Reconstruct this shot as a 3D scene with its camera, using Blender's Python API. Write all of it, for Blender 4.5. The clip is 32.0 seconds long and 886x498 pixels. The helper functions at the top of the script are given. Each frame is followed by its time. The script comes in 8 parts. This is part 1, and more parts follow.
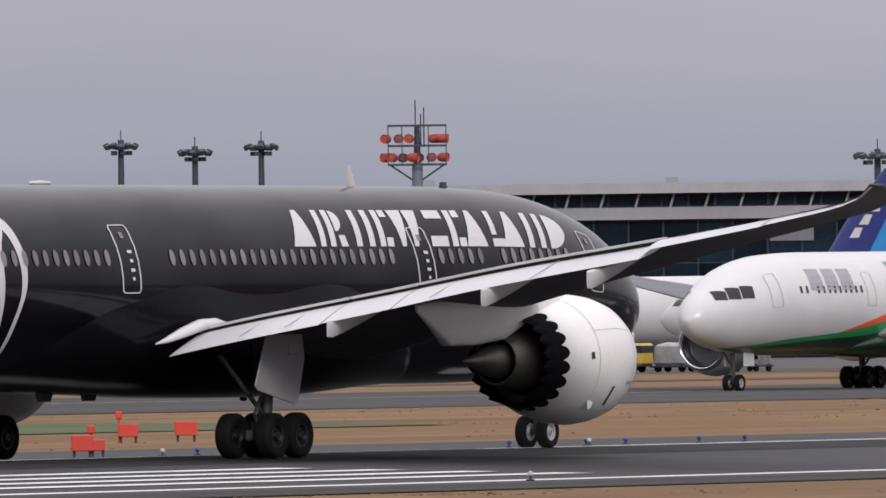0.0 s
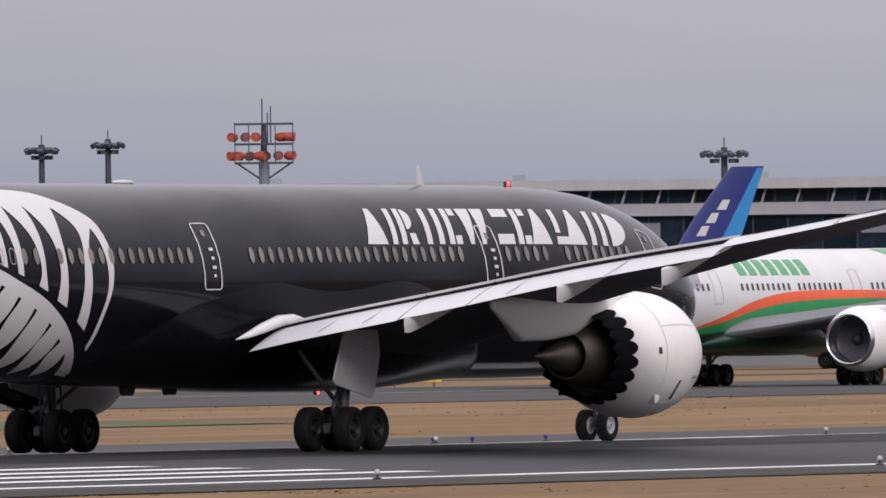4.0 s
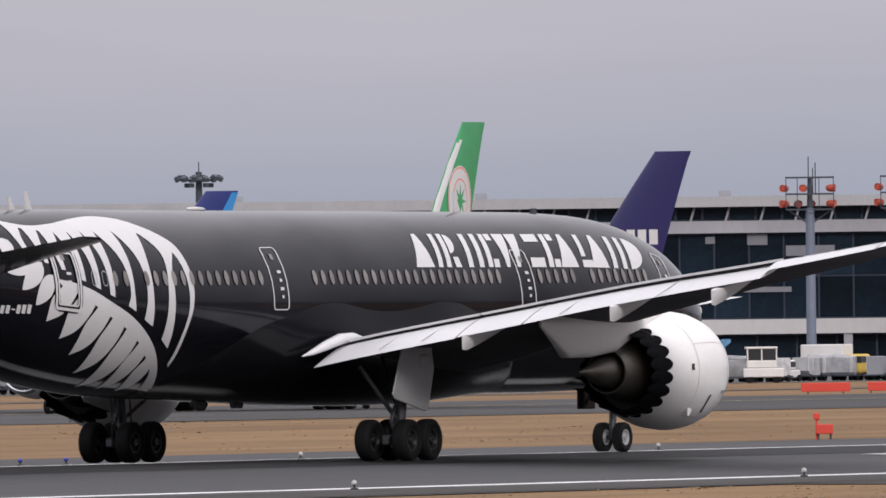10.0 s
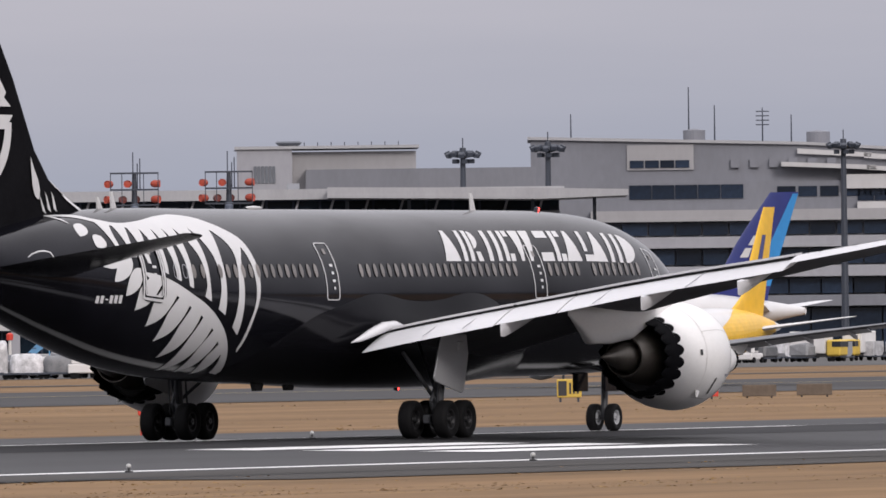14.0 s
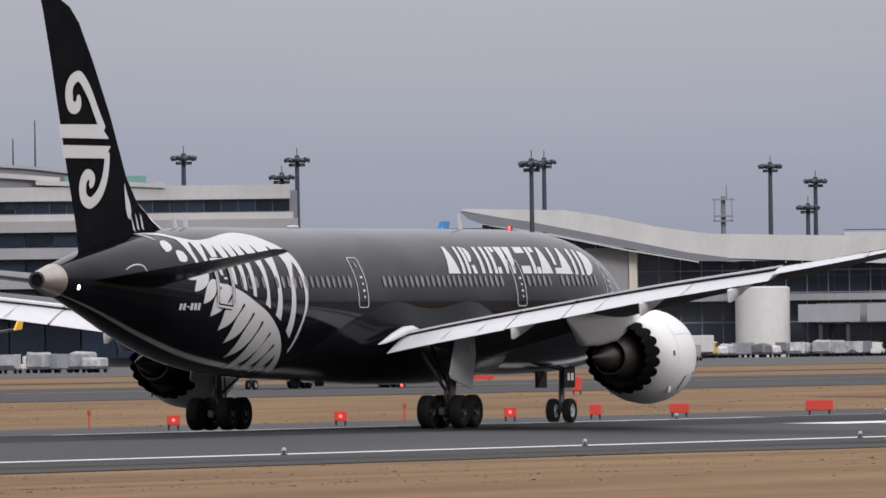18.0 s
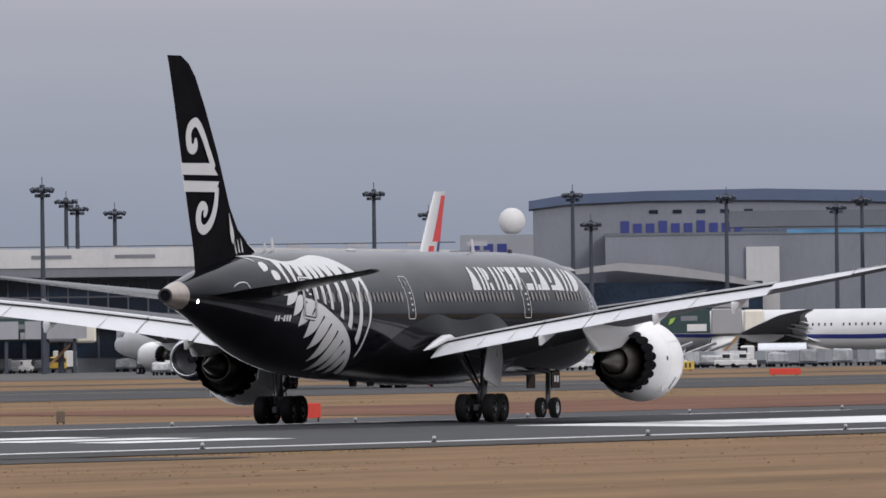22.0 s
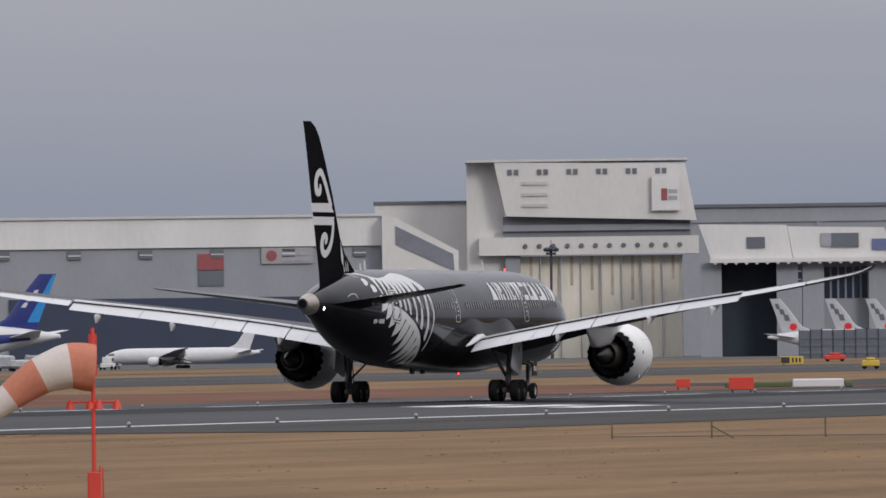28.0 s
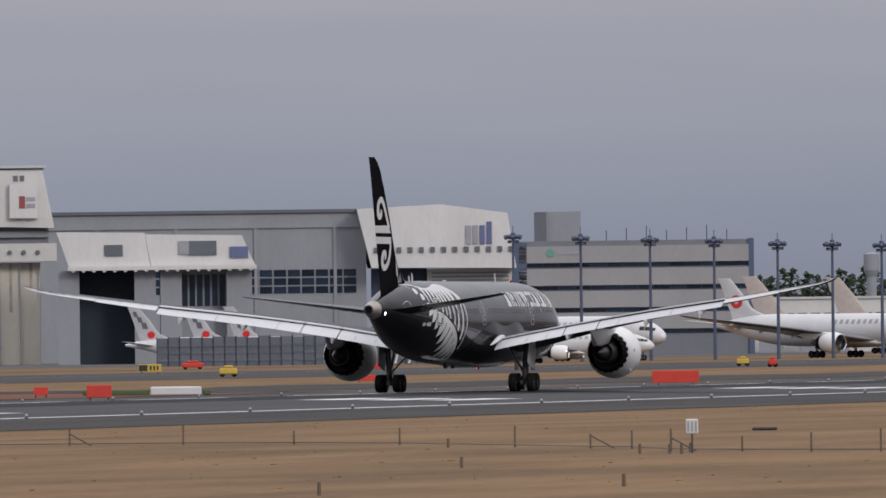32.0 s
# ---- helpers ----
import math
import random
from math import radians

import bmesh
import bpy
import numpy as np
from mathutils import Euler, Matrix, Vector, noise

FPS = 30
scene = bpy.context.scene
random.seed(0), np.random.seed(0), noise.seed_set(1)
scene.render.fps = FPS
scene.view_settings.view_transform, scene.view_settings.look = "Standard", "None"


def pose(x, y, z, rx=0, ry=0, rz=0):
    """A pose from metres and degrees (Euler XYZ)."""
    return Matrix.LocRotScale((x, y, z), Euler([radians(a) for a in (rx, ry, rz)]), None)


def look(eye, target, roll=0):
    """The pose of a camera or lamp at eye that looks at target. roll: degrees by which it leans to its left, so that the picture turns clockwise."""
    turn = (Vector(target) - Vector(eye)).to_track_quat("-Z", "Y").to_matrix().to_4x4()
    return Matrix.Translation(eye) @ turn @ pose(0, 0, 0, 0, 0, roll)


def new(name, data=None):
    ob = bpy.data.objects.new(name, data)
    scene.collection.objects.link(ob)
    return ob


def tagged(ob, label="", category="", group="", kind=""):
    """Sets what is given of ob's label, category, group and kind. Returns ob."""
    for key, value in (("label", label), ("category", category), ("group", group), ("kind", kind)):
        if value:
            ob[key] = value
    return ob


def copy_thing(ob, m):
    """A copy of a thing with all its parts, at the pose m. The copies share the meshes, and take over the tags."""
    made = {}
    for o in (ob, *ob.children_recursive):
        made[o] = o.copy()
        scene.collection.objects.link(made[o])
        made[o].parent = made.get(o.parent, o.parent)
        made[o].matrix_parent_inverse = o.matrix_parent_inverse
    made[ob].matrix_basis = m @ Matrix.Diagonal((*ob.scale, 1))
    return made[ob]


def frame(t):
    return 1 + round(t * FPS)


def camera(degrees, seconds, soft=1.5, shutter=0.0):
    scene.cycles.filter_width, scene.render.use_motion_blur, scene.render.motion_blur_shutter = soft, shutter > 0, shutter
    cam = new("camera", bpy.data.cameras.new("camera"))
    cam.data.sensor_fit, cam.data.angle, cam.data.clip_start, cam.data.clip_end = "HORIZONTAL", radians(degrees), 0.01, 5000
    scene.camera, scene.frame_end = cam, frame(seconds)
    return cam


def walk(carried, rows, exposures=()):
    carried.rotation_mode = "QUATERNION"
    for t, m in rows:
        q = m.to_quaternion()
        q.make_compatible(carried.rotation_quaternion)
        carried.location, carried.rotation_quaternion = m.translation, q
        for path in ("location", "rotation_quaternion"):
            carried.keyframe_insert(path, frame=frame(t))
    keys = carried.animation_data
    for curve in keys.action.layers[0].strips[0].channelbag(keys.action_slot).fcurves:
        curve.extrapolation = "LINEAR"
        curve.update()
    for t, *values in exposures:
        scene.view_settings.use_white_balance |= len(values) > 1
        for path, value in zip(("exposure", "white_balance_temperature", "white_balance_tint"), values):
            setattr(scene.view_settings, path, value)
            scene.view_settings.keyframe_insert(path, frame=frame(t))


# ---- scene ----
# ---- camera and its pan ----
# x runs along the runway, y across it away from the camera; the whole field falls 1.4 m in a kilometre
FALL = -0.00138
EYE = 4.51


def gz(x):
    return FALL * (x - 600)


def view(pan, tilt):
    return pose(0, 0, EYE, 90 + tilt, 0, -pan) @ pose(0, 0, 0, 0, 0, -0.715)


cam = camera(2.978, 32.0, 1.6)
walk(cam, [
    (0, view(61.3675, 0.2008)), (0.5, view(61.4150, 0.1950)), (1, view(61.4549, 0.1916)),
    (1.5, view(61.5024, 0.1881)), (2, view(61.5518, 0.1858)), (2.5, view(61.6221, 0.1858)),
    (4.5, view(61.9678, 0.1901)), (5, view(62.0381, 0.1909)), (5.5, view(62.0950, 0.1911)),
    (6, view(62.2356, 0.1929)), (6.5, view(62.4152, 0.2015)), (7, view(62.6172, 0.2057)),
    (7.5, view(62.7726, 0.2218)), (8, view(62.9075, 0.2265)), (8.5, view(63.0466, 0.2507)),
    (9, view(63.2355, 0.2599)), (9.5, view(63.4491, 0.2526)), (10, view(63.6497, 0.2496)),
    (10.5, view(63.8820, 0.2463)), (11, view(64.1216, 0.2447)), (11.5, view(64.3774, 0.2403)),
    (12, view(64.6029, 0.2371)), (12.5, view(64.8602, 0.2337)), (13, view(65.1875, 0.2254)),
    (13.5, view(65.5505, 0.2125)), (14, view(65.9196, 0.2072)), (14.5, view(66.2440, 0.1992)),
    (16.5, view(67.7495, 0.1958)), (17, view(68.1855, 0.2038)), (17.5, view(68.6596, 0.2044)),
    (18, view(69.0963, 0.2171)), (18.5, view(69.4718, 0.2358)), (19, view(69.9035, 0.2427)),
    (19.5, view(70.3134, 0.2404)), (20, view(70.7496, 0.2430)), (20.5, view(71.1380, 0.2418)),
    (21, view(71.4872, 0.2399)), (21.5, view(71.7934, 0.2423)), (22, view(72.1553, 0.2419)),
    (22.5, view(72.4897, 0.2394)), (23, view(72.8373, 0.2420)), (23.5, view(73.2313, 0.2434)),
    (24, view(73.6304, 0.2423)), (24.5, view(74.0326, 0.2434)), (26.5, view(75.2754, 0.2383)),
    (27, view(75.6147, 0.2322)), (27.5, view(75.9151, 0.2314)), (28, view(76.2877, 0.2333)),
    (28.5, view(76.6623, 0.2353)), (29, view(76.9753, 0.2310)), (29.5, view(77.2616, 0.2375)),
    (30, view(77.5369, 0.2320)), (30.5, view(77.7782, 0.2306)), (31, view(78.0096, 0.2330)),
    (31.5, view(78.2504, 0.2353)), (32, view(78.4466, 0.2331))],
    [(0, 0.02, 6500, 16), (6, 0.12, 6500, 16), (13, 0.18, 6500, 15), (17, 0.17, 6450, 14), (18, 0.09, 6400, 13), (20, -0.03, 6300, 12), (24, -0.04, 6250, 12), (27, -0.18, 6300, 12), (32, -0.22, 6330, 13)])

# ---- light ----
world = bpy.data.worlds.new("world")
scene.world = world
world.use_nodes = True
wn, wl = world.node_tree.nodes, world.node_tree.links
wn.clear()
sky = wn.new("ShaderNodeTexSky")
sky.sky_type, sky.sun_disc = "NISHITA", False
sky.sun_elevation, sky.sun_rotation = radians(24), radians(224)
sky.air_density, sky.dust_density, sky.ozone_density = 1.5, 4.0, 1.0
coord = wn.new("ShaderNodeTexCoord")
split = wn.new("ShaderNodeSeparateXYZ")
ramp = wn.new("ShaderNodeValToRGB")
stretch = wn.new("ShaderNodeMapping")
stretch.inputs["Scale"].default_value = (9, 9, 90)
cloud = wn.new("ShaderNodeTexNoise")
cloud.inputs["Scale"].default_value, cloud.inputs["Detail"].default_value = 1.6, 5
tone = wn.new("ShaderNodeMix")
tone.data_type, tone.blend_type = "RGBA", "MULTIPLY"
tone.inputs[0].default_value = 0.35
grey = wn.new("ShaderNodeValToRGB")
grey.color_ramp.elements[0].position, grey.color_ramp.elements[0].color = 0.3, (0.78, 0.8, 0.84, 1)
grey.color_ramp.elements[1].position, grey.color_ramp.elements[1].color = 0.7, (1.08, 1.04, 1.02, 1)
blend = wn.new("ShaderNodeMix")
blend.data_type = "RGBA"
blend.inputs[0].default_value = 0.93
fade = wn.new("ShaderNodeMix")
fade.data_type, fade.blend_type = "RGBA", "MULTIPLY"
fade.inputs[0].default_value, fade.inputs[7].default_value = 1.0, (0.1, 0.1, 0.1, 1)
back = wn.new("ShaderNodeBackground")
out = wn.new("ShaderNodeOutputWorld")
for pos, col in ((0.0, (0.27, 0.30, 0.36, 1)), (0.006, (0.33, 0.365, 0.44, 1)), (0.018, (0.47, 0.475, 0.52, 1)), (0.12, (0.66, 0.67, 0.71, 1)), (0.4, (1.15, 1.15, 1.18, 1)), (1.0, (1.6, 1.6, 1.62, 1))):
    e = ramp.color_ramp.elements.new(pos) if pos not in (0.0, 1.0) else ramp.color_ramp.elements[0 if pos == 0.0 else -1]
    e.color = col
wl.new(coord.outputs["Generated"], split.inputs[0])
wl.new(split.outputs["Z"], ramp.inputs[0])
wl.new(coord.outputs["Generated"], stretch.inputs[0])
wl.new(stretch.outputs[0], cloud.inputs["Vector"])
wl.new(cloud.outputs["Fac"], grey.inputs[0])
wl.new(ramp.outputs[0], tone.inputs[6])
wl.new(grey.outputs[0], tone.inputs[7])
wl.new(sky.outputs[0], fade.inputs[6])
wl.new(fade.outputs[2], blend.inputs[6])
wl.new(tone.outputs[2], blend.inputs[7])
wl.new(blend.outputs[2], back.inputs["Color"])
wl.new(back.outputs[0], out.inputs["Surface"])
back.inputs["Strength"].default_value = 1.0

sun = new("sun", bpy.data.lights.new("sun", "SUN"))
sun.data.energy, sun.data.angle, sun.data.color = 1.35, radians(14), (1.0, 0.96, 0.9)
sun.matrix_basis = look((-70, -72, 45), (0, 0, 0))


# ---- materials ----
def mat(name, color, rough=0.6, metal=0.0, var=0.12, scale=1.0, bump=0.0, coat=0.0, stretch=(1, 1, 1), fine=14.0, glow=0.0, spread=0.0, spec=0.5):
    m = bpy.data.materials.new(name)
    m.use_nodes = True
    n, l = m.node_tree.nodes, m.node_tree.links
    p = n["Principled BSDF"]
    p.inputs["Roughness"].default_value, p.inputs["Metallic"].default_value = rough, metal
    p.inputs["Specular IOR Level"].default_value = spec
    p.inputs["Coat Weight"].default_value = coat
    p.inputs["Coat Roughness"].default_value = 0.08
    c = n.new("ShaderNodeTexCoord")
    mp = n.new("ShaderNodeMapping")
    mp.inputs["Scale"].default_value = stretch
    l.new(c.outputs["Object"], mp.inputs[0])
    n1, n2 = n.new("ShaderNodeTexNoise"), n.new("ShaderNodeTexNoise")
    n1.inputs["Scale"].default_value, n1.inputs["Detail"].default_value = scale, 4
    n2.inputs["Scale"].default_value, n2.inputs["Detail"].default_value = scale * fine, 3
    add = n.new("ShaderNodeMath")
    add.operation = "MULTIPLY_ADD"
    add.inputs[1].default_value = 0.5
    l.new(mp.outputs[0], n1.inputs["Vector"])
    l.new(mp.outputs[0], n2.inputs["Vector"])
    l.new(n2.outputs["Fac"], add.inputs[0])
    l.new(n1.outputs["Fac"], add.inputs[2])
    r = n.new("ShaderNodeMapRange")
    r.inputs["From Min"].default_value, r.inputs["From Max"].default_value = 0.45, 1.05
    r.inputs["To Min"].default_value, r.inputs["To Max"].default_value = 1 - var, 1 + var
    l.new(add.outputs[0], r.inputs[0])
    value = r.outputs[0]
    if spread:
        info = n.new("ShaderNodeObjectInfo")
        own = n.new("ShaderNodeMapRange")
        own.inputs["To Min"].default_value, own.inputs["To Max"].default_value = 1 - spread, 1 + spread
        both = n.new("ShaderNodeMath")
        both.operation = "MULTIPLY"
        l.new(info.outputs["Random"], own.inputs[0])
        l.new(own.outputs[0], both.inputs[0])
        l.new(value, both.inputs[1])
        value = both.outputs[0]
    x = n.new("ShaderNodeMix")
    x.data_type, x.blend_type = "RGBA", "MULTIPLY"
    x.inputs[0].default_value, x.inputs[6].default_value = 1.0, (*color, 1)
    l.new(value, x.inputs[7])
    l.new(x.outputs[2], p.inputs["Base Color"])
    if bump:
        b = n.new("ShaderNodeBump")
        b.inputs["Strength"].default_value, b.inputs["Distance"].default_value = bump, 0.02
        l.new(n2.outputs["Fac"], b.inputs["Height"])
        l.new(b.outputs[0], p.inputs["Normal"])
    if glow:
        l.new(x.outputs[2], p.inputs["Emission Color"])
        p.inputs["Emission Strength"].default_value = glow
    return m


BLACK = mat("black gloss paint", (0.005, 0.0051, 0.0072), 0.1, var=0.35, scale=0.35, stretch=(0.5, 1, 1), spec=0.14)
SATIN = mat("black satin tail paint", (0.009, 0.009, 0.0105), 0.45, var=0.35, scale=0.4, spec=0.0)
FAIRING = mat("black fairing paint", (0.0052, 0.0052, 0.0066), 0.16, var=0.3, scale=0.4, spec=0.045)
BLACK.node_tree.nodes["Principled BSDF"].inputs["Specular Tint"].default_value = (0.78, 0.81, 1.0, 1)
SATIN.node_tree.nodes["Principled BSDF"].inputs["Specular Tint"].default_value = (0.78, 0.81, 1.0, 1)
FAIRING.node_tree.nodes["Principled BSDF"].inputs["Specular Tint"].default_value = (0.78, 0.81, 1.0, 1)
# noise in the specular level stands in for mottled cloud reflections
for gloss in (BLACK,):
    bn, bl = gloss.node_tree.nodes, gloss.node_tree.links
    film = bn.new("ShaderNodeMapRange")
    film.inputs["From Min"].default_value, film.inputs["From Max"].default_value = 0.35, 0.65
    film.inputs["To Min"].default_value, film.inputs["To Max"].default_value = 0.08, 0.135
    bl.new([k for k in bn if k.type == "TEX_NOISE"][0].outputs["Fac"], film.inputs[0])
    bl.new(film.outputs[0], bn["Principled BSDF"].inputs["Specular IOR Level"])
DECAL = mat("white film", (0.52, 0.52, 0.53), 0.4, var=0.04, scale=1.2)
WHITE = mat("white aircraft paint", (0.56, 0.56, 0.57), 0.3, var=0.06, scale=0.5, coat=0.2)
COWL = mat("white nacelle paint", (0.7, 0.695, 0.69), 0.32, var=0.07, scale=0.9, stretch=(0.4, 1, 1), coat=0.15)
WINGGREY = mat("grey wing paint", (0.2, 0.205, 0.22), 0.5, var=0.1, scale=0.6, stretch=(1, 0.3, 1), spec=0.0)
FLAPGREY = mat("pale grey flap paint", (0.54, 0.54, 0.56), 0.4, var=0.08, scale=0.7, stretch=(1, 0.4, 1))
# darker than the true grey paint, carrying the underside's shade in its colour
WINGSKIN = mat("mid grey wing skin", (0.15, 0.15, 0.16), 0.45, var=0.15, scale=0.6, stretch=(1, 0.3, 1), spec=0.0)
SEAL = mat("dark seal rubber", (0.02, 0.02, 0.022), 0.6)
PANE = mat("shaded cabin window", (0.14, 0.126, 0.12), 0.35, var=0.25, scale=0.3, spread=0.25)
DARKGLASS = mat("dark cockpit glass", (0.02, 0.022, 0.026), 0.3, spec=0.3)
TITAN = mat("heat-stained titanium", (0.1, 0.088, 0.076), 0.42, 0.6, var=0.3, scale=1.4)
CONE = mat("bare exhaust cone metal", (0.42, 0.37, 0.33), 0.36, 0.8, var=0.2, scale=1.8)
NOZZLEBLACK = mat("near-black nozzle metal", (0.006, 0.006, 0.0075), 0.7, 0.0, var=0.3, scale=2.0, spec=0.03)
CHROME = mat("polished lip metal", (0.62, 0.63, 0.66), 0.2, 1.0, var=0.05)
TYRE = mat("tyre rubber", (0.0042, 0.0042, 0.005), 0.8, spec=0.2, var=0.25, scale=3)
RIM = mat("grey wheel rim", (0.02, 0.02, 0.022), 0.4, 0.5, var=0.15, scale=4)
STRUT = mat("grey gear steel", (0.06, 0.063, 0.07), 0.4, 0.4, var=0.2, scale=3)
GEARDOOR = mat("grey gear door paint", (0.3, 0.305, 0.32), 0.45, var=0.1, scale=1)
REDGLOW = mat("red flashing beacon", (1.0, 0.06, 0.05), 0.3, var=0.0, glow=5)
LAMPGLOW = mat("white landing lamp", (1.0, 0.96, 0.85), 0.3, var=0.0, glow=14)
FAN = mat("dark fan blades", (0.03, 0.03, 0.034), 0.35, 0.6, var=0.2)
GREEN = mat("green tail paint", (0.02, 0.26, 0.085), 0.35, coat=0.2)
DEEPGREEN = mat("deep green belly paint", (0.004, 0.03, 0.014), 0.35, coat=0.2)
ORANGE = mat("orange stripe paint", (0.75, 0.1, 0.03), 0.35)
NAVY = mat("navy blue paint", (0.02, 0.03, 0.16), 0.35, coat=0.2)
PURPLE = mat("violet tail paint", (0.014, 0.012, 0.085), 0.35, coat=0.2)
SKYBLUE = mat("light blue paint", (0.03, 0.22, 0.52), 0.35)
RED = mat("red aircraft paint", (0.6, 0.02, 0.025), 0.35)
YELLOW = mat("yellow aircraft paint", (0.72, 0.42, 0.02), 0.35)
BRONZE = mat("bronze tail paint", (0.32, 0.17, 0.07), 0.35)
TAN = mat("pale bronze tail paint", (0.42, 0.36, 0.33), 0.35)
SILVER = mat("silver tail paint", (0.4, 0.4, 0.42), 0.4)
SEAMGREY = mat("thin cowl seam", (0.42, 0.415, 0.41), 0.4)
MIDGREY = mat("grey lettering", (0.28, 0.28, 0.31), 0.4)

ASPHALT = mat("runway asphalt", (0.036, 0.036, 0.039), 0.72, spec=0.19, var=0.3, scale=0.06, bump=0.3, stretch=(0.25, 2.0, 1), fine=30)
RUBBER = mat("tyre-stained asphalt", (0.02, 0.02, 0.022), 0.8, spec=0.12, var=0.35, scale=0.08, bump=0.2, stretch=(0.15, 2.4, 1), fine=30)
STAIN = mat("worn grey asphalt edge", (0.05, 0.047, 0.045), 0.9, spec=0.12, var=0.35, scale=0.1, stretch=(0.2, 2.0, 1), fine=30)
TAXIWAY = mat("taxiway asphalt", (0.055, 0.054, 0.056), 0.9, spec=0.12, var=0.25, scale=0.05, bump=0.2, stretch=(0.3, 1.6, 1), fine=30)
CONCRETE = mat("apron concrete", (0.09, 0.088, 0.087), 0.9, spec=0.12, var=0.2, scale=0.03, stretch=(0.3, 1.5, 1), fine=25)
GRASS = mat("dry winter grass", (0.172, 0.107, 0.056), 0.95, spec=0.12, var=0.42, scale=0.09, bump=0.4, stretch=(0.25, 1.6, 1), fine=22)
SOIL = mat("reddish bare soil", (0.135, 0.065, 0.042), 0.95, spec=0.12, var=0.3, scale=0.08, stretch=(0.3, 1.6, 1))
MOSS = mat("greenish turf", (0.08, 0.1, 0.05), 0.95, spec=0.12, var=0.3, scale=0.1, stretch=(0.3, 1.6, 1))
PAINT = mat("white runway paint", (0.66, 0.66, 0.66), 0.7, var=0.22, scale=0.5, stretch=(0.5, 2, 1))
SIGNRED = mat("red signal paint", (0.5, 0.036, 0.02), 0.5, var=0.12, scale=1.5)
LAMPRED = mat("orange-red lamp housing", (0.36, 0.055, 0.03), 0.5, var=0.15, scale=1.5)
STEEL = mat("weathered mast steel", (0.035, 0.042, 0.058), 0.55, 0.2, var=0.15, scale=0.6)
TOWERGREY = mat("blue-grey tower paint", (0.13, 0.155, 0.21), 0.55, var=0.12, scale=0.5)
LAMPDARK = mat("dull maroon lamp housing", (0.16, 0.04, 0.035), 0.6, var=0.15, scale=1.5)
STEELBLUE = mat("blue-grey mast steel", (0.06, 0.08, 0.13), 0.55, 0.2, var=0.15, scale=0.6)
CLADGREY = mat("grey wall cladding", (0.235, 0.245, 0.27), 0.65, var=0.1, scale=0.12, stretch=(1, 1, 0.4))
CLADPALE = mat("pale wall cladding", (0.53, 0.515, 0.5), 0.65, var=0.1, scale=0.1, stretch=(1, 1, 0.4))
CLADWHITE = mat("white wall cladding", (0.56, 0.55, 0.545), 0.6, var=0.1, scale=0.1, stretch=(1, 1, 0.4))
CREAM = mat("cream hangar doors", (0.6, 0.56, 0.485), 0.65, var=0.12, scale=0.15, stretch=(1, 1, 0.3))
DARKCLAD = mat("dark grey cladding", (0.1, 0.11, 0.13), 0.6, var=0.15, scale=0.15)
BAYBLUE = mat("dark navy bay doors", (0.022, 0.032, 0.065), 0.6, var=0.15, scale=0.15)
BLUECLAD = mat("slate blue cladding", (0.06, 0.085, 0.15), 0.55, var=0.12, scale=0.15)
ROOF = mat("pale metal roofing", (0.46, 0.455, 0.455), 0.5, 0.1, var=0.12, scale=0.1, stretch=(3, 1, 1))
CONCRETEGREY = mat("blue-grey concrete band", (0.27, 0.27, 0.295), 0.75, var=0.14, scale=0.1, stretch=(1, 1, 0.4))
ROOFGREY = mat("dull grey roofing", (0.3, 0.3, 0.315), 0.6, var=0.12, scale=0.1, stretch=(3, 1, 1))
SMOKED = mat("smoked dark facade glass", (0.007, 0.013, 0.021), 0.16, var=0.6, scale=0.12, spec=0.08, spread=0.5)
GLAZE = mat("tinted facade glass", (0.012, 0.02, 0.036), 0.16, var=0.6, scale=0.12, spec=0.28, spread=0.5)
BLUEROOF = mat("bright blue roofing", (0.085, 0.23, 0.4), 0.45, var=0.1, scale=0.2)
YELLOWPAINT = mat("yellow vehicle paint", (0.5, 0.34, 0.05), 0.5)
CART = mat("dull metal and wrapped cargo", (0.24, 0.245, 0.26), 0.5, 0.15, var=0.45, scale=0.9, spread=0.6)
WRAP = mat("crumpled plastic wrap", (0.46, 0.46, 0.48), 0.32, var=0.45, scale=1.6, bump=0.8, spread=0.3, fine=5)
TERMGREY = mat("blue-grey terminal wall", (0.15, 0.155, 0.178), 0.65, var=0.14, scale=0.12, stretch=(1, 1, 0.4))
HANGARGREY = mat("dull slate hangar wall", (0.15, 0.16, 0.19), 0.65, var=0.14, scale=0.12, stretch=(1, 1, 0.4))
PALEWALL = mat("pale terminal storey", (0.4, 0.395, 0.4), 0.65, var=0.12, scale=0.1, stretch=(1, 1, 0.4))
WAREGREY = mat("light grey warehouse wall", (0.27, 0.265, 0.275), 0.65, var=0.1, scale=0.1, stretch=(1, 1, 0.4))
MIDNAVY = mat("deep navy belly paint", (0.008, 0.012, 0.05), 0.35, coat=0.2)
DUSK = mat("dark grey-violet tail paint", (0.07, 0.06, 0.07), 0.4)
FOLIAGE = mat("dark conifer foliage", (0.03, 0.045, 0.025), 0.9, var=0.35, scale=0.4)
BARK = mat("grey-brown bark", (0.09, 0.065, 0.05), 0.95)
SOCKWHITE = mat("faded white sock cloth", (0.5, 0.45, 0.42), 0.85, var=0.12, scale=0.8)
SOCKORANGE = mat("faded orange sock cloth", (0.44, 0.16, 0.1), 0.85, var=0.2, scale=0.8)
FADEDRED = mat("faded red sign paint", (0.24, 0.055, 0.06), 0.6)
FADEDNAVY = mat("faded blue sign paint", (0.1, 0.12, 0.24), 0.6)
FADEDTEAL = mat("faded teal sign paint", (0.12, 0.26, 0.23), 0.6)
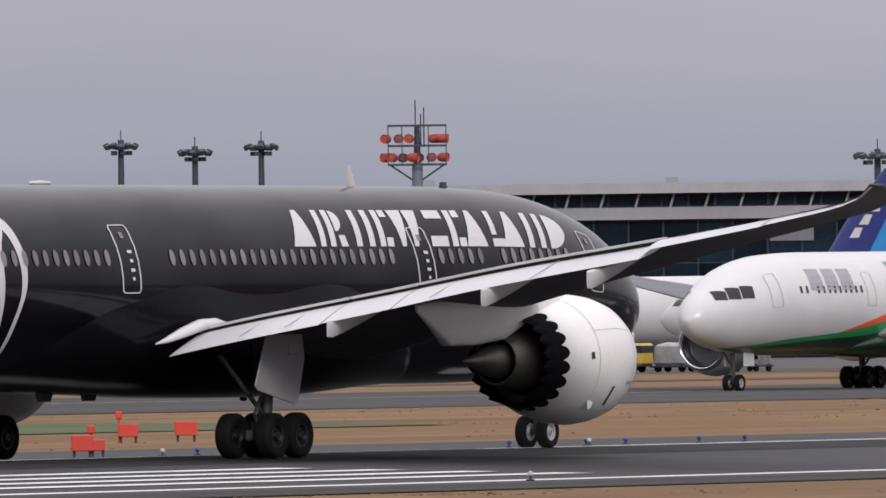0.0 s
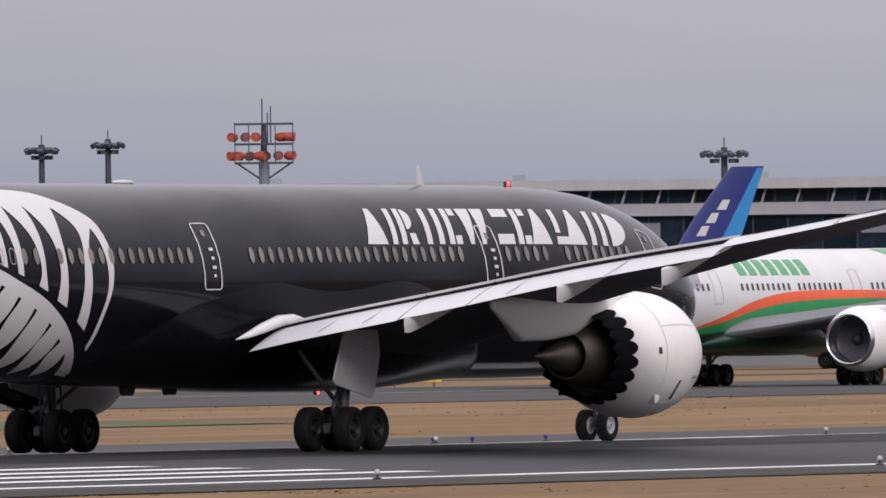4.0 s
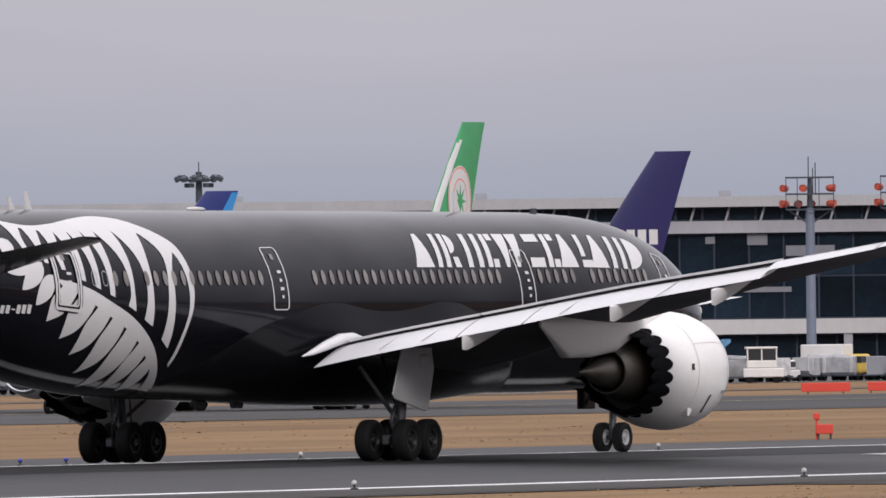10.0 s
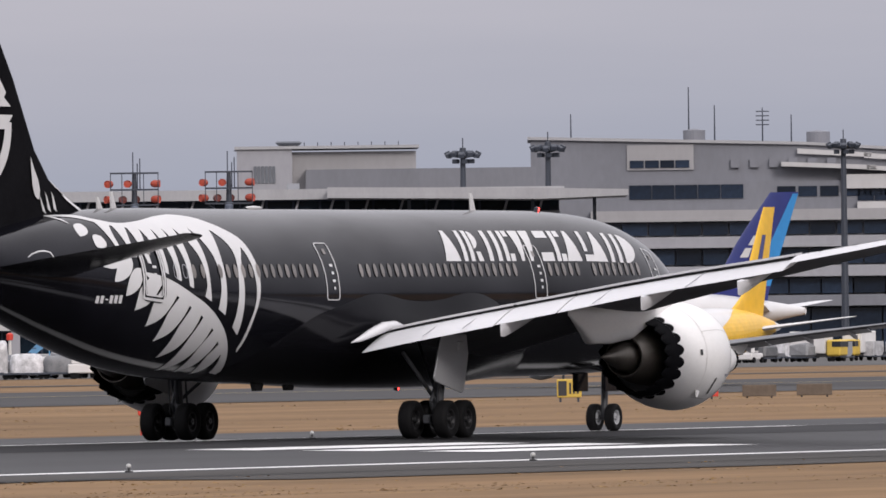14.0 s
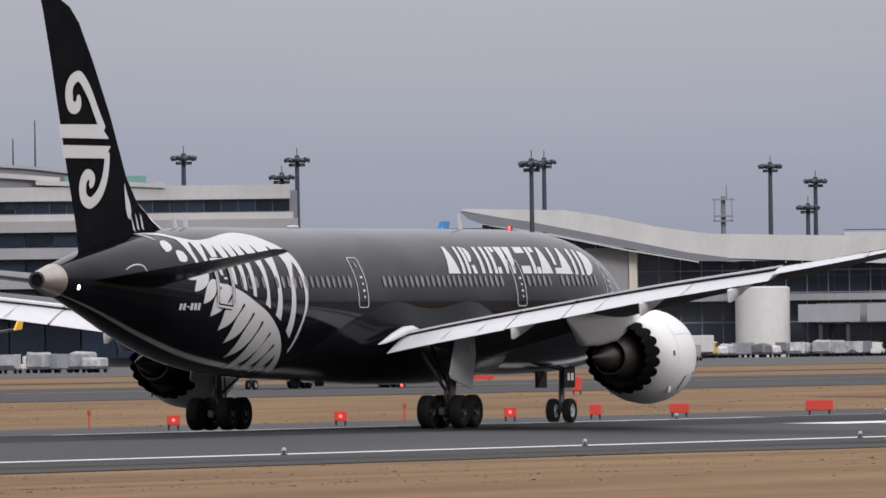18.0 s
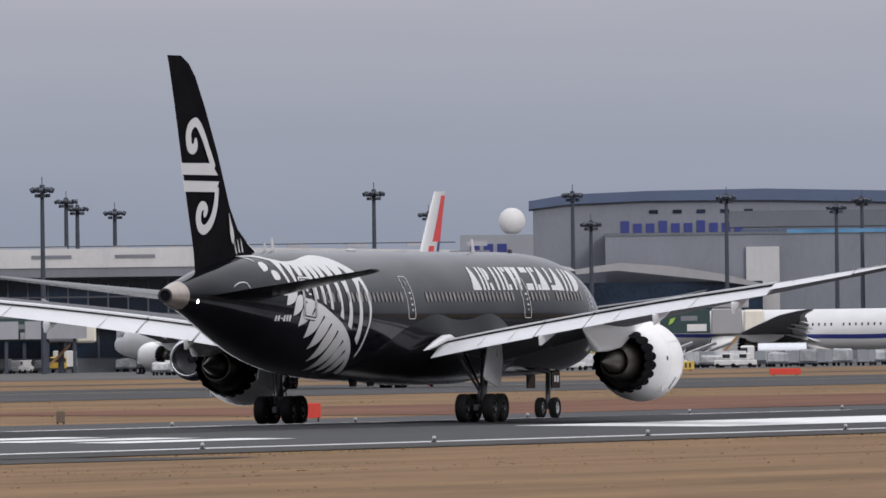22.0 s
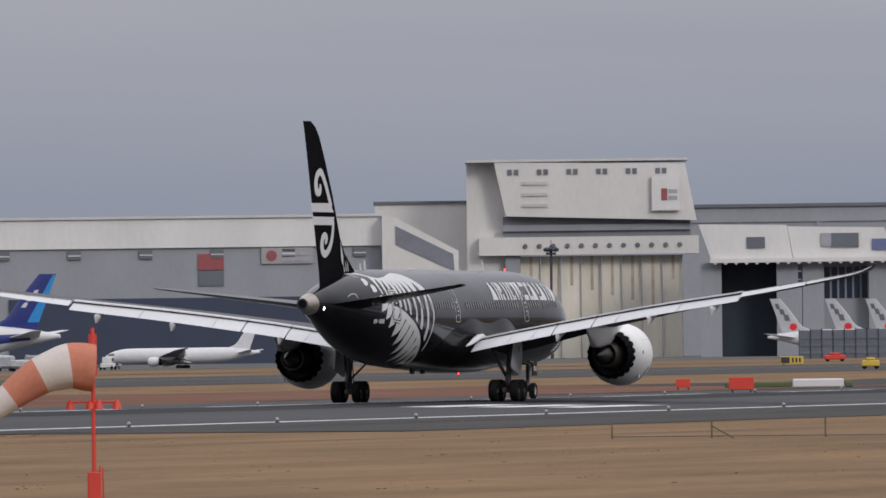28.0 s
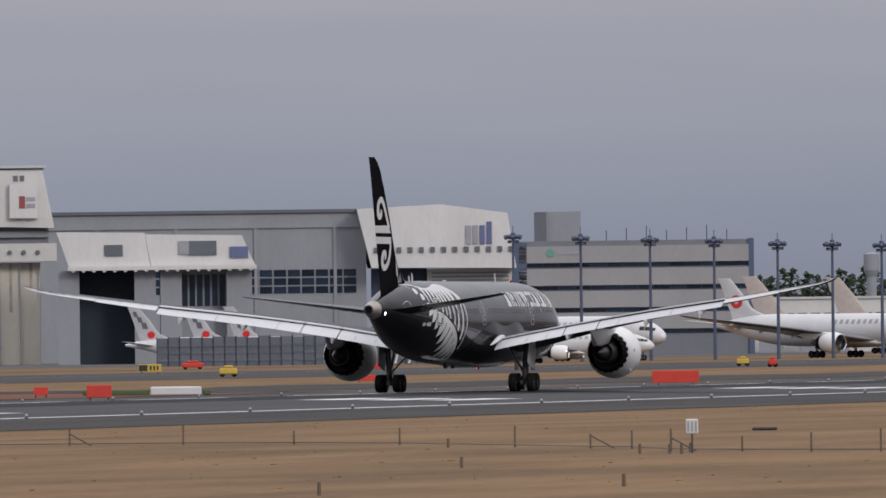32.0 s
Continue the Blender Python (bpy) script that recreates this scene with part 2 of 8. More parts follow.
POSTRED = mat("red painted pole", (0.5, 0.035, 0.02), 0.5, var=0.15, scale=2)
WOOD = mat("weathered wood", (0.11, 0.085, 0.065), 0.9, var=0.25, scale=3)

TUFT = mat("mixed dry tufts", (0.1, 0.062, 0.024), 0.95, var=0.3, scale=0.4)
tn, tl = TUFT.node_tree.nodes, TUFT.node_tree.links
island, shade = tn.new("ShaderNodeNewGeometry"), tn.new("ShaderNodeValToRGB")
for pos, col in ((0.0, (0.12, 0.075, 0.03, 1)), (0.3, (0.18, 0.105, 0.035, 1)), (0.7, (0.25, 0.145, 0.05, 1)), (1.0, (0.2, 0.14, 0.05, 1))):
    e = shade.color_ramp.elements.new(pos) if pos not in (0.0, 1.0) else shade.color_ramp.elements[0 if pos == 0.0 else -1]
    e.color = col
tl.new(island.outputs["Random Per Island"], shade.inputs[0])
tl.new(shade.outputs[0], [n for n in tn if n.type == "MIX"][0].inputs[6])


# ---- mesh helpers ----
def part(name, bm, material, parent=None, label="", smooth=False):
    me = bpy.data.meshes.new(name)
    bm.normal_update()
    if smooth:
        for f in bm.faces:
            f.smooth = True
    bm.to_mesh(me)
    bm.free()
    if smooth:
        me.set_sharp_from_angle(angle=0.9)
    me.materials.append(material)
    ob = new(name, me)
    ob.parent = parent
    if label:
        ob["label"] = label
    return ob


def empty(name, m, label, category, group="", kind=""):
    ob = new(name)
    ob.empty_display_size = 0.5
    ob.matrix_basis = m
    return tagged(ob, label, category, group, kind)


def box(bm, x0, x1, y0, y1, z0, z1, bevel=0.0):
    r = bmesh.ops.create_cube(bm, size=1, matrix=Matrix.LocRotScale(((x0 + x1) / 2, (y0 + y1) / 2, (z0 + z1) / 2), None, (abs(x1 - x0), abs(y1 - y0), abs(z1 - z0))))
    if bevel:
        edges = list({e for v in r["verts"] for e in v.link_edges})
        bmesh.ops.bevel(bm, geom=edges, offset=bevel, segments=1, affect="EDGES")
    return bm


def boxes(*list_of):
    bm = bmesh.new()
    for b in list_of:
        box(bm, *b)
    return bm


def rod(bm, a, b, r, r2=None, n=12):
    a, b = Vector(a), Vector(b)
    d = b - a
    m = Matrix.Translation((a + b) / 2) @ d.to_track_quat("Z", "Y").to_matrix().to_4x4()
    bmesh.ops.create_cone(bm, cap_ends=True, segments=n, radius1=r, radius2=r if r2 is None else r2, depth=d.length, matrix=m)
    return bm


def loft(bm, rings, close=True, cap=True):
    """Skin over rings of equal point counts."""
    vs = [[bm.verts.new(p) for p in ring] for ring in rings]
    n = len(vs[0])
    for a, b in zip(vs, vs[1:]):
        for i in range(n if close else n - 1):
            j = (i + 1) % n
            try:
                bm.faces.new((a[i], a[j], b[j], b[i]))
            except ValueError:
                pass
    if cap and close:
        bm.faces.new(vs[0][::-1])
        bm.faces.new(vs[-1])
    return bm


def spin(bm, profile, axis="x", n=40, centre=(0, 0, 0), cap=False):
    """A body of revolution about an axis: profile of (along, radius)."""
    rings = []
    for u, r in profile:
        ring = []
        for i in range(n):
            a = 2 * math.pi * i / n
            c, s = r * math.cos(a), r * math.sin(a)
            p = (u, c, s) if axis == "x" else (c, u, s) if axis == "y" else (c, s, u)
            ring.append(Vector(p) + Vector(centre))
        rings.append(ring)
    loft(bm, rings, True, cap)
    return bm


def prism(bm, outline, y0, y1):
    """An outline in x and z, drawn out from y0 to y1."""
    a = [bm.verts.new((x, y0, z)) for x, z in outline]
    b = [bm.verts.new((x, y1, z)) for x, z in outline]
    n = len(outline)
    bm.faces.new(a)
    bm.faces.new(b[::-1])
    for i in range(n):
        j = (i + 1) % n
        bm.faces.new((a[j], a[i], b[i], b[j]))
    bmesh.ops.recalc_face_normals(bm, faces=bm.faces[:])
    return bm


def spline(knots, t):
    """Smooth curve through knots of (t, value...)."""
    i = 0
    while i < len(knots) - 2 and t > knots[i + 1][0]:
        i += 1
    k0, k1, k2, k3 = knots[max(i - 1, 0)], knots[i], knots[i + 1], knots[min(i + 2, len(knots) - 1)]
    h = k2[0] - k1[0]
    u = min(max((t - k1[0]) / h, 0), 1)
    res = []
    for j in range(1, len(k1)):
        m1 = (k2[j] - k0[j]) / (k2[0] - k0[0]) * h
        m2 = (k3[j] - k1[j]) / (k3[0] - k1[0]) * h
        res.append((2 * u**3 - 3 * u**2 + 1) * k1[j] + (u**3 - 2 * u**2 + u) * m1 + (3 * u**2 - 2 * u**3) * k2[j] + (u**3 - u**2) * m2)
    return res


def place(az, dist, lift=0.0, turn=0.0):
    """Ground pose at a bearing from the camera and a distance; x runs to the right of the line of sight, y away from it."""
    x, y = dist * math.sin(radians(az)), dist * math.cos(radians(az))
    return pose(x, y, gz(x) + lift, 0, 0, -az + turn)


# ---- ground ----
RUNWAY_Y = 247.1
# cross-fall of the field: the runway is crowned, its shoulders lie lower
CROSS = [(-6000, 0.0), (150, 0.0), (190, -0.5), (217, -0.42), (247.1, 0.0), (277, -0.42), (300, -0.72), (330, -0.62), (366, -0.22), (420, -0.1), (492, -0.06), (12000, -0.06)]


def lie(x, y):
    """Height of the ground."""
    for (y0, z0), (y1, z1) in zip(CROSS, CROSS[1:]):
        if y <= y1:
            return gz(x) + z0 + (z1 - z0) * (y - y0) / (y1 - y0)
    return gz(x) - 0.06


def strip(name, material, x0, x1, y0, y1, lift, label, category, step=60, wave=0.0, kind="structure", parent=None):
    bm = bmesh.new()
    nx = max(2, int((x1 - x0) / step) + 1)
    ys = [y0] + [y for y, z in CROSS if y0 + 1 < y < y1 - 1] + [y1]
    rows = []
    for k, yy in enumerate(ys):
        row = []
        for i in range(nx + 1):
            x = x0 + (x1 - x0) * i / nx
            y = yy
            if wave and k in (0, len(ys) - 1):
                y += wave * (noise.noise((x * 0.011, k * 9.7 + y0, 0.3)) + 0.6 * noise.noise((x * 0.07, k * 5.1, y0)))
            row.append(bm.verts.new((x, y, lie(x, y) + lift)))
        rows.append(row)
    for a, b in zip(rows, rows[1:]):
        for i in range(nx):
            bm.faces.new((a[i], a[i + 1], b[i + 1], b[i]))
    ob = part(name, bm, material, parent)
    return ob if parent else tagged(ob, label, category, "", kind)


bm = bmesh.new()
rows = [[bm.verts.new((x, y, lie(x, y))) for x in (-4000, 16000)] for y in [y for y, z in CROSS]]
for a, b in zip(rows, rows[1:]):
    bm.faces.new((a[0], a[1], b[1], b[0]))
tagged(part("ground", bm, GRASS), "dry tan winter grass of the airfield", "ground", "", "structure")

strip("runway", ASPHALT, -1500, 5200, 207.5, 314, 0.03, "dark grey asphalt runway with worn tyre marks", "runway", wave=1.6)
strip("tyre_stain", RUBBER, -1500, 5200, 238.5, 255.5, 0.038, "dark band of tyre rubber along the runway", "runway", step=14, wave=1.5)
strip("runway_shoulder", STAIN, -1500, 5200, 207.9, 214.6, 0.038, "worn pale grey shoulder of the runway", "runway", step=9, wave=0.9)
strip("runway_fillet", STAIN, 770, 1500, 189, 209, 0.026, "worn grey paving beside the runway", "runway", step=12, wave=2.2)
strip("runway_fillet", STAIN, 440, 600, 200.5, 209, 0.026, "worn grey paving beside the runway", "runway", step=12, wave=2.2)
strip("taxiway", TAXIWAY, -1500, 5200, 400, 492, 0.03, "grey asphalt taxiway parallel to the runway", "taxiway", wave=3)
strip("apron", CONCRETE, -1500, 6000, 640, 1500, 0.03, "pale concrete aircraft apron", "apron", wave=3)
strip("soil_strip", SOIL, 985, 1480, 314, 356, 0.03, "reddish bare soil beside the runway", "soil", wave=9)
strip("hardstand", STAIN, 1470, 2700, 319, 346, 0.03, "worn grey paving beyond the runway edge", "paving", step=25, wave=7)
strip("turf_patch", MOSS, 470, 640, 350, 372, 0.04, "patch of greenish turf", "grass", wave=4)
strip("service_road", TAXIWAY, -1500, 5200, 545, 556, 0.03, "narrow grey service road", "road", wave=1)
strip("runway_edge_line_near", PAINT, -1500, 5200, 216.2, 217.4, 0.045, "white painted runway edge line", "marking")
strip("runway_edge_line_far", PAINT, -1500, 5200, 276.6, 277.6, 0.045, "white painted runway edge line", "marking")
strip("taxiway_line", YELLOWPAINT, -1500, 5200, 454.7, 455.3, 0.045, "yellow painted taxiway centreline", "marking")

# painted stripes: threshold bars, touchdown groups, aiming blocks and centreline dashes
marks = empty("runway_markings", Matrix(), "white painted stripes and dashes on the runway", "marking", "", "structure")


def stripe(x0, x1, y0, y1):
    return strip("stripe", PAINT, x0, x1, y0, y1, 0.05, "", "", 200, 0.0, "", marks)


for i in range(-12, 80):
    stripe(405 + 50 * i, 435 + 50 * i, RUNWAY_Y - 0.45, RUNWAY_Y + 0.45)
for side in (-1, 1):
    for k in range(4):
        y = RUNWAY_Y + side * (14.5 + 3.6 * k)
        stripe(350, 417.3 - 1.2 * k, y - 0.6, y + 0.6)
    for x in (520, 670, 970, 1120, 1270):
        for k in range(3):
            y = RUNWAY_Y + side * (11.5 + 4.2 * k)
            stripe(x - 11, x + 11.5, y - 1.3, y + 1.3)
    stripe(742, 802, RUNWAY_Y + side * 16.5 - 5, RUNWAY_Y + side * 16.5 + 5)


def edge_light(x, y, cap=None):
    o = empty("edge_light", pose(x, y, lie(x, y) + 0.03), "small white runway edge light on a stem", "runway light", "runway edge lights")
    part("base", spin(bmesh.new(), [(0, 0.12), (0.04, 0.12), (0.05, 0.035), (0.14, 0.035)], "z", 12, cap=True), SEAL, o)
    part("dome", spin(bmesh.new(), [(0.13, 0.06), (0.16, 0.085), (0.23, 0.075), (0.27, 0.02)], "z", 14, cap=True), cap or LENS, o, "pale glass dome", True)
    return o


LENS = mat("frosted lamp glass", (0.36, 0.36, 0.355), 0.3, var=0.08)
BLUELENS = mat("blue lamp glass", (0.02, 0.03, 0.25), 0.25)
first = edge_light(430.25 - 29.9 * 6, 216.0)
for n in range(-5, 42):
    x = 430.25 + 29.9 * n
    copy_thing(first, pose(x, 216.0, lie(x, 216) + 0.03))
for n in range(0, 42):
    x = 430.25 + 29.9 * n
    copy_thing(first, pose(x, 278.2, lie(x, 278.2) + 0.03))
blue = edge_light(523.0, 283, BLUELENS)
tagged(blue, "small blue taxiway edge light on a stem", "taxiway light", "blue taxiway lights")
for az in (60.534, 61.841, 61.973, 62.22, 62.374):
    x = 283 * math.tan(radians(az))
    copy_thing(blue, pose(x, 283, lie(x, 283) + 0.03))


# red and orange marker boxes, boards and signs beyond the runway
def red_box(az, y, w, h, d=0.6, legs=0.25, material=SIGNRED, name="marker_box", label="red painted marker box on short legs"):
    x = y * math.tan(radians(az))
    o = empty(name, pose(x, y, lie(x, y), 0, 0, -az), label, "airfield marker", "red airfield markers")
    part("panel", boxes((-w / 2, w / 2, -d / 2, d / 2, legs, legs + h, 0.03)), material, o)
    for sx in (-1, 1):
        part("leg", boxes((sx * w * 0.36 - 0.05, sx * w * 0.36 + 0.05, -0.05, 0.05, -0.05, legs + 0.02)), STEEL, o)
    return o


def beacon_box(az, y, w, h):
    """A red box with a head on a post beside it."""
    o = red_box(az, y, w, h, label="red signal box with a raised red lamp head")
    part("post", rod(bmesh.new(), (-w * 0.45, 0, 0), (-w * 0.45, 0, h + 0.55), 0.05), POSTRED, o)
    part("head", boxes((-w * 0.45 - 0.14, -w * 0.45 + 0.14, -0.14, 0.14, h + 0.45, h + 0.75, 0.04)), SIGNRED, o)
    return o


for az, y, w, h in ((60.146, 292, 0.75, 0.55), (60.496, 330, 0.9, 0.55), (70.355, 293, 1.4, 0.55), (71.709, 303, 0.95, 0.85), (69.602, 303, 0.6, 0.55), (69.884, 303, 1.0, 0.5), (77.089, 318, 1.2, 0.7), (77.285, 284, 1.9, 0.95), (79.223, 299, 4.4, 1.15), (69.541, 380, 0.6, 0.9), (78.5, 470, 1.2, 1.0)):
    red_box(az, y, w, h)
for az, y, w, h in ((60.302, 330, 0.8, 0.5), (60.199, 296, 0.5, 0.4), (64.924, 315, 0.75, 0.42)):
    beacon_box(az, y, w, h)


def lit_box(az, y=303):
    o = red_box(az, y, 0.62, 0.5, label="dark red signal box with a glowing red lamp")
    part("lamp", spin(bmesh.new(), [(-0.31, 0.07), (-0.34, 0.05), (-0.35, 0.01)], "y", 14, (0, 0, 0.5)), REDGLOW, o, "glowing red lamp")
    return o


for az in (68.183, 68.745, 69.315):
    lit_box(az)
for az in (68.96, 69.535, 67.9):
    x = 312 * math.tan(radians(az))
    o = empty("signal_post", pose(x, 312, lie(x, 312), 0, 0, -az), "thin orange post with a small head", "signal post", "orange signal posts")
    part("post", rod(bmesh.new(), (0, 0, 0), (0, 0, 0.8), 0.045), POSTRED, o)
    part("head", boxes((-0.1, 0.1, -0.1, 0.1, 0.72, 0.95, 0.03)), LAMPRED, o)
for az, y, w in ((64.93, 500, 3.4), (65.11, 500, 1.6), (66.76, 372, 2.6), (78.2, 470, 3.0), (78.19, 352, 2.6), (68.9, 492, 3.2), (69.2, 492, 3.0), (73.3, 500, 3.2), (79.0, 520, 3.4)):
    o = red_box(az, y, w, 0.62, 0.3, 0.15, SIGNRED, "marker_board", "long low red marker board")


def taxi_sign(az, y, w, h=1.0, black=True):
    x = y * math.tan(radians(az))
    o = empty("taxi_sign", pose(x, y, lie(x, y), 0, 0, -az), "yellow taxiway sign board with dark bars", "airfield sign", "taxiway signs")
    part("board", boxes((-w / 2, w / 2, -0.15, 0.15, 0.25, 0.25 + h, 0.04)), YELLOWPAINT, o)
    part("dark_field", boxes((-w / 2 + 0.08, -w / 2 + w * 0.4, -0.165, -0.152, 0.35, 0.15 + h)), SEAL, o)
    for k in range(3):
        part("letter_bar", boxes((w * (0.0 + 0.15 * k), w * (0.08 + 0.15 * k), -0.165, -0.152, 0.45, 0.05 + h)), SEAL, o)
    for sx in (-1, 1):
        part("leg", boxes((sx * w * 0.36 - 0.06, sx * w * 0.36 + 0.06, -0.06, 0.06, -0.05, 0.28)), STEEL, o)
    return o


for az, y, w in ((66.338, 372, 1.35), (66.646, 372, 1.3), (61.78, 500, 3.4), (74.13, 350, 1.0), (77.456, 480, 3.0), (67.5, 500, 2.2), (72.1, 500, 2.6), (72.95, 600, 3.2)):
    taxi_sign(az, y, w)
for az, y, w in ((66.977, 372, 1.9), (67.162, 372, 2.0), (70.863, 318, 0.5)):
    red_box(az, y, w, 0.65, 0.5, 0.1, WOOD, "brown_box", "weathered brown equipment box")
o = red_box(74.25, 350, 3.9, 0.55, 0.3, 0.12, SIGNRED, "runway_sign", "red runway sign with white figures")
words = bpy.data.curves.new("figures", "FONT")
words.body, words.size, words.align_x, words.extrude = "34L - 16R", 0.62, "CENTER", 0.004
draft = new("figures", words)
figures = bpy.data.meshes.new_from_object(draft)
bpy.data.objects.remove(draft)
figures.materials.append(DECAL)
lettering = new("figures", figures)
lettering.parent, lettering.matrix_basis = o, pose(0, -0.16, 0.19, 90)
red_box(74.32, 356, 2.9, 0.75, 0.3, 0.15, SIGNRED, "marker_board", "long low red marker board")
o = empty("arrestor_pad", pose(316 * math.tan(radians(77.543)), 316, lie(1430, 316), 0, 0, -77.5), "low white and green ground pad", "ground pad")
part("slab", boxes((-2.2, 2.2, -1.2, 1.2, 0.0, 0.75, 0.1)), DECAL, o)
for a, b in ((-8.0, -2.3), (2.3, 3.0)):
    part("edge", boxes((a, b, -1.0, 1.0, 0.0, 0.5, 0.1)), MOSS, o, "green side apron")

# wire fence and small things on the near grass
posts = empty("wire_fence", Matrix(), "low fence of thin wooden posts and one wire", "fence")
FENCE = [(612, 143), (611, 139), (610, 134.5), (606, 129.5), (596, 123.5), (577, 115.5), (565, 110.5), (561, 108.3), (547, 104.3), (542, 101), (538, 98), (535, 95.2), (532, 91)]
for k, (x, y) in enumerate(FENCE):
    z = lie(x, y)
    part("post", rod(bmesh.new(), (x, y, z - 0.1), (x, y, z + 0.5 + 0.12 * (k % 3)), 0.035, n=7), WOOD, posts)
    if k in (1, 6, 8):
        part("brace", rod(bmesh.new(), (x, y, z + 0.45), (x - 0.3, y - 0.9, z), 0.03, n=6), WOOD, posts)
for (x0, y0), (x1, y1) in zip(FENCE, FENCE[1:]):
    part("wire", rod(bmesh.new(), (x0, y0, lie(x0, y0) + 0.08), (x1, y1, lie(x1, y1) + 0.08), 0.014, n=4), STEEL, posts)
x, y = 537, 101.7
o = empty("post_sign", pose(x, y, lie(x, y), 0, 0, -79), "small white box on a thin grass-side post", "sign")
part("post", rod(bmesh.new(), (0, 0, 0), (0, 0, 0.65), 0.03, n=8), STEEL, o)
part("box", boxes((-0.2, 0.2, -0.12, 0.12, 0.62, 1.1, 0.03)), DECAL, o)
for k in (-1, 0, 1):
    part("slot", boxes((k * 0.12 - 0.03, k * 0.12 + 0.03, -0.13, -0.122, 0.7, 1.02)), MIDGREY, o)
for az, r in ((78.456, 590), (78.50, 495), (79.045, 426), (78.02, 411), (79.2, 545), (79.24, 543), (79.27, 550), (79.1, 547)):
    m = place(az, r)
    o = empty("grass_stake", m, "short dark wooden stake in the grass", "stake", "grass stakes")
    part("stake", rod(bmesh.new(), (0, 0, -0.05), (0, 0, 0.32), 0.05, 0.045, 8), WOOD, o)
m = place(79.52, 677)
o = empty("drain_cover", m, "low dark drain cover in the grass", "drain cover")
part("lid", boxes((-0.5, 0.5, -0.4, 0.4, 0, 0.12, 0.04)), SEAL, o)

# windsock on its red pole
m = place(75.106, 402, -0.0)
o = empty("windsock", m, "orange and white windsock drooping from a red pole", "windsock")
part("pole", rod(bmesh.new(), (0, 0, 0), (0, 0, 4.1), 0.055, 0.045, 12), POSTRED, o, "red painted steel pole")
part("foot", boxes((-0.16, 0.16, -0.16, 0.16, 0, 0.7, 0.03)), POSTRED, o)
part("ladder", rod(rod(bmesh.new(), (0.14, 0, 0), (0.14, 0, 0.85), 0.02, n=6), (0.22, 0, 0), (0.2, 0, 0.8), 0.02, n=6), POSTRED, o)
arms = part("lamp_arm", rod(bmesh.new(), (-0.62, 0, 2.35), (0.62, 0, 2.35), 0.025, n=8), POSTRED, o)
for k in (-0.55, -0.08, 0.12, 0.55):
    part("lamp_shade", spin(bmesh.new(), [(2.18, 0.12), (2.3, 0.09), (2.4, 0.03)], "z", 14, (k, 0, 0), cap=True), SIGNRED, arms, "red lamp shade", True)
path = [(0.02, 0, 3.15), (-0.55, -0.05, 3.2), (-1.25, -0.1, 2.98), (-1.95, -0.13, 2.5), (-2.55, -0.15, 2.05), (-3.07, -0.15, 1.65)]
knots = [(k, *p, r) for k, (p, r) in enumerate(zip(path, (0.56, 0.54, 0.45, 0.34, 0.24, 0.13)))]


def sock_ring(u, n=28):
    x, y, z, r = spline(knots, u)
    d = (Vector(spline(knots, min(u + 0.05, 5))[:3]) - Vector(spline(knots, max(u - 0.05, 0))[:3])).normalized()
    s1 = d.cross(Vector((0, 1, 0))).normalized()
    s2 = d.cross(s1)
    return [Vector((x, y, z)) + (s1 * math.cos(2 * math.pi * i / n) + s2 * math.sin(2 * math.pi * i / n)) * r * (1 + 0.06 * noise.noise((u * 1.5, 3 * math.cos(2 * math.pi * i / n), 3 * math.sin(2 * math.pi * i / n)))) for i in range(n)]


for k in range(5):
    bm = loft(bmesh.new(), [sock_ring(k + q / 6) for q in range(7)], True, False)
    part("sock_segment", bm, SOCKWHITE if k % 2 else SOCKORANGE, o, "faded cloth ring", True)
part("swivel", rod(bmesh.new(), (0, 0, 2.95), (0, 0, 3.95), 0.1, n=14), POSTRED, o)


# ---- tufts and clumps of dry grass ----
def tufts(name, spots, label):
    """Low ragged clumps, joined: (x, y, half width, height)."""
    verts, faces = [], []
    r = random.Random(11)
    for x, y, w, h in spots:
        z = lie(x, y) - 0.02
        n = len(verts)
        for k in range(4):
            q = -w + 2 * w * (k + r.uniform(0.2, 0.8)) / 4
            verts += [(x + q - 0.16 * w, y + r.uniform(-0.2, 0.2), z), (x + q + 0.16 * w + 0.05, y + r.uniform(-0.2, 0.2), z), (x + q + r.uniform(-0.1, 0.1), y + r.uniform(-0.1, 0.1), z + h * r.uniform(0.5, 1.0))]
            faces.append((n + 3 * k, n + 3 * k + 1, n + 3 * k + 2))
        verts += [(x - w, y - 0.15, z), (x + w, y - 0.15, z), (x + 0.5 * w, y, z + 0.45 * h), (x - 0.5 * w, y, z + 0.4 * h)]
        faces.append((n + 12, n + 13, n + 14, n + 15))
    me = bpy.data.meshes.new(name)
    me.from_pydata(verts, [], faces)
    me.materials.append(TUFT)
    return tagged(new(name, me), label, "grass", "", "stuff")


rng = random.Random(5)
near, edge, far = [], [], []
while len(near) < 2600:
    az = radians(rng.uniform(60.2, 80.2))
    d = rng.uniform(425, min(1250, 205 / math.cos(az))) if 205 / math.cos(az) > 426 else 0
    if d:
        x, y = d * math.sin(az), d * math.cos(az)
        if noise.noise((x * 0.02, y * 0.05, 1.7)) > rng.uniform(-0.5, 0.45):
            near.append((x, y, rng.uniform(0.3, 1.4), rng.uniform(0.015, 0.055)))
for i in range(1500):
    x = 330 + 950 * i / 1500 + rng.uniform(-2, 2)
    if noise.noise((x * 0.03, 4.2, 0)) > rng.uniform(-0.3, 0.5):
        edge.append((x, 207.3 - abs(rng.gauss(0, 1.5)), rng.uniform(0.3, 1.2), rng.uniform(0.03, 0.09)))
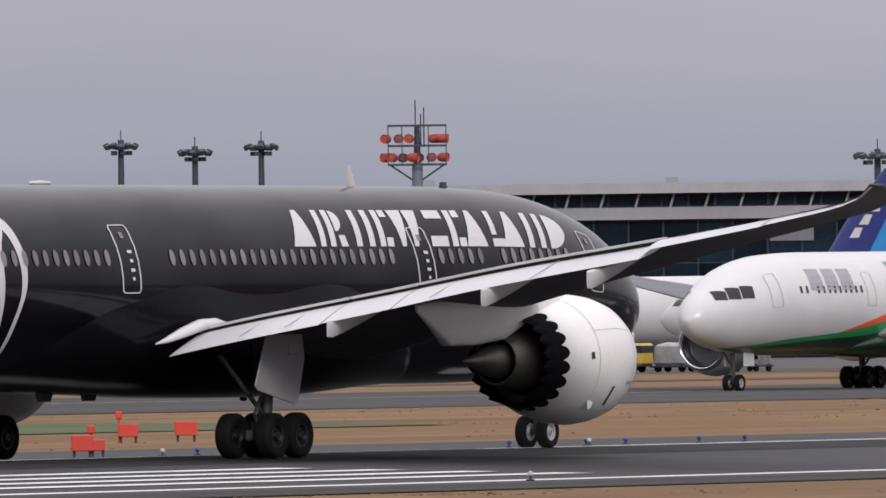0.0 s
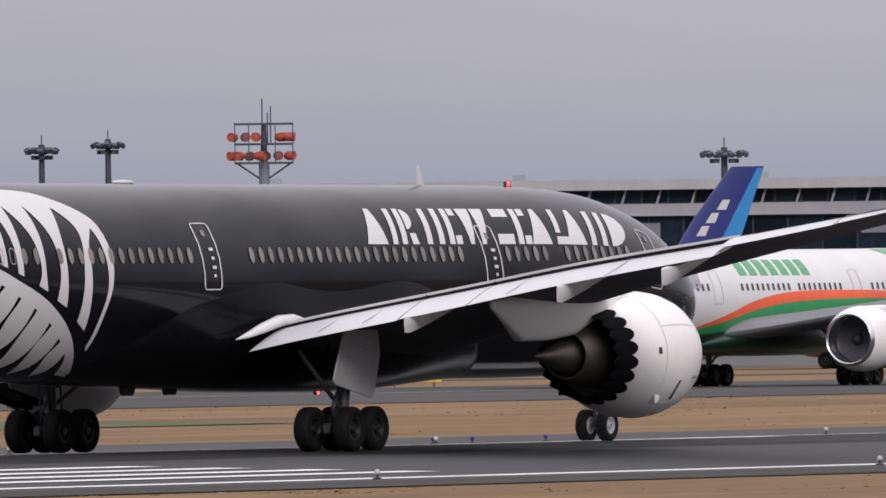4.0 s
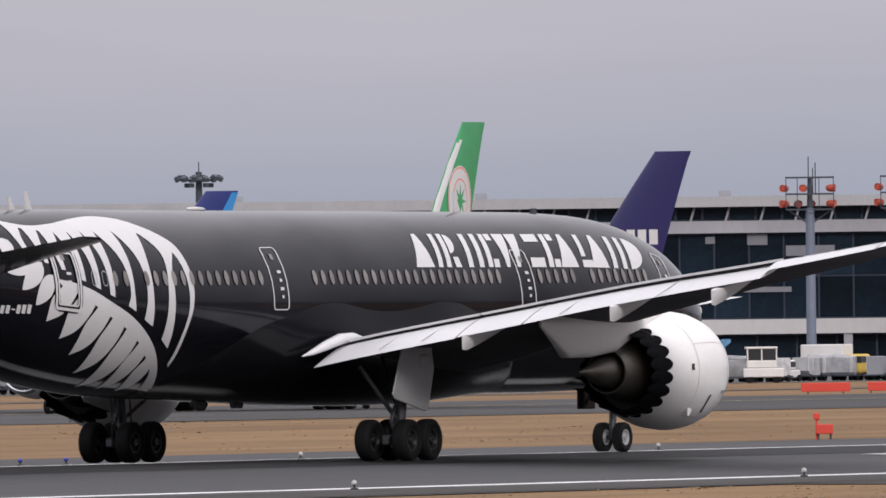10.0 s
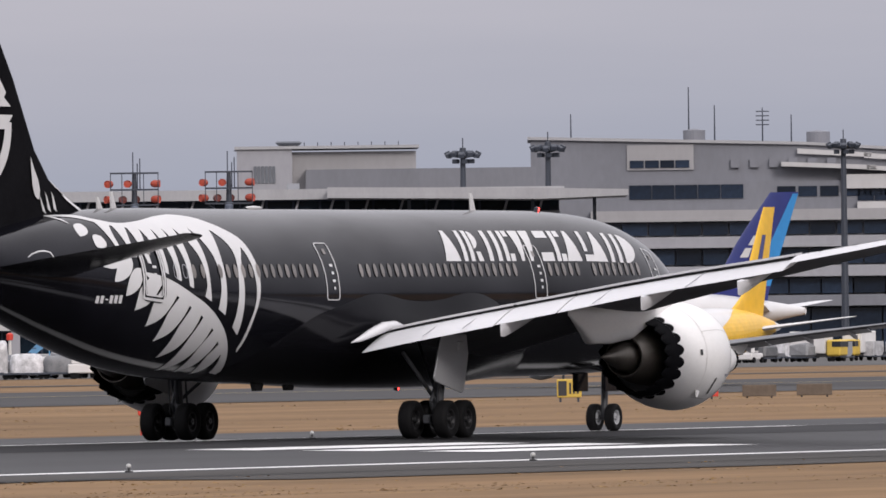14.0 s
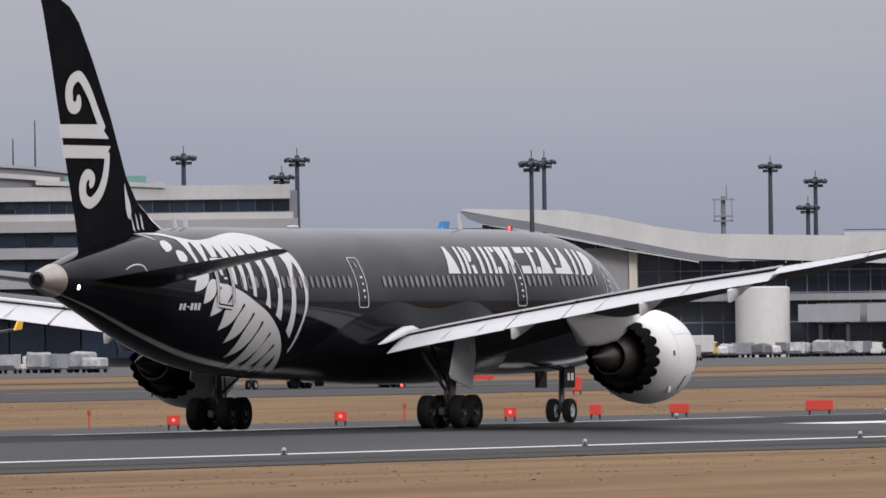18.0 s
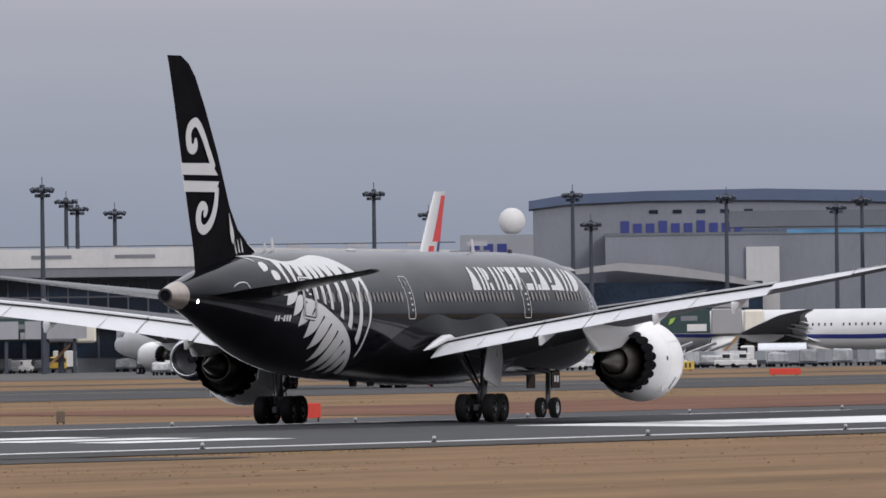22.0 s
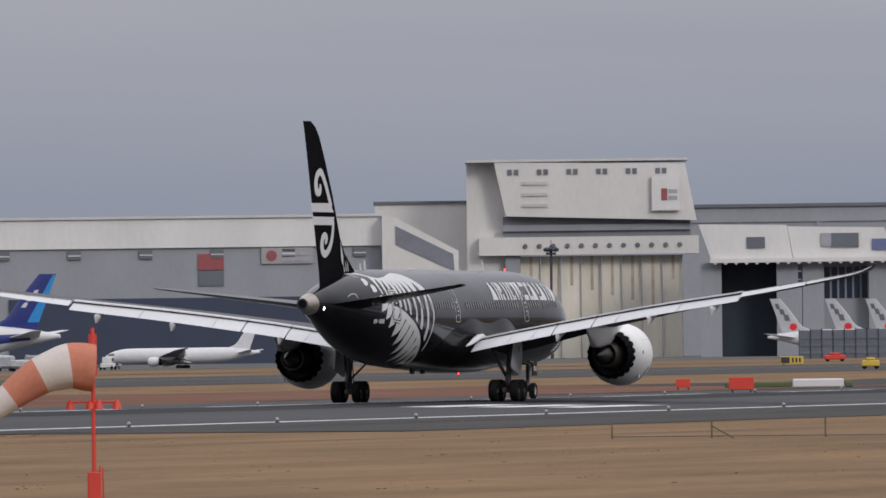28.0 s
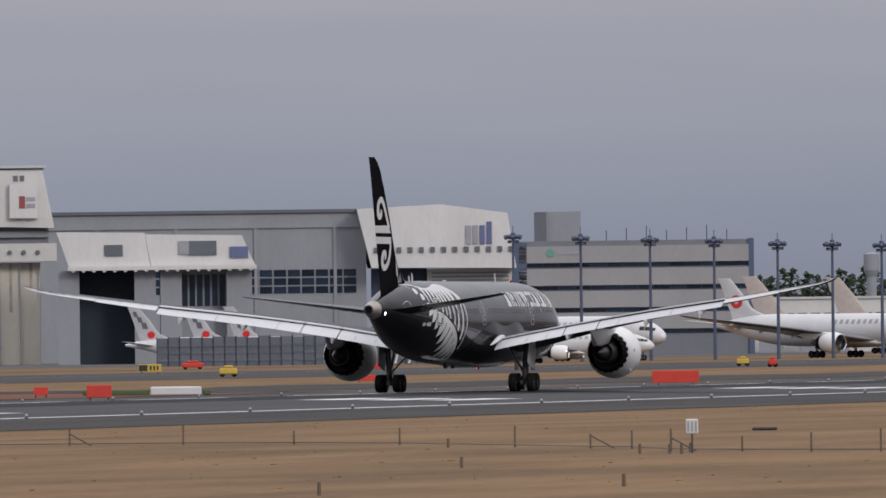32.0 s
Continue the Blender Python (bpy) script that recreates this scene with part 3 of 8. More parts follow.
while len(far) < 2600:
    x, y = rng.uniform(420, 1500), rng.uniform(317, 399)
    if noise.noise((x * 0.015, y * 0.08, 8.1)) > rng.uniform(-0.4, 0.5):
        far.append((x, y, rng.uniform(0.5, 2.0), rng.uniform(0.02, 0.08)))
tufts("grass_tufts", near, "low dry tufts of tan winter grass")
tufts("verge_tufts", edge, "dark ragged tufts along the pavement edge")
tufts("far_tufts", far, "dry tufts between runway and taxiway")


# ---- aircraft ----
# Sections of a wide-body fuselage: along, centre height, half width, half height; the origin lies on the ground under the main gear.
HULL = [(-31.1, 6.0, 0.30, 0.34), (-29.0, 6.0, 0.66, 0.72), (-26.0, 5.92, 1.2, 1.3), (-22.0, 5.70, 1.85, 2.05), (-18.0, 5.42, 2.4, 2.58), (-14.0, 5.2, 2.74, 2.86),
        (-10.0, 5.08, 2.87, 2.96), (-6.0, 5.05, 2.885, 2.98), (16.0, 5.02, 2.885, 2.98), (20.0, 5.0, 2.87, 2.96), (23.5, 4.93, 2.72, 2.84), (26.0, 4.78, 2.42, 2.58), (28.0, 4.6, 2.02, 2.18),
        (30.0, 4.36, 1.38, 1.5), (31.2, 4.2, 0.75, 0.82), (31.7, 4.12, 0.12, 0.14)]


def hull(x):
    return spline(HULL, x)


def skin(x, a, lift=0.012, side=-1):
    """A point of the fuselage skin: station along and angle above the waterline, in degrees."""
    zc, w, h = hull(x)
    c, s = math.cos(radians(a)), math.sin(radians(a))
    return Vector((x, side * (w + lift) * c, zc + (h + lift) * s))


def angle_of(x, z):
    zc, w, h = hull(x)
    return math.degrees(math.asin(max(-1, min(1, (z - zc) / h))))


def decal(name, outlines, material, parent, side=-1, lift=0.014, fill=0.45, label=""):
    """Flat film on the fuselage: outlines of (station, angle), cut fine enough to follow the curve."""
    from mathutils.geometry import tessellate_polygon
    bm = bmesh.new()
    for pts in outlines:
        flat = [Vector((x, a * 0.051, 0)) for x, a in pts]
        vs = [bm.verts.new(p) for p in flat]
        for tri in tessellate_polygon([flat]):
            try:
                bm.faces.new([vs[i] for i in tri])
            except ValueError:
                pass
    if bm.verts:
        for axis, step in ((1, fill), (0, fill * 3)):
            lo, hi = min(v.co[axis] for v in bm.verts), max(v.co[axis] for v in bm.verts)
            c = lo + step
            while c < hi:
                co, no = [0, 0, 0], [0, 0, 0]
                co[axis], no[axis] = c, 1
                bmesh.ops.bisect_plane(bm, geom=bm.verts[:] + bm.edges[:] + bm.faces[:], plane_co=co, plane_no=no)
                c += step
    for v in bm.verts:
        v.co = skin(v.co.x, v.co.y / 0.051, lift, side)
    bmesh.ops.recalc_face_normals(bm, faces=bm.faces[:])
    for f in bm.faces:
        if f.normal.y * side < 0:
            f.normal_flip()
    return part(name, bm, material, parent, label)


def foil(chord, thick, n=14):
    """A rounded aerofoil from leading to trailing edge and back: (along chord 0..1, height)."""
    up = []
    for i in range(n + 1):
        u = 0.5 - 0.5 * math.cos(math.pi * i / n)
        t = 5 * thick * (0.2969 * math.sqrt(u) - 0.126 * u - 0.3516 * u**2 + 0.2843 * u**3 - 0.1036 * u**4)
        up.append((u, t))
    return [(u * chord, t * chord) for u, t in up] + [(u * chord, -0.75 * t * chord) for u, t in up[-2:0:-1]]


def surface(bm, stations):
    """Wing skin through stations: lateral y, leading-edge x, trailing-edge x, height at both, thickness."""
    rings = []
    for y, xl, xt, zl, zt, th in stations:
        ch = xl - xt
        rings.append([(xl - u, y, zl + (zt - zl) * u / ch + w) for u, w in foil(ch, th)])
    loft(bm, rings)
    bmesh.ops.recalc_face_normals(bm, faces=bm.faces[:])
    return bm


def tail_fin(bm, stations):
    rings = []
    for z, xl, xt, th in stations:
        rings.append([(xl - u, w, z) for u, w in foil(xl - xt, th)])
    loft(bm, rings)
    bmesh.ops.recalc_face_normals(bm, faces=bm.faces[:])
    return bm


WING = [(2.2, 12.2, -0.6, 3.15, 3.55, 0.12), (5.0, 10.3, -0.8, 3.62, 4.1, 0.11), (9.6, 7.3, -1.1, 4.5, 4.9, 0.095), (15.0, 3.7, -3.2, 5.42, 5.7, 0.085), (21.0, -0.3, -5.6, 6.36, 6.45, 0.07),
        (26.4, -3.9, -7.4, 7.18, 7.24, 0.07), (28.4, -5.9, -8.5, 7.5, 7.55, 0.08), (29.5, -7.7, -9.5, 7.8, 7.82, 0.08), (30.0, -9.3, -10.2, 8.02, 8.03, 0.07)]


def wing_at(y, k):
    return spline([(s[0], *s[1:]) for s in WING], y)[k]


def flap(bm, y0, y1, c0, c1, droop, tuck=0.0, lift=0.0):
    """A drooped panel along the trailing edge between two span stations, with chords at both ends."""
    rings = []
    n = 6
    for i in range(n + 1):
        y = y0 + (y1 - y0) * i / n
        ch = c0 + (c1 - c0) * i / n
        xl, zl = wing_at(y, 1) + 0.3 + tuck, wing_at(y, 3) - 0.14 - tuck * 0.2 + lift
        d = radians(droop)
        ring = []
        for u, w in foil(ch, 0.13, 8):
            ring.append((xl - u * math.cos(d) + w * math.sin(d), y, zl - u * math.sin(d) + w * math.cos(d)))
        rings.append(ring)
    loft(bm, rings)
    bmesh.ops.recalc_face_normals(bm, faces=bm.faces[:])
    return bm


def mirror(bm, side):
    if side > 0:
        return bm
    for v in bm.verts:
        v.co.y = -v.co.y
    bmesh.ops.reverse_faces(bm, faces=bm.faces[:])
    return bm


def wheel(parent, x, y, r, w, rim=None, name="wheel"):
    hub = part(name, spin(bmesh.new(), [(w * 0.36, r * 0.5), (w * 0.42, r * 0.62), (w * 0.5, r * 0.72), (w * 0.5, r * 0.86), (w * 0.4, r * 0.965), (w * 0.25, r), (-w * 0.25, r), (-w * 0.4, r * 0.965), (-w * 0.5, r * 0.86), (-w * 0.5, r * 0.72), (-w * 0.42, r * 0.62), (-w * 0.36, r * 0.5)], "y", 36, (0, 0, 0)), TYRE, parent, "black rubber tyre", True)
    hub.location = (x, y, r)
    for side in (-1, 1):
        bm = spin(bmesh.new(), [(side * w * 0.10, r * 0.02), (side * w * 0.40, r * 0.08), (side * w * 0.40, r * 0.17), (side * w * 0.2, r * 0.22), (side * w * 0.16, r * 0.4), (side * w * 0.36, r * 0.47), (side * w * 0.38, r * 0.54)], "y", 28)
        part("rim", bm, rim or RIM, hub, "", True)
    return hub


def main_gear(jet, side, x=0.0, y=4.95, detail=True, top=3.4):
    leg = part("main_gear_leg", rod(rod(rod(bmesh.new(), (x, side * y, 0.75), (x + 0.1, side * (y + 0.2), top), 0.19), (x - 0.1, side * y, 1.3), (x - 1.5, side * (y - 0.6), top - 0.4), 0.07), (x + 0.1, side * y, 1.4), (x + 1.9, side * (y - 1.5), top - 0.1), 0.06), STRUT, jet, "grey steel landing gear leg", True)
    part("bogie_beam", boxes((x - 0.95, x + 0.95, side * y - 0.14, side * y + 0.14, 0.5, 0.82, 0.05)), STRUT, leg)
    if detail:
        part("torque_link", rod(rod(bmesh.new(), (x - 0.25, side * y, 0.8), (x - 0.55, side * y, 1.25), 0.06), (x - 0.55, side * y, 1.25), (x - 0.2, side * y, 1.75), 0.06), STRUT, leg)
        part("brake_hose", rod(rod(bmesh.new(), (x - 0.3, side * (y + 0.2), 0.9), (x - 0.35, side * (y + 0.24), 2.6), 0.03), (x + 0.3, side * (y - 0.2), 0.9), (x + 0.3, side * (y - 0.1), 2.5), 0.03), SEAL, leg)
    for dx in (-0.73, 0.73):
        for dy in (-0.66, 0.66):
            wheel(leg, x + dx, side * y + dy, 0.66, 0.52)
    return leg


def nacelle(jet, side, x=8.95, y=9.85, z=2.74, cowl=COWL, s=1.0, detail=True):
    """A turbofan: white fan cowl, toothed nozzle, core, plug, pylon. x is the middle of the cowl."""
    c = (x, side * y, z)
    prof = [(-2.25, 1.42), (-1.8, 1.54), (-1.2, 1.71), (-0.4, 1.86), (0.4, 1.92), (1.0, 1.87), (1.6, 1.74), (1.95, 1.6)]
    cow = part("engine_cowl", scaled_about(spin(bmesh.new(), prof, "x", 64), s, c), cowl, jet, "smooth white engine cowl", True)
    part("inlet_lip", scaled_about(spin(bmesh.new(), [(1.95, 1.6), (2.15, 1.52), (2.22, 1.44), (2.16, 1.36), (1.9, 1.31), (1.1, 1.34)], "x", 64), s, c), CHROME, cow, "polished metal inlet lip", True)
    part("fan", scaled_about(spin(bmesh.new(), [(1.1, 1.34), (1.05, 1.3), (1.0, 0.4), (1.35, 0.22), (1.55, 0.02)], "x", 48), s, c), FAN, cow, "dark fan and spinner", True)
    # toothed rear edge of the fan nozzle
    bm = bmesh.new()
    n, teeth = 160, 20
    rings = []
    for r0, x0, tooth in ((1.42, -2.25, 0.0), (1.36, -2.6, 0.0), (1.28, -2.85, 0.34), (1.24, -2.83, 0.34), (1.27, -2.4, 0.0), (1.29, -1.9, 0.0)):
        ring = []
        for i in range(n):
            a = 2 * math.pi * i / n
            f = abs(((i * teeth / n) % 1) - 0.5) * 2
            ring.append((x0 - tooth * (1 - f) ** 0.8, r0 * math.cos(a), r0 * math.sin(a)))
        rings.append(ring)
    loft(bm, rings, True, False)
    # near-black scallops laid over the cowl's rear edge
    rows = []
    for i in range(161):
        a = 2 * math.pi * i / 160
        front = -2.27 + 0.3 * abs(math.sin(math.pi * 20 * i / 160)) ** 0.7
        row = []
        for k in range(4):
            px = -2.27 + (front + 2.27) * k / 3
            rr = spline(prof, px)[0] + 0.008
            row.append((px, rr * math.cos(a), rr * math.sin(a)))
        rows.append(row)
    loft(bm, rows, False, False)
    part("chevron_nozzle", scaled_about(bm, s, c), NOZZLEBLACK, cow, "dark sawtooth exhaust nozzle")
    part("core_cowl", scaled_about(spin(bmesh.new(), [(-1.7, 1.02), (-2.4, 0.98), (-3.3, 0.82), (-3.85, 0.70), (-3.85, 0.66), (-3.2, 0.62)], "x", 48), s, c), TITAN, cow, "heat-stained metal core cowl", True)
    part("bypass_duct", scaled_about(spin(bmesh.new(), [(-1.9, 1.28), (-1.85, 1.0)], "x", 48), s, c), SEAL, cow)
    part("exhaust_plug", scaled_about(spin(bmesh.new(), [(-3.2, 0.60), (-3.8, 0.53), (-4.5, 0.38), (-5.2, 0.19), (-5.8, 0.03)], "x", 40, cap=True), s, c), TITAN, cow, "conical heat-stained exhaust plug", True)
    bm = bmesh.new()
    wz = 4.25 - z if s == 1.0 else 1.5
    rings = []
    for px, lo, hi, half in ((-8.6, wz - 0.05, wz + 0.15, 0.04), (-7.6, 0.92, wz + 0.25, 0.16), (-6.8, 0.45, wz + 0.32, 0.27), (-5.4, 0.46, wz + 0.4, 0.4), (-3.8, 0.6, wz + 0.45, 0.46), (-2.4, 1.1, wz + 0.45, 0.48), (-1.0, 1.5, wz + 0.42, 0.46), (0.2, 1.6, wz + 0.35, 0.36), (1.2, 1.55, 1.72, 0.12)):
        mid, tall = (lo + hi) / 2, (hi - lo) / 2
        rings.append([(px, half * math.copysign(abs(math.cos(q)) ** 0.5, math.cos(q)), mid + tall * math.copysign(abs(math.sin(q)) ** 0.5, math.sin(q))) for q in [2 * math.pi * (i + 0.5) / 24 for i in range(24)]])
    loft(bm, rings)
    bmesh.ops.recalc_face_normals(bm, faces=bm.faces[:])
    part("pylon", scaled_about(bm, s, c), COWL if detail else cowl, jet, "white engine pylon", True)
    if detail:
        for dx, h, wd in ((-0.7, 0.02, 0.01), (1.5, 0.02, 0.01)):
            rr = spline([(p[0], p[1]) for p in prof], dx)[0] + 0.004
            part("panel_seam", scaled_about(spin(bmesh.new(), [(dx - 0.012, rr), (dx + 0.012, rr)], "x", 64), s, c), SEAMGREY, cow)
        for a, dx, wd, hd, m in ((4, -1.0, 0.1, 0.1, SEAL), (-34, 0.2, 0.05, 0.34, SEAL), (-22, 1.1, 0.25, 0.05, MIDGREY)):
            rr = spline([(p[0], p[1]) for p in prof], dx)[0]
            bm = box(bmesh.new(), -wd, wd, -0.006, 0.006, -hd, hd)
            aa = radians(a)
            bmesh.ops.transform(bm, verts=bm.verts, matrix=Matrix.Translation((c[0] + dx, c[1] + side * rr * math.cos(aa), c[2] + rr * math.sin(aa))) @ Matrix.Rotation(side * aa, 4, "X"))
            part("cowl_mark", bm, m, cow)
        for aa in (28, -52):
            bm = bmesh.new()
            rows = []
            for k in range(9):
                dx = -0.68 + 2.15 * k / 8
                rr = spline([(p[0], p[1]) for p in prof], dx)[0] + 0.004
                rows.append([(c[0] + dx, c[1] + side * rr * math.cos(radians(aa + q)), c[2] + rr * math.sin(radians(aa + q))) for q in (-0.35, 0.35)])
            loft(bm, rows, False, False)
            part("panel_seam", bm, SEAMGREY, cow)
        bm = bmesh.new()
        prism(bm, [(-0.1, 0.0), (0.25, 0.0), (0.05, 0.22), (-0.1, 0.26)], -0.02, 0.02)
        bmesh.ops.transform(bm, verts=bm.verts, matrix=Matrix.Translation((c[0] - 0.6, c[1] + side * 1.35, c[2] - 1.2)) @ Matrix.Rotation(math.pi, 4, "X"))
        part("drain_mast", bm, cowl, cow)
    return cow


def scaled_about(bm, s, c):
    for v in bm.verts:
        v.co = v.co * s + Vector(c)
    return bm


def ring_outline(x0, x1, a0, a1, w, da, r=0.16):
    """The painted frame round a door with rounded corners, in (station, angle), as short pieces."""
    def loop(e, ea):
        ra = (r - e * 0.6) * 20
        pts = []
        for cx, ca, q0 in ((x1 - r, a1 - ra - ea, 0), (x0 + r, a1 - ra - ea, 90), (x0 + r, a0 + ra + ea, 180), (x1 - r, a0 + ra + ea, 270)):
            for k in range(6):
                q = radians(q0 + 18 * k)
                pts.append((cx + (r - e) * math.cos(q), ca + ra * math.sin(q)))
        return pts
    out, inn = loop(0, 0), loop(w, da * 0.4)
    return [[out[i], out[(i + 1) % 24], inn[(i + 1) % 24], inn[i]] for i in range(24)]


def window_row(jet, xs, z, material, side=-1, w=0.145, h=0.25):
    me = None
    for x in xs:
        a = angle_of(x, z)
        da = h / hull(x)[2] * 57.3
        pts = [(x + w * math.cos(k * math.pi / 7), a + da * math.sin(k * math.pi / 7)) for k in range(14)]
        decal("cabin_window", [pts], material, jet, side, 0.026, 0.6)


def fuselage(jet, material, s=1.0, label="", n=72):
    bm = bmesh.new()
    rings = []
    stops = [-31.1 + 62.8 * i / 90 for i in range(91)]
    for x in stops:
        zc, w, h = hull(x)
        ring = []
        for i in range(n):
            a = 2 * math.pi * i / n
            ring.append((x, -w * math.cos(a), zc + h * math.sin(a)))
        rings.append(ring)
    loft(bm, rings)
    bmesh.ops.recalc_face_normals(bm, faces=bm.faces[:])
    return part("fuselage", bm, material, jet, label, True)


def belly_fairing(jet, material):
    bm = bmesh.new()
    rings = []
    knots = [(-5.2, 0.5, 2.06, 2.3), (-3.6, 1.35, 1.92, 2.6), (-1.8, 2.15, 1.82, 3.2), (0.4, 2.75, 1.78, 4.0), (2.8, 3.05, 1.78, 4.6), (5.0, 3.1, 1.78, 4.75), (8.0, 3.05, 1.82, 4.5), (11.5, 2.7, 1.9, 3.7), (13.5, 1.9, 2.0, 3.1), (14.8, 0.8, 2.08, 2.6)]
    for k in range(61):
        x = -5.2 + 20.0 * k / 60
        w, lo, hi = spline(knots, x)
        ring = []
        for i in range(48):
            q = 2 * math.pi * i / 48
            ring.append((x, w * math.cos(q), (lo + hi) / 2 + (hi - lo) / 2 * math.sin(q)))
        rings.append(ring)
    loft(bm, rings)
    bmesh.ops.recalc_face_normals(bm, faces=bm.faces[:])
    return part("belly_fairing", bm, material, jet, "", True)


# wing-body fairing: station, angle of its upper edge, greatest bulge
SADDLE = [(-10.5, -62, 0.0), (-8.0, -34, 0.06), (-5.5, -14, 0.2), (-3.4, -6, 0.36), (-1.3, 1, 0.5), (0.0, 2, 0.6), (2.2, -2.6, 0.7), (3.9, -3.7, 0.75), (5.4, -2, 0.76), (7.0, 1.6, 0.75), (7.9, 2.2, 0.74), (9.0, 0, 0.7), (10.2, -6, 0.6), (12.0, -18, 0.4), (14.0, -40, 0.15), (15.5, -70, 0.0)]


def saddle_fairing(jet, material):
    """The swollen fairing that joins wing and belly, rising in two humps above the wing."""
    bm = bmesh.new()
    rings = []
    for k in range(105):
        x = -10.5 + 0.25 * k
        top, swell = spline(SADDLE, x)
        zc, w, h = hull(x)
        ring = []
        for side in (-1, 1):
            for i in range(25):
                u = i / 24 if side < 0 else 1 - i / 24
                a = top + (-90 - top) * u
                q = min(1.0, (top - a) / max(8, top + 38))
                rise = q * q * (3 - 2 * q)
                fall = 1 - 0.66 * max(0.0, (-38 - a) / 52)
                o = swell * rise * fall + 0.008 - 0.03 * (1 - min(1, q * 12))
                c, n = math.cos(radians(a)), math.sin(radians(a))
                ring.append((x, side * (w + o) * c, zc + (h + o) * n))
        rings.append(ring)
    loft(bm, rings, False)
    bmesh.ops.remove_doubles(bm, verts=bm.verts[:], dist=0.0005)
    bmesh.ops.recalc_face_normals(bm, faces=bm.faces[:])
    return part("belly_fairing", bm, material, jet, "black fairing swelling over the wing root", True)


def wing(jet, side, upper=WINGGREY, flaps=True, seams=False):
    bm = bmesh.new()
    st = [(2.2 + 27.8 * i / 40,) for i in range(41)]
    st = [(y, *spline(WING, y)) for (y,) in st]
    w = part("wing", mirror(surface(bm, st), side), upper, jet, "grey swept wing", True)
    if flaps:
        for nm, y0, y1, c0, c1, droop, lift in (("inboard_flap", 3.3, 8.3, 2.35, 2.25, 15.5, 0), ("flaperon", 8.4, 10.9, 2.2, 2.15, 15, 0), ("outboard_flap", 11.0, 20.85, 2.15, 1.5, 15, 0), ("aileron", 20.95, 25.2, 1.25, 1.0, 13, 0.13), ("tip_edge", 25.26, 29.85, 0.78, 0.42, 15, 0.15)):
            part(nm, mirror(flap(bmesh.new(), y0, y1, c0, c1, droop, 0.0, lift), side), FLAPGREY, w, "pale grey lowered flap", True)
        for y0, y1 in ((3.3, 8.3), (8.4, 10.9), (11.0, 20.85)):
            # solid dark strip drawn as the shade in the flap gap
            bm = bmesh.new()
            rows = []
            for i in range(9):
                y = y0 + (y1 - y0) * i / 8
                xt, zt = wing_at(y, 1), wing_at(y, 3)
                rows.append([(xt + 0.40, y, zt - 0.03), (xt + 0.1, y, zt - 0.02), (xt + 0.1, y, zt - 0.08), (xt + 0.40, y, zt - 0.14)])
            loft(bm, rows)
            bmesh.ops.recalc_face_normals(bm, faces=bm.faces[:])
            part("gap_seal", mirror(bm, side), SEAL, w, "dark strip painted as the shaded gap above the flap")
            bm = bmesh.new()
            rows = []
            for i in range(9):
                y = y0 + (y1 - y0) * i / 8
                xt, zt = wing_at(y, 1), wing_at(y, 3)
                rows.append([(xt + 0.6, y, zt + 0.1), (xt - 0.04, y, zt + 0.06), (xt - 0.04, y, zt - 0.015), (xt + 0.6, y, zt - 0.02)])
            loft(bm, rows)
            bmesh.ops.recalc_face_normals(bm, faces=bm.faces[:])
            part("spoiler_edge", mirror(bm, side), FLAPGREY, w, "pale spoiler edge above the gap")
        bm = bmesh.new()
        rings = []
        for x, y, z, r in ((0.6, 3.45, 3.92, 0.05), (-0.2, 3.45, 3.97, 0.16), (-1.0, 3.4, 3.9, 0.2), (-1.9, 3.3, 3.68, 0.17), (-2.6, 3.2, 3.48, 0.1), (-3.1, 3.12, 3.37, 0.02)):
            rings.append([(x, y + r * math.cos(2 * math.pi * i / 16), z + 0.9 * r * math.sin(2 * math.pi * i / 16)) for i in range(16)])
        loft(bm, rings)
        bmesh.ops.recalc_face_normals(bm, faces=bm.faces[:])
        part("root_fairing", mirror(bm, side), FLAPGREY, w, "pointed white fairing at the wing root", True)
        if seams:
            for y in (5.6, 7.1, 12.6, 16.8):
                bm = bmesh.new()
                xt, zt = wing_at(y, 1), wing_at(y, 3)
                prism(bm, [(xt + 0.05, zt - 0.1), (xt - 1.75, zt - 0.61), (xt - 1.75, zt - 0.63), (xt + 0.05, zt - 0.14)], y - 0.012, y + 0.012)
                for v in bm.verts:
                    v.co.z += 0.02
                part("flap_seam", mirror(bm, side), MIDGREY, w, "thin dark seam on the flap")
            for y in (22.0, 23.5, 25.0, 26.6, 27.8, 28.8):
                xt, zt = wing_at(y, 1), wing_at(y, 3)
                part("static_wick", mirror(rod(bmesh.new(), (xt, y, zt), (xt - 0.35, y, zt - 0.02), 0.012, n=6), side), SEAL, w)
        for y, ln in ((8.7, 3.6), (14.9, 3.4), (19.2, 3.2)):
            bm = bmesh.new()
            xt, zt = wing_at(y, 1), wing_at(y, 3)
            rings = []
            for u, half, up, low in ((0.0, 0.03, -0.25, -0.32), (0.25, 0.12, -0.34, -0.56), (0.5, 0.17, -0.45, -0.8), (0.75, 0.17, -0.57, -1.02), (0.93, 0.13, -0.66, -1.16), (1.0, 0.02, -0.7, -1.14)):
                px = xt + ln * 0.45 - u * ln
                rings.append([(px, y + half * c, zt + up + (low - up) * q) for c, q in ((-0.9, 0), (0.9, 0), (1, 0.25), (0.75, 0.6), (0.2, 1), (-0.2, 1), (-0.75, 0.6), (-1, 0.25))])
            loft(bm, rings)
            bmesh.ops.recalc_face_normals(bm, faces=bm.faces[:])
            part("flap_fairing", mirror(bm, side), FLAPGREY, w, "", True)
    return w


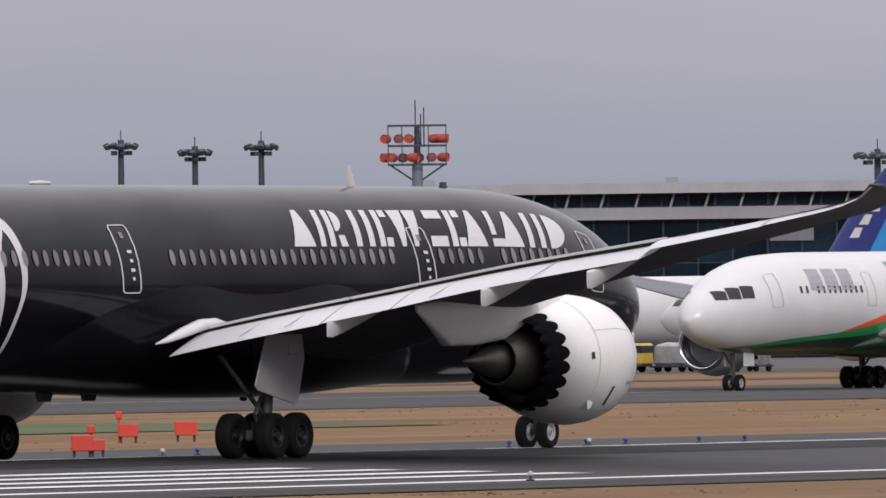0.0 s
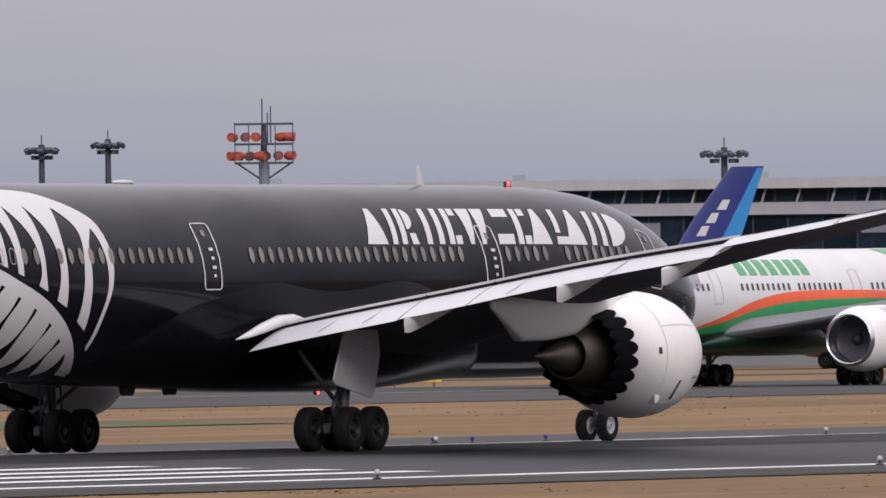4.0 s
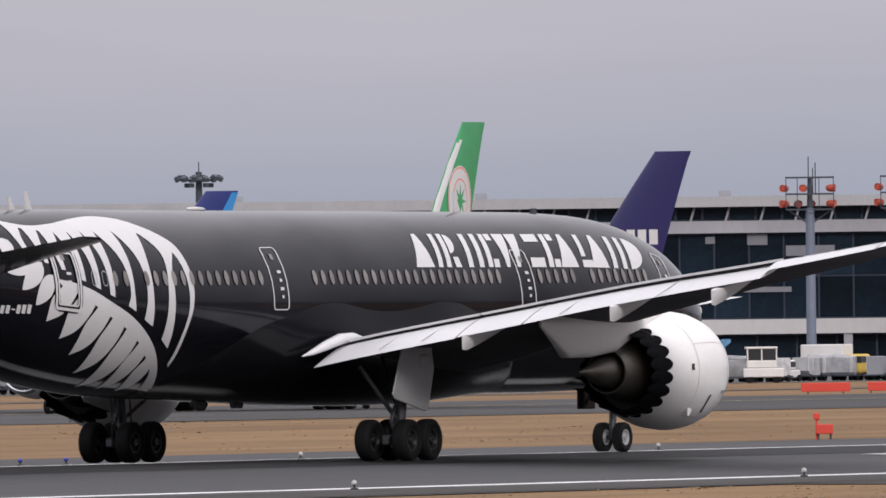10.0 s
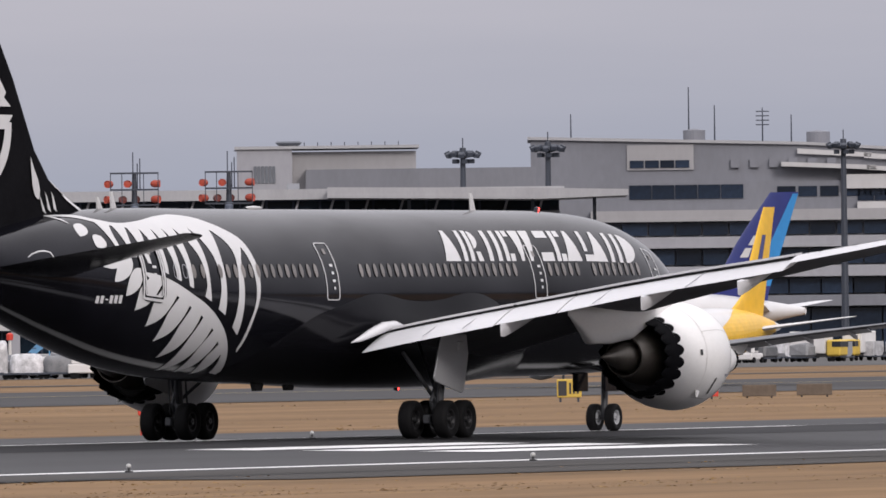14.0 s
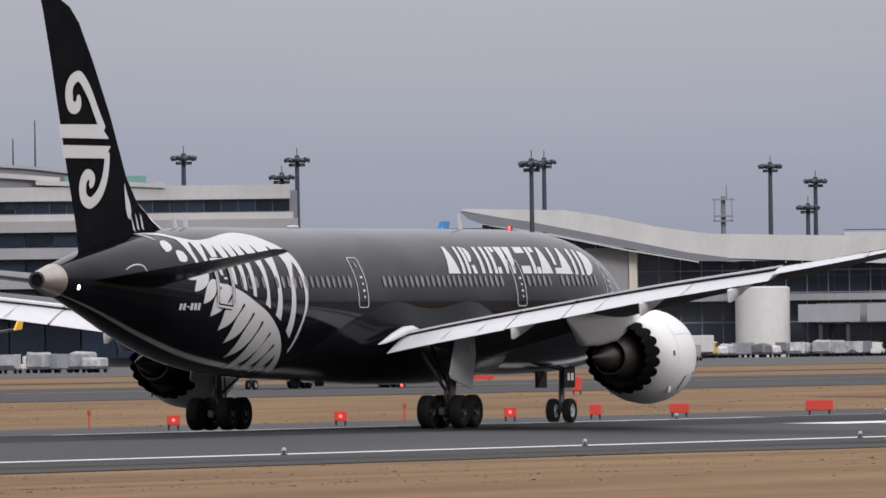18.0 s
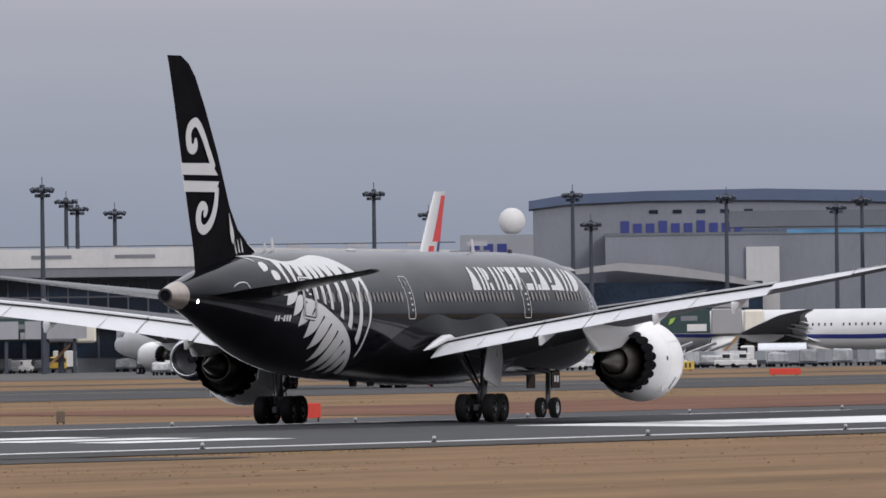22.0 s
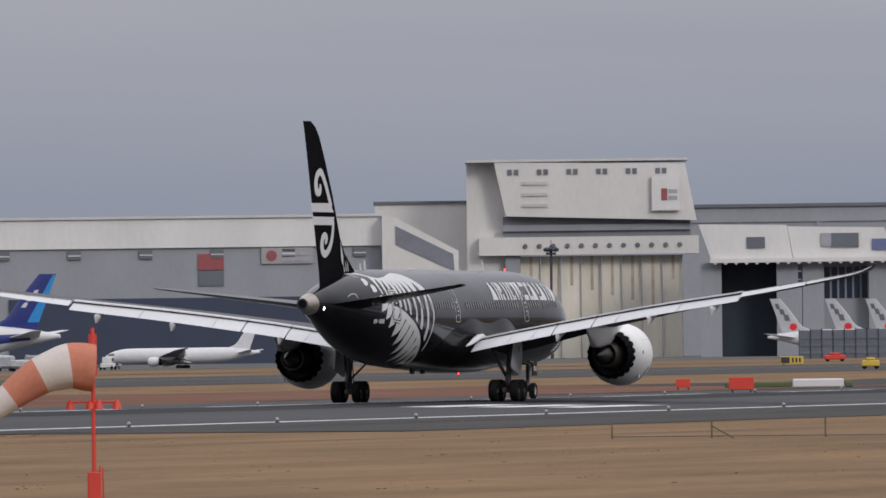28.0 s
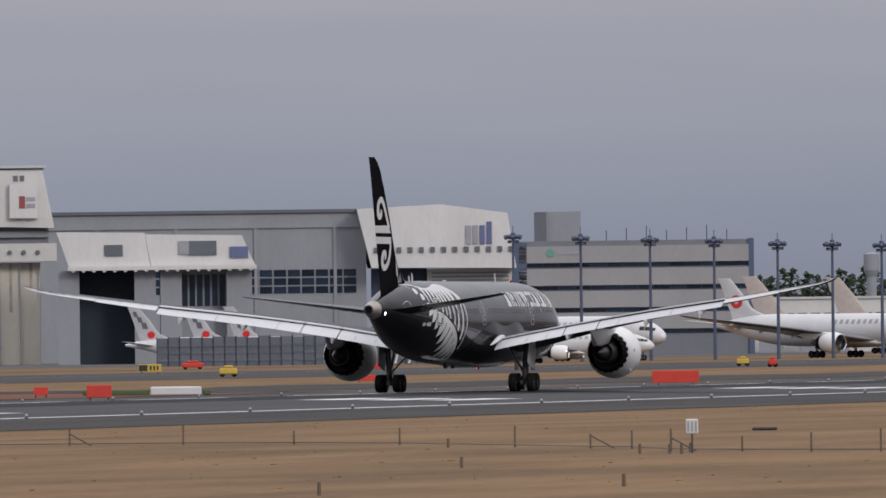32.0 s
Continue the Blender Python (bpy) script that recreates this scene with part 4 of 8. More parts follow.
def stabilizer(jet, side, material, label=""):
    st = [(0.9, -21.6, -27.6, 5.72, 5.98, 0.10), (3.0, -23.5, -28.3, 6.04, 6.26, 0.095), (6.5, -26.3, -29.3, 6.56, 6.7, 0.09), (9.0, -28.2, -30.1, 6.93, 7.02, 0.09), (9.4, -28.8, -30.3, 6.99, 7.08, 0.07)]
    return part("stabilizer", mirror(surface(bmesh.new(), st), side), material, jet, label, True)


FIN = [(6.6, -17.3, -26.9, 0.05), (7.9, -18.2, -27.1, 0.05), (8.35, -19.4, -27.25, 0.06), (9.0, -20.9, -27.5, 0.08), (10.0, -22.0, -27.9, 0.09), (12.4, -23.6, -28.75, 0.09), (14.5, -25.3, -29.5, 0.085), (15.9, -26.6, -30.05, 0.08), (16.5, -27.5, -30.3, 0.07), (16.85, -28.6, -30.5, 0.05)]


FIN_SQUARE = [k for k in FIN if k[0] < 15] + [(16.2, -26.75, -30.15, 0.08), (16.95, -27.4, -30.5, 0.06)]


def fin(jet, material, label="", shape=FIN):
    return part("tail_fin", tail_fin(bmesh.new(), shape), material, jet, label, True)


def fin_film(name, outline, material, parent, side=-1, lift=0.012):
    """Painted shape on a side of the fin: outline in x and z."""
    from mathutils.geometry import tessellate_polygon
    bm = bmesh.new()
    flat = [Vector((x, z, 0)) for x, z in outline]
    vs = [bm.verts.new(p) for p in flat]
    for tri in tessellate_polygon([flat]):
        try:
            bm.faces.new([vs[i] for i in tri])
        except ValueError:
            pass
    for axis, step in ((0, 0.3), (1, 0.6)):
        lo, hi = min(v.co[axis] for v in bm.verts), max(v.co[axis] for v in bm.verts)
        c = lo + step
        while c < hi:
            co, no = [0, 0, 0], [0, 0, 0]
            co[axis], no[axis] = c, 1
            bmesh.ops.bisect_plane(bm, geom=bm.verts[:] + bm.edges[:] + bm.faces[:], plane_co=co, plane_no=no)
            c += step
    for v in bm.verts:
        x, z = v.co.x, v.co.y
        xl, xt, th = spline(FIN, z)
        u = min(max((xl - x) / (xl - xt), 0.0), 1.0)
        t = 5 * th * (0.2969 * math.sqrt(u) - 0.126 * u - 0.3516 * u**2 + 0.2843 * u**3 - 0.1036 * u**4) * (xl - xt)
        v.co = (x, side * ((t if side > 0 else t) + lift), z)
    bmesh.ops.recalc_face_normals(bm, faces=bm.faces[:])
    for f in bm.faces:
        if f.normal.y * side < 0:
            f.normal_flip()
    return part(name, bm, material, parent)


def nose_gear(jet, x=25.9, doors=BLACK):
    leg = part("nose_gear_leg", rod(rod(bmesh.new(), (x, 0, 0.5), (x + 0.15, 0, 2.7), 0.13), (x, 0, 1.3), (x + 1.5, 0, 2.5), 0.06), STRUT, jet, "grey steel nose gear leg", True)
    part("axle", rod(bmesh.new(), (x, -0.5, 0.5), (x, 0.5, 0.5), 0.08), STRUT, leg)
    for dy in (-0.36, 0.36):
        wheel(leg, x, dy, 0.5, 0.36, GEARDOOR)
    for sd in (-1, 1):
        bm = box(bmesh.new(), x - 1.35, x - 0.05, sd * 0.62 - 0.03, sd * 0.62 + 0.03, 1.45, 2.35, 0.02)
        d = part("nose_gear_door", bm, doors, jet, "small open gear door")
        for k in (0, 1):
            part("code_bar", box(bmesh.new(), x - 1.0 + 0.42 * k, x - 0.72 + 0.42 * k, sd * 0.662 - 0.004, sd * 0.662 + 0.004, 1.75, 2.05), DECAL, d, "white letter bar")
    return leg


def big_jet(name, m, label, body=WHITE, tail=WHITE, cowl=COWL, full=False, gear=True, stab=None, belly=None):
    """A twin-engined wide-body with all its main parts."""
    jet = empty(name, m, label, "airliner")
    fuselage(jet, body, n=72 if full else 40)
    belly_fairing(jet, belly or body)
    for side in (-1, 1):
        wing(jet, side)
        stabilizer(jet, side, stab or body)
        nacelle(jet, side, cowl=cowl, detail=full)
        if gear:
            main_gear(jet, side, detail=full)
    fin(jet, tail, "", FIN_SQUARE)
    if gear:
        nose_gear(jet, doors=body)
    return jet


# ---- the black jet on its take-off run ----
def stroke(path, widths):
    """Outline of a band along a path of points with a width at each."""
    left, right = [], []
    for i, p in enumerate(path):
        a, b = path[max(i - 1, 0)], path[min(i + 1, len(path) - 1)]
        dx, dz = b[0] - a[0], b[1] - a[1]
        d = math.hypot(dx, dz) or 1
        nx, nz = -dz / d * widths[i] / 2, dx / d * widths[i] / 2
        left.append((p[0] + nx, p[1] + nz))
        right.append((p[0] - nx, p[1] - nz))
    return left + right[::-1]


black_jet = empty("black_airliner", pose(435, RUNWAY_Y, 0), "glossy black wide-body jet with white fern tail rolling on the runway", "airliner")
fuselage(black_jet, BLACK, label="glossy black fuselage", n=96)
saddle_fairing(black_jet, FAIRING)
black_wings = []
for side in (-1, 1):
    black_wings.append((side, wing(black_jet, side, WINGSKIN, seams=True)))
    stabilizer(black_jet, side, FAIRING, "black tailplane")
    nacelle(black_jet, side)
    leg = main_gear(black_jet, side)
    bm = bmesh.new()
    prism(bm, [(-1.6, 2.12), (-1.45, 1.97), (0.75, 1.55), (0.95, 1.7), (1.35, 2.9), (1.2, 3.6), (-0.9, 3.6)], side * 5.55 - 0.03, side * 5.55 + 0.03)
    bmesh.ops.bevel(bm, geom=bm.edges[:], offset=0.02, segments=1, affect="EDGES")
    d = part("main_gear_door", bm, GEARDOOR, black_jet, "grey hanging gear door panel")
    part("door_bracket", boxes((0.35, 0.8, side * 5.55 - 0.12, side * 5.55 + 0.12, 3.0, 3.35, 0.03)), GEARDOOR, d)
main_fin = fin(black_jet, SATIN, "black swept tail fin")
nose_gear(black_jet)

# bare metal tail cone with its outlet, tail light
part("tail_cone", spin(bmesh.new(), [(-29.6, 0.64), (-30.3, 0.5), (-31.2, 0.34)], "x", 40, (0, 0, 6.0)), CONE, black_jet, "bare metal exhaust tail cone", True)
part("apu_outlet", spin(bmesh.new(), [(-31.2, 0.345), (-31.22, 0.26), (-30.6, 0.2), (-30.6, 0.01)], "x", 32, (0, 0, 6.0)), SEAL, black_jet, "dark round outlet", True)
part("tail_lamp", spin(bmesh.new(), [(-0.03, 0.12), (-0.08, 0.07), (-0.1, 0.005)], "x", 12, (-28.6, -0.62, 5.75)), LAMPGLOW, black_jet, "small white position lamp")

# cabin windows in four rows
for x0, n, step in ((-5.3, 14, 0.592), (-14.3, 2, 0.64), (11.75, 23, 0.602), (17.3, 5, 0.615), (23.1, 8, 0.615)):
    window_row(black_jet, [x0 - step * i for i in range(n)], 5.86, PANE)
for x in (-15.58, -16.2):
    decal("blank_window", ring_outline(x - 0.15, x + 0.15, angle_of(x, 5.62), angle_of(x, 6.1), 0.025, 1.6, 0.13), MIDGREY, black_jet, lift=0.03, label="grey outline of a blanked window")

# door frames with handles and small markings
for x0, x1, z0, z1 in ((-4.6, -3.5, 4.83, 6.82), (13.25, 14.35, 4.83, 6.72), (-18.45, -17.0, 4.87, 6.8), (24.6, 25.7, 4.75, 6.55)):
    xm = (x0 + x1) / 2
    a0, a1 = angle_of(xm, z0), angle_of(xm, z1)
    if x0 < -10:
        decal("door_gap", ring_outline(x0 - 0.05, x1 + 0.05, a0 - 1, a1 + 1, 0.29, 14, 0.36), SATIN, black_jet, lift=0.036, label="black gap round the door")
        decal("door_edge", ring_outline(x0 + 0.15, x1 - 0.15, a0 + 3.4, a1 - 3.4, 0.07, 3.2, 0.12), DECAL, black_jet, lift=0.044, label="white inner door outline")
    frame_ob = decal("door_frame", ring_outline(x0, x1, a0, a1, 0.1 if x0 < -10 else 0.07, 5 if x0 < -10 else 1.6), DECAL, black_jet, lift=0.044 if x0 < -10 else 0.02, label="white painted door outline")
    decal("door_window", [[(xm - 0.11, a1 - 9), (xm + 0.11, a1 - 9), (xm + 0.11, a1 - 5), (xm - 0.11, a1 - 5)]], PANE, frame_ob, lift=0.022)
    for da, w in ((0.42, 0.13), (0.55, 0.09), (0.68, 0.12), (0.8, 0.07)):
        a = a1 + (a0 - a1) * da
        decal("door_mark", [[(xm - w + 0.12, a - 0.9), (xm + w + 0.12, a - 0.9), (xm + w + 0.12, a + 0.9), (xm - w + 0.12, a + 0.9)]], DECAL, frame_ob, lift=0.022)

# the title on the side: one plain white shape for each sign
z0, z1 = 6.16, 7.24
LEAN = 0.55


def sign(x, w, kind):
    """A plain block standing on the title's base line."""
    a0, a1 = angle_of(10, z0), angle_of(10, z1)
    h = a1 - a0

    def p(u, v):
        return (x + u * w + LEAN * v, a0 + h * v)
    def disc(cu, cv, ru, rv, q0=0, q1=360):
        return [p(cu + ru * math.cos(radians(q0 + (q1 - q0) * k / 16)), cv + rv * math.sin(radians(q0 + (q1 - q0) * k / 16))) for k in range(17)]
    if kind == "gable":
        return [[p(-0.02, 0), p(0.92, 0), p(0.5, 1), p(0.3, 1)]]
    if kind == "bar":
        return [[p(0, 0), p(1, 0), p(1, 1), p(0, 1)]]
    if kind == "pair":
        return [[p(0, 0), p(0.3, 0), p(0.3, 1), p(0, 1)], [p(0.68, 0), p(0.98, 0), p(0.98, 1), p(0.68, 1)]]
    if kind == "fan":
        return [[p(0.0, 1), p(0.48, 1), p(0.34, 0), p(0.2, 0)], [p(0.54, 1), p(1.0, 1), p(0.78, 0), p(0.64, 0)]]
    if kind == "rails":
        return [[p(0, 0), p(1, 0), p(1, 0.26), p(0, 0.26)], [p(0, 0.74), p(1, 0.74), p(1, 1), p(0, 1)]]
    if kind == "step":
        return [[p(0, 0.3), p(0.4, 0.3), p(0.4, 1), p(0, 1)], [p(0, 0), p(0.98, 0), p(0.98, 0.2), p(0, 0.2)]]
    if kind == "knob":
        return [[p(0, 0), p(0.3, 0), p(0.3, 1), p(0, 1)], disc(0.4, 0.68, 0.42, 0.3, 90, -90), [p(0.6, 0), p(0.98, 0), p(0.84, 0.28), p(0.5, 0.28)]]
    if kind == "bow":
        return [disc(0.0, 0.5, 0.98, 0.5, 90, -90)]
    return [[p(0, 0), p(0.4, 0), p(0.4, 1), p(0, 1)], [p(0.52, 0.0), p(0.98, 0.0), p(0.98, 0.22), p(0.52, 0.22)], [p(0.52, 0.78), p(0.98, 0.78), p(0.98, 1), p(0.52, 1)]]


title = [(6.05, 1.4, "gable"), (7.65, 0.32, "bar"), (8.25, 1.1, "knob"), (9.85, 1.15, "pair"), (11.3, 0.85, "clip"), (12.3, 1.75, "fan"), (14.5, 1.05, "rails"), (15.8, 0.9, "clip"),
         (16.75, 1.35, "gable"), (18.35, 0.8, "step"), (19.1, 1.35, "gable"), (20.7, 1.15, "pair"), (22.15, 1.2, "bow")]
for x, w, kind in title:
    for shape in sign(x, w, kind):
        decal("title_shape", [shape], DECAL, black_jet, lift=0.018, fill=0.3)
for i in range(6):
    x = -21.2 + 0.27 * i
    a = angle_of(x, 4.95)
    decal("code_bar", [[(x, a - 3.4), (x + 0.19, a - 3.4), (x + 0.19, a + 3.4), (x, a + 3.4)] if i != 2 else [(x, a - 0.6), (x + 0.19, a - 0.6), (x + 0.19, a + 0.6), (x, a + 0.6)]], DECAL, black_jet, lift=0.018)

# the white fern sweeping over the rear fuselage: stem, hanging fronds, lower fronds and loose leaves, in (station, angle)
OUTER = [(0.0, -21.7, 86), (0.1, -20.3, 74), (0.18, -19.6, 63), (0.26, -18.5, 55), (0.34, -17.0, 56), (0.42, -15.2, 62.5), (0.5, -13.7, 65.8), (0.56, -12.4, 62.5), (0.62, -11.5, 54.5), (0.68, -10.8, 46.5), (0.73, -10.3, 39), (0.78, -10.1, 29), (0.83, -10.0, 14), (0.88, -10.1, -2), (0.94, -10.4, -20), (1.0, -10.45, -43)]
INNER = [(0.0, -21.7, 80), (0.1, -20.4, 66), (0.18, -19.7, 57), (0.26, -18.7, 50.5), (0.34, -17.2, 47), (0.42, -15.6, 47.3), (0.5, -13.8, 48.6), (0.56, -12.6, 48.6), (0.62, -11.9, 45), (0.68, -11.2, 39), (0.73, -10.7, 32.5), (0.78, -10.48, 24), (0.83, -10.36, 11), (0.88, -10.38, -4), (0.94, -10.62, -22), (1.0, -10.65, -40)]
arc = [tuple(spline(OUTER, i / 60)) for i in range(61)] + [tuple(spline(INNER, i / 60)) for i in range(60, -1, -1)]
decal("fern_stem", [arc], DECAL, black_jet, lift=0.016, fill=0.3, label="white curved fern stem")


def edge_line(*pts):
    """A smooth edge through a few points."""
    knots = [(k, *p) for k, p in enumerate(pts)]
    n = 6 * (len(pts) - 1)
    return [tuple(spline(knots, (len(pts) - 1) * i / n)) for i in range(n + 1)]


def frond(root, mid, end, tip, back, root2):
    """A hanging frond: its rear edge runs from root by mid to end, is cut across to the tip, and the front edge climbs by back to root2."""
    lift_a = 1.5
    pts = edge_line(root, *mid, end) + edge_line(tip, *back, root2)
    decal("fern_frond", [[(root[0], root[1] + lift_a)] + pts + [(root2[0], root2[1] + lift_a)]], DECAL, black_jet, lift=0.0165, fill=0.3)


frond((-12.17, 48.3), [(-11.5, 31), (-11.71, 6.6)], (-11.83, -23.6), (-11.22, -29.2), [(-11.3, -4.6), (-11.22, 18.5)], (-10.69, 32.6))
frond((-13.73, 49.0), [(-13.2, 27), (-13.07, 5.9)], (-13.2, -11.9), (-12.62, -15.7), [(-12.68, 6.2), (-12.6, 26)], (-12.17, 48.3))
frond((-14.9, 48.2), [(-14.27, 25.5), (-14.1, 5.3)], (-14.26, -4.2), (-13.77, -7.2), [(-13.86, 5.4), (-13.8, 26)], (-13.73, 49.0))
for k in range(3):
    x, foot = -15.7 - 0.82 * k, 2 + 4.2 * k
    frond((x, 47.3), [(x + 0.27, 25)], (x + 0.36, foot), (x + 0.64, foot - 1.4), [(x + 0.68, 25)], (x + 0.8, 47.8))
for k in range(3):
    x, foot = -18.1 - 0.84 * k, 16.5 + 4.5 * k
    frond((x, 48.6 + 4.5 * k), [(x + 0.03, 29 + 6 * k)], (x + 0.16, foot), (x + 0.38, foot - 0.4), [(x + 0.4, 29 + 6 * k)], (x + 0.76, 47.4 + 3.6 * k))

# lower fronds: a smooth front edge, with leaf-shaped blades pointing aft and down
RIB = [(0.0, -18.3, 9.5), (0.13, -17.3, 7.6), (0.26, -16.3, 3.6), (0.38, -15.3, -2.4), (0.52, -14.1, -9.6), (0.64, -13.1, -18), (0.76, -12.1, -28.9), (0.86, -11.2, -42), (0.94, -10.4, -56), (1.0, -9.8, -68)]
NOTCH = [(0.0, -18.1, 5.6), (0.14, -17.18, 0.0), (0.29, -16.12, -6.2), (0.43, -15.2, -12.2), (0.57, -14.25, -18.0), (0.71, -13.22, -26.2), (0.84, -12.32, -36), (0.93, -11.4, -47), (1.0, -10.7, -66)]
band = [tuple(spline(RIB, i / 40)) for i in range(41)] + [tuple(spline(NOTCH, i / 40)) for i in range(40, -1, -1)]
decal("fern_stem", [band], DECAL, black_jet, lift=0.0162, fill=0.3)
TIPS = [(-18.74, -21.5), (-17.72, -32.3), (-16.71, -43.0), (-15.57, -57.3), (-14.37, -72.0), (-13.17, -70.0), (-11.9, -70.0)]
CUTS = (0.0, 0.14, 0.29, 0.43, 0.57, 0.71, 0.84, 0.93)
for (u0, u1), tip in zip(zip(CUTS, CUTS[1:]), TIPS):
    a, b = spline(NOTCH, u0 + 0.012), spline(NOTCH, u1 - 0.012)
    rear = edge_line(a, (0.65 * a[0] + 0.35 * tip[0] - 0.3, 0.68 * a[1] + 0.32 * tip[1]), (0.3 * a[0] + 0.7 * tip[0] - 0.2, 0.33 * a[1] + 0.67 * tip[1]), tip)
    front = edge_line(tip, (0.28 * b[0] + 0.72 * tip[0] + 0.27, 0.28 * b[1] + 0.72 * tip[1]), (0.65 * b[0] + 0.35 * tip[0] + 0.18, 0.65 * b[1] + 0.35 * tip[1]), b)
    decal("fern_frond", [rear + front[1:] + [(b[0] + 0.1, b[1] + 2), (a[0] + 0.1, a[1] + 2)]], DECAL, black_jet, lift=0.0165, fill=0.3)
# loose leaves between stem and tail: head, foot, half width
for (hx, ha), (fx, fa), wide in (((-21.7, 83), (-21.4, 59), 0.1), ((-20.75, 57), (-21.5, 41), 0.34), ((-20.2, 40), (-20.85, 29), 0.36), ((-19.45, 20), (-20.9, 11.5), 0.3), ((-18.95, 21), (-20.2, -1), 0.36), ((-18.5, 12), (-19.45, -11), 0.34)):
    path = [(hx + (fx - hx) * k / 10, (ha + (fa - ha) * k / 10) * 0.051) for k in range(11)]
    decal("fern_leaf", [[(x, a / 0.051) for x, a in stroke(path, [0.02 + 2 * wide * math.sin(math.pi * (k / 10) ** 0.8) ** 0.8 for k in range(11)])]], DECAL, black_jet, lift=0.0165)


# paired scrolls and bars on the fin
def scroll(spine, scale=1.0):
    """A band that swings round into a curl: (x, z, width) along its middle."""
    knots = [(k, *p) for k, p in enumerate(spine)]
    fine = [spline(knots, (len(spine) - 1) * i / 70) for i in range(71)]
    return stroke([f[:2] for f in fine], [f[2] * scale for f in fine])


fin_film("scroll_bar", [(-28.79, 11.99), (-25.4, 12.0), (-24.9, 11.82), (-24.26, 11.45), (-28.65, 11.47)], DECAL, main_fin)
fin_film("scroll_bar", [(-28.55, 11.2), (-24.12, 11.17), (-24.75, 10.69), (-28.36, 10.7)], DECAL, main_fin)
fin_film("scroll", scroll([(-24.8, 11.75, 0.5), (-25.43, 12.4, 0.5), (-25.96, 13.03, 0.5), (-26.45, 13.49, 0.5), (-26.88, 13.78, 0.46), (-27.26, 13.84, 0.42), (-27.73, 13.65, 0.5), (-27.95, 13.33, 0.6), (-27.94, 13.02, 0.62), (-27.8, 12.73, 0.55), (-27.46, 12.62, 0.46), (-27.16, 12.75, 0.5), (-27.14, 12.95, 0.42), (-27.22, 13.1, 0.2)]), DECAL, main_fin, lift=0.014)
fin_film("scroll", scroll([(-24.5, 10.94, 0.5), (-24.55, 10.52, 0.5), (-24.69, 10.06, 0.5), (-24.97, 9.59, 0.5), (-25.37, 9.22, 0.48), (-25.95, 8.98, 0.44), (-26.46, 9.1, 0.5), (-26.68, 9.42, 0.58), (-26.65, 9.76, 0.56), (-26.42, 10.02, 0.46), (-26.08, 10.06, 0.4), (-25.89, 9.91, 0.5), (-25.95, 9.74, 0.42), (-26.1, 9.6, 0.2)]), DECAL, main_fin, lift=0.014)
leaf = [(-22.75, 9.74, 0.03), (-22.62, 9.3, 0.28), (-22.45, 8.9, 0.5), (-22.25, 8.55, 0.42), (-22.15, 8.34, 0.06)]
fin_film("fern_leaf", stroke([(x, z) for x, z, w in leaf], [w for x, z, w in leaf]), DECAL, main_fin)
for k in (-1, 1):
    decal("tailplane_arc", [[(x, a / 0.051) for x, a in stroke([(-25.2, 1.0), (-24.9, 1.22), (-24.5, 1.36), (-24.1, 1.38), (-23.8, 1.25), (-23.65, 0.85)], [0.05, 0.07, 0.09, 0.09, 0.08, 0.05])]], DECAL, black_jet, k, 0.018, 0.3, "thin white painted arc")
for x, z, dx in ((-21.55, 7.85, 0.4), (-21.15, 7.9, 0.32), (-20.7, 7.92, 0.25)):
    fin_film("fern_leaf", [(x, z), (x - 0.25, z + 0.1), (x - dx - 0.2, z + 0.7), (x - dx, z + 0.5)], DECAL, main_fin)
fin_film("fern_edge", [(-17.5, 7.85), (-18.4, 8.0), (-19.5, 8.42), (-20.9, 9.05), (-20.95, 8.93), (-19.75, 8.3), (-18.6, 7.9), (-17.9, 7.75)], DECAL, main_fin)

# aerials, drain masts, beacons
for x, h in ((14.2, 0.62), (-15.9, 0.62), (-17.0, 0.42)):
    part("aerial", prism(bmesh.new(), [(x, 7.95), (x + 0.42, 7.95), (x + 0.06, 8.0 + h), (x - 0.08, 8.0 + h)], -0.03, 0.03), DECAL, black_jet, "small white blade aerial")
part("satcom_dome", scaled_about(spin(bmesh.new(), [(-0.66, 0.01), (-0.52, 0.05), (0, 0.075), (0.52, 0.05), (0.66, 0.01)], "x", 20), 1.0, (-4.29, 0, 8.07)), DECAL, black_jet, "low white aerial housing", True)
part("aerial", prism(bmesh.new(), [(22.42, 7.72), (22.8, 7.68), (22.74, 7.86), (22.5, 7.88)], -0.04, 0.04), DECAL, black_jet, "small white blade aerial")
for x in (-4.6, -2.0):
    part("drain_mast", prism(bmesh.new(), [(x, 2.0), (x + 0.8, 2.0), (x + 0.62, 1.72), (x + 0.15, 1.72)], -0.09, 0.09), SEAL, black_jet)


def beacon(x, z, up):
    """A rotating beacon: a glowing core behind a turning hood that is open on one side."""
    base = part("beacon", spin(bmesh.new(), [(-0.02, 0.14), (0.03, 0.13), (0.04, 0.02)], "z", 18), SEAL, black_jet, "dark beacon base")
    base.matrix_basis = pose(x, 0, z, 0 if up else 180)
    part("core", spin(bmesh.new(), [(0.03, 0.085), (0.14, 0.085), (0.16, 0.01)], "z", 16), REDGLOW, base, "glowing red lamp core", True)
    bm = bmesh.new()
    rings = []
    for r, zz in ((0.115, 0.02), (0.115, 0.15), (0.02, 0.18)):
        rings.append([(r * math.cos(q), r * math.sin(q), zz) for q in [radians(28 + 304 * k / 20) for k in range(21)]])
    loft(bm, rings, False)
    return part("hood", bm, STEEL, base, "grey turning hood")


hoods = [(1, beacon(20.1, 7.96, True)), (-1, beacon(7.6, 1.80, False))]


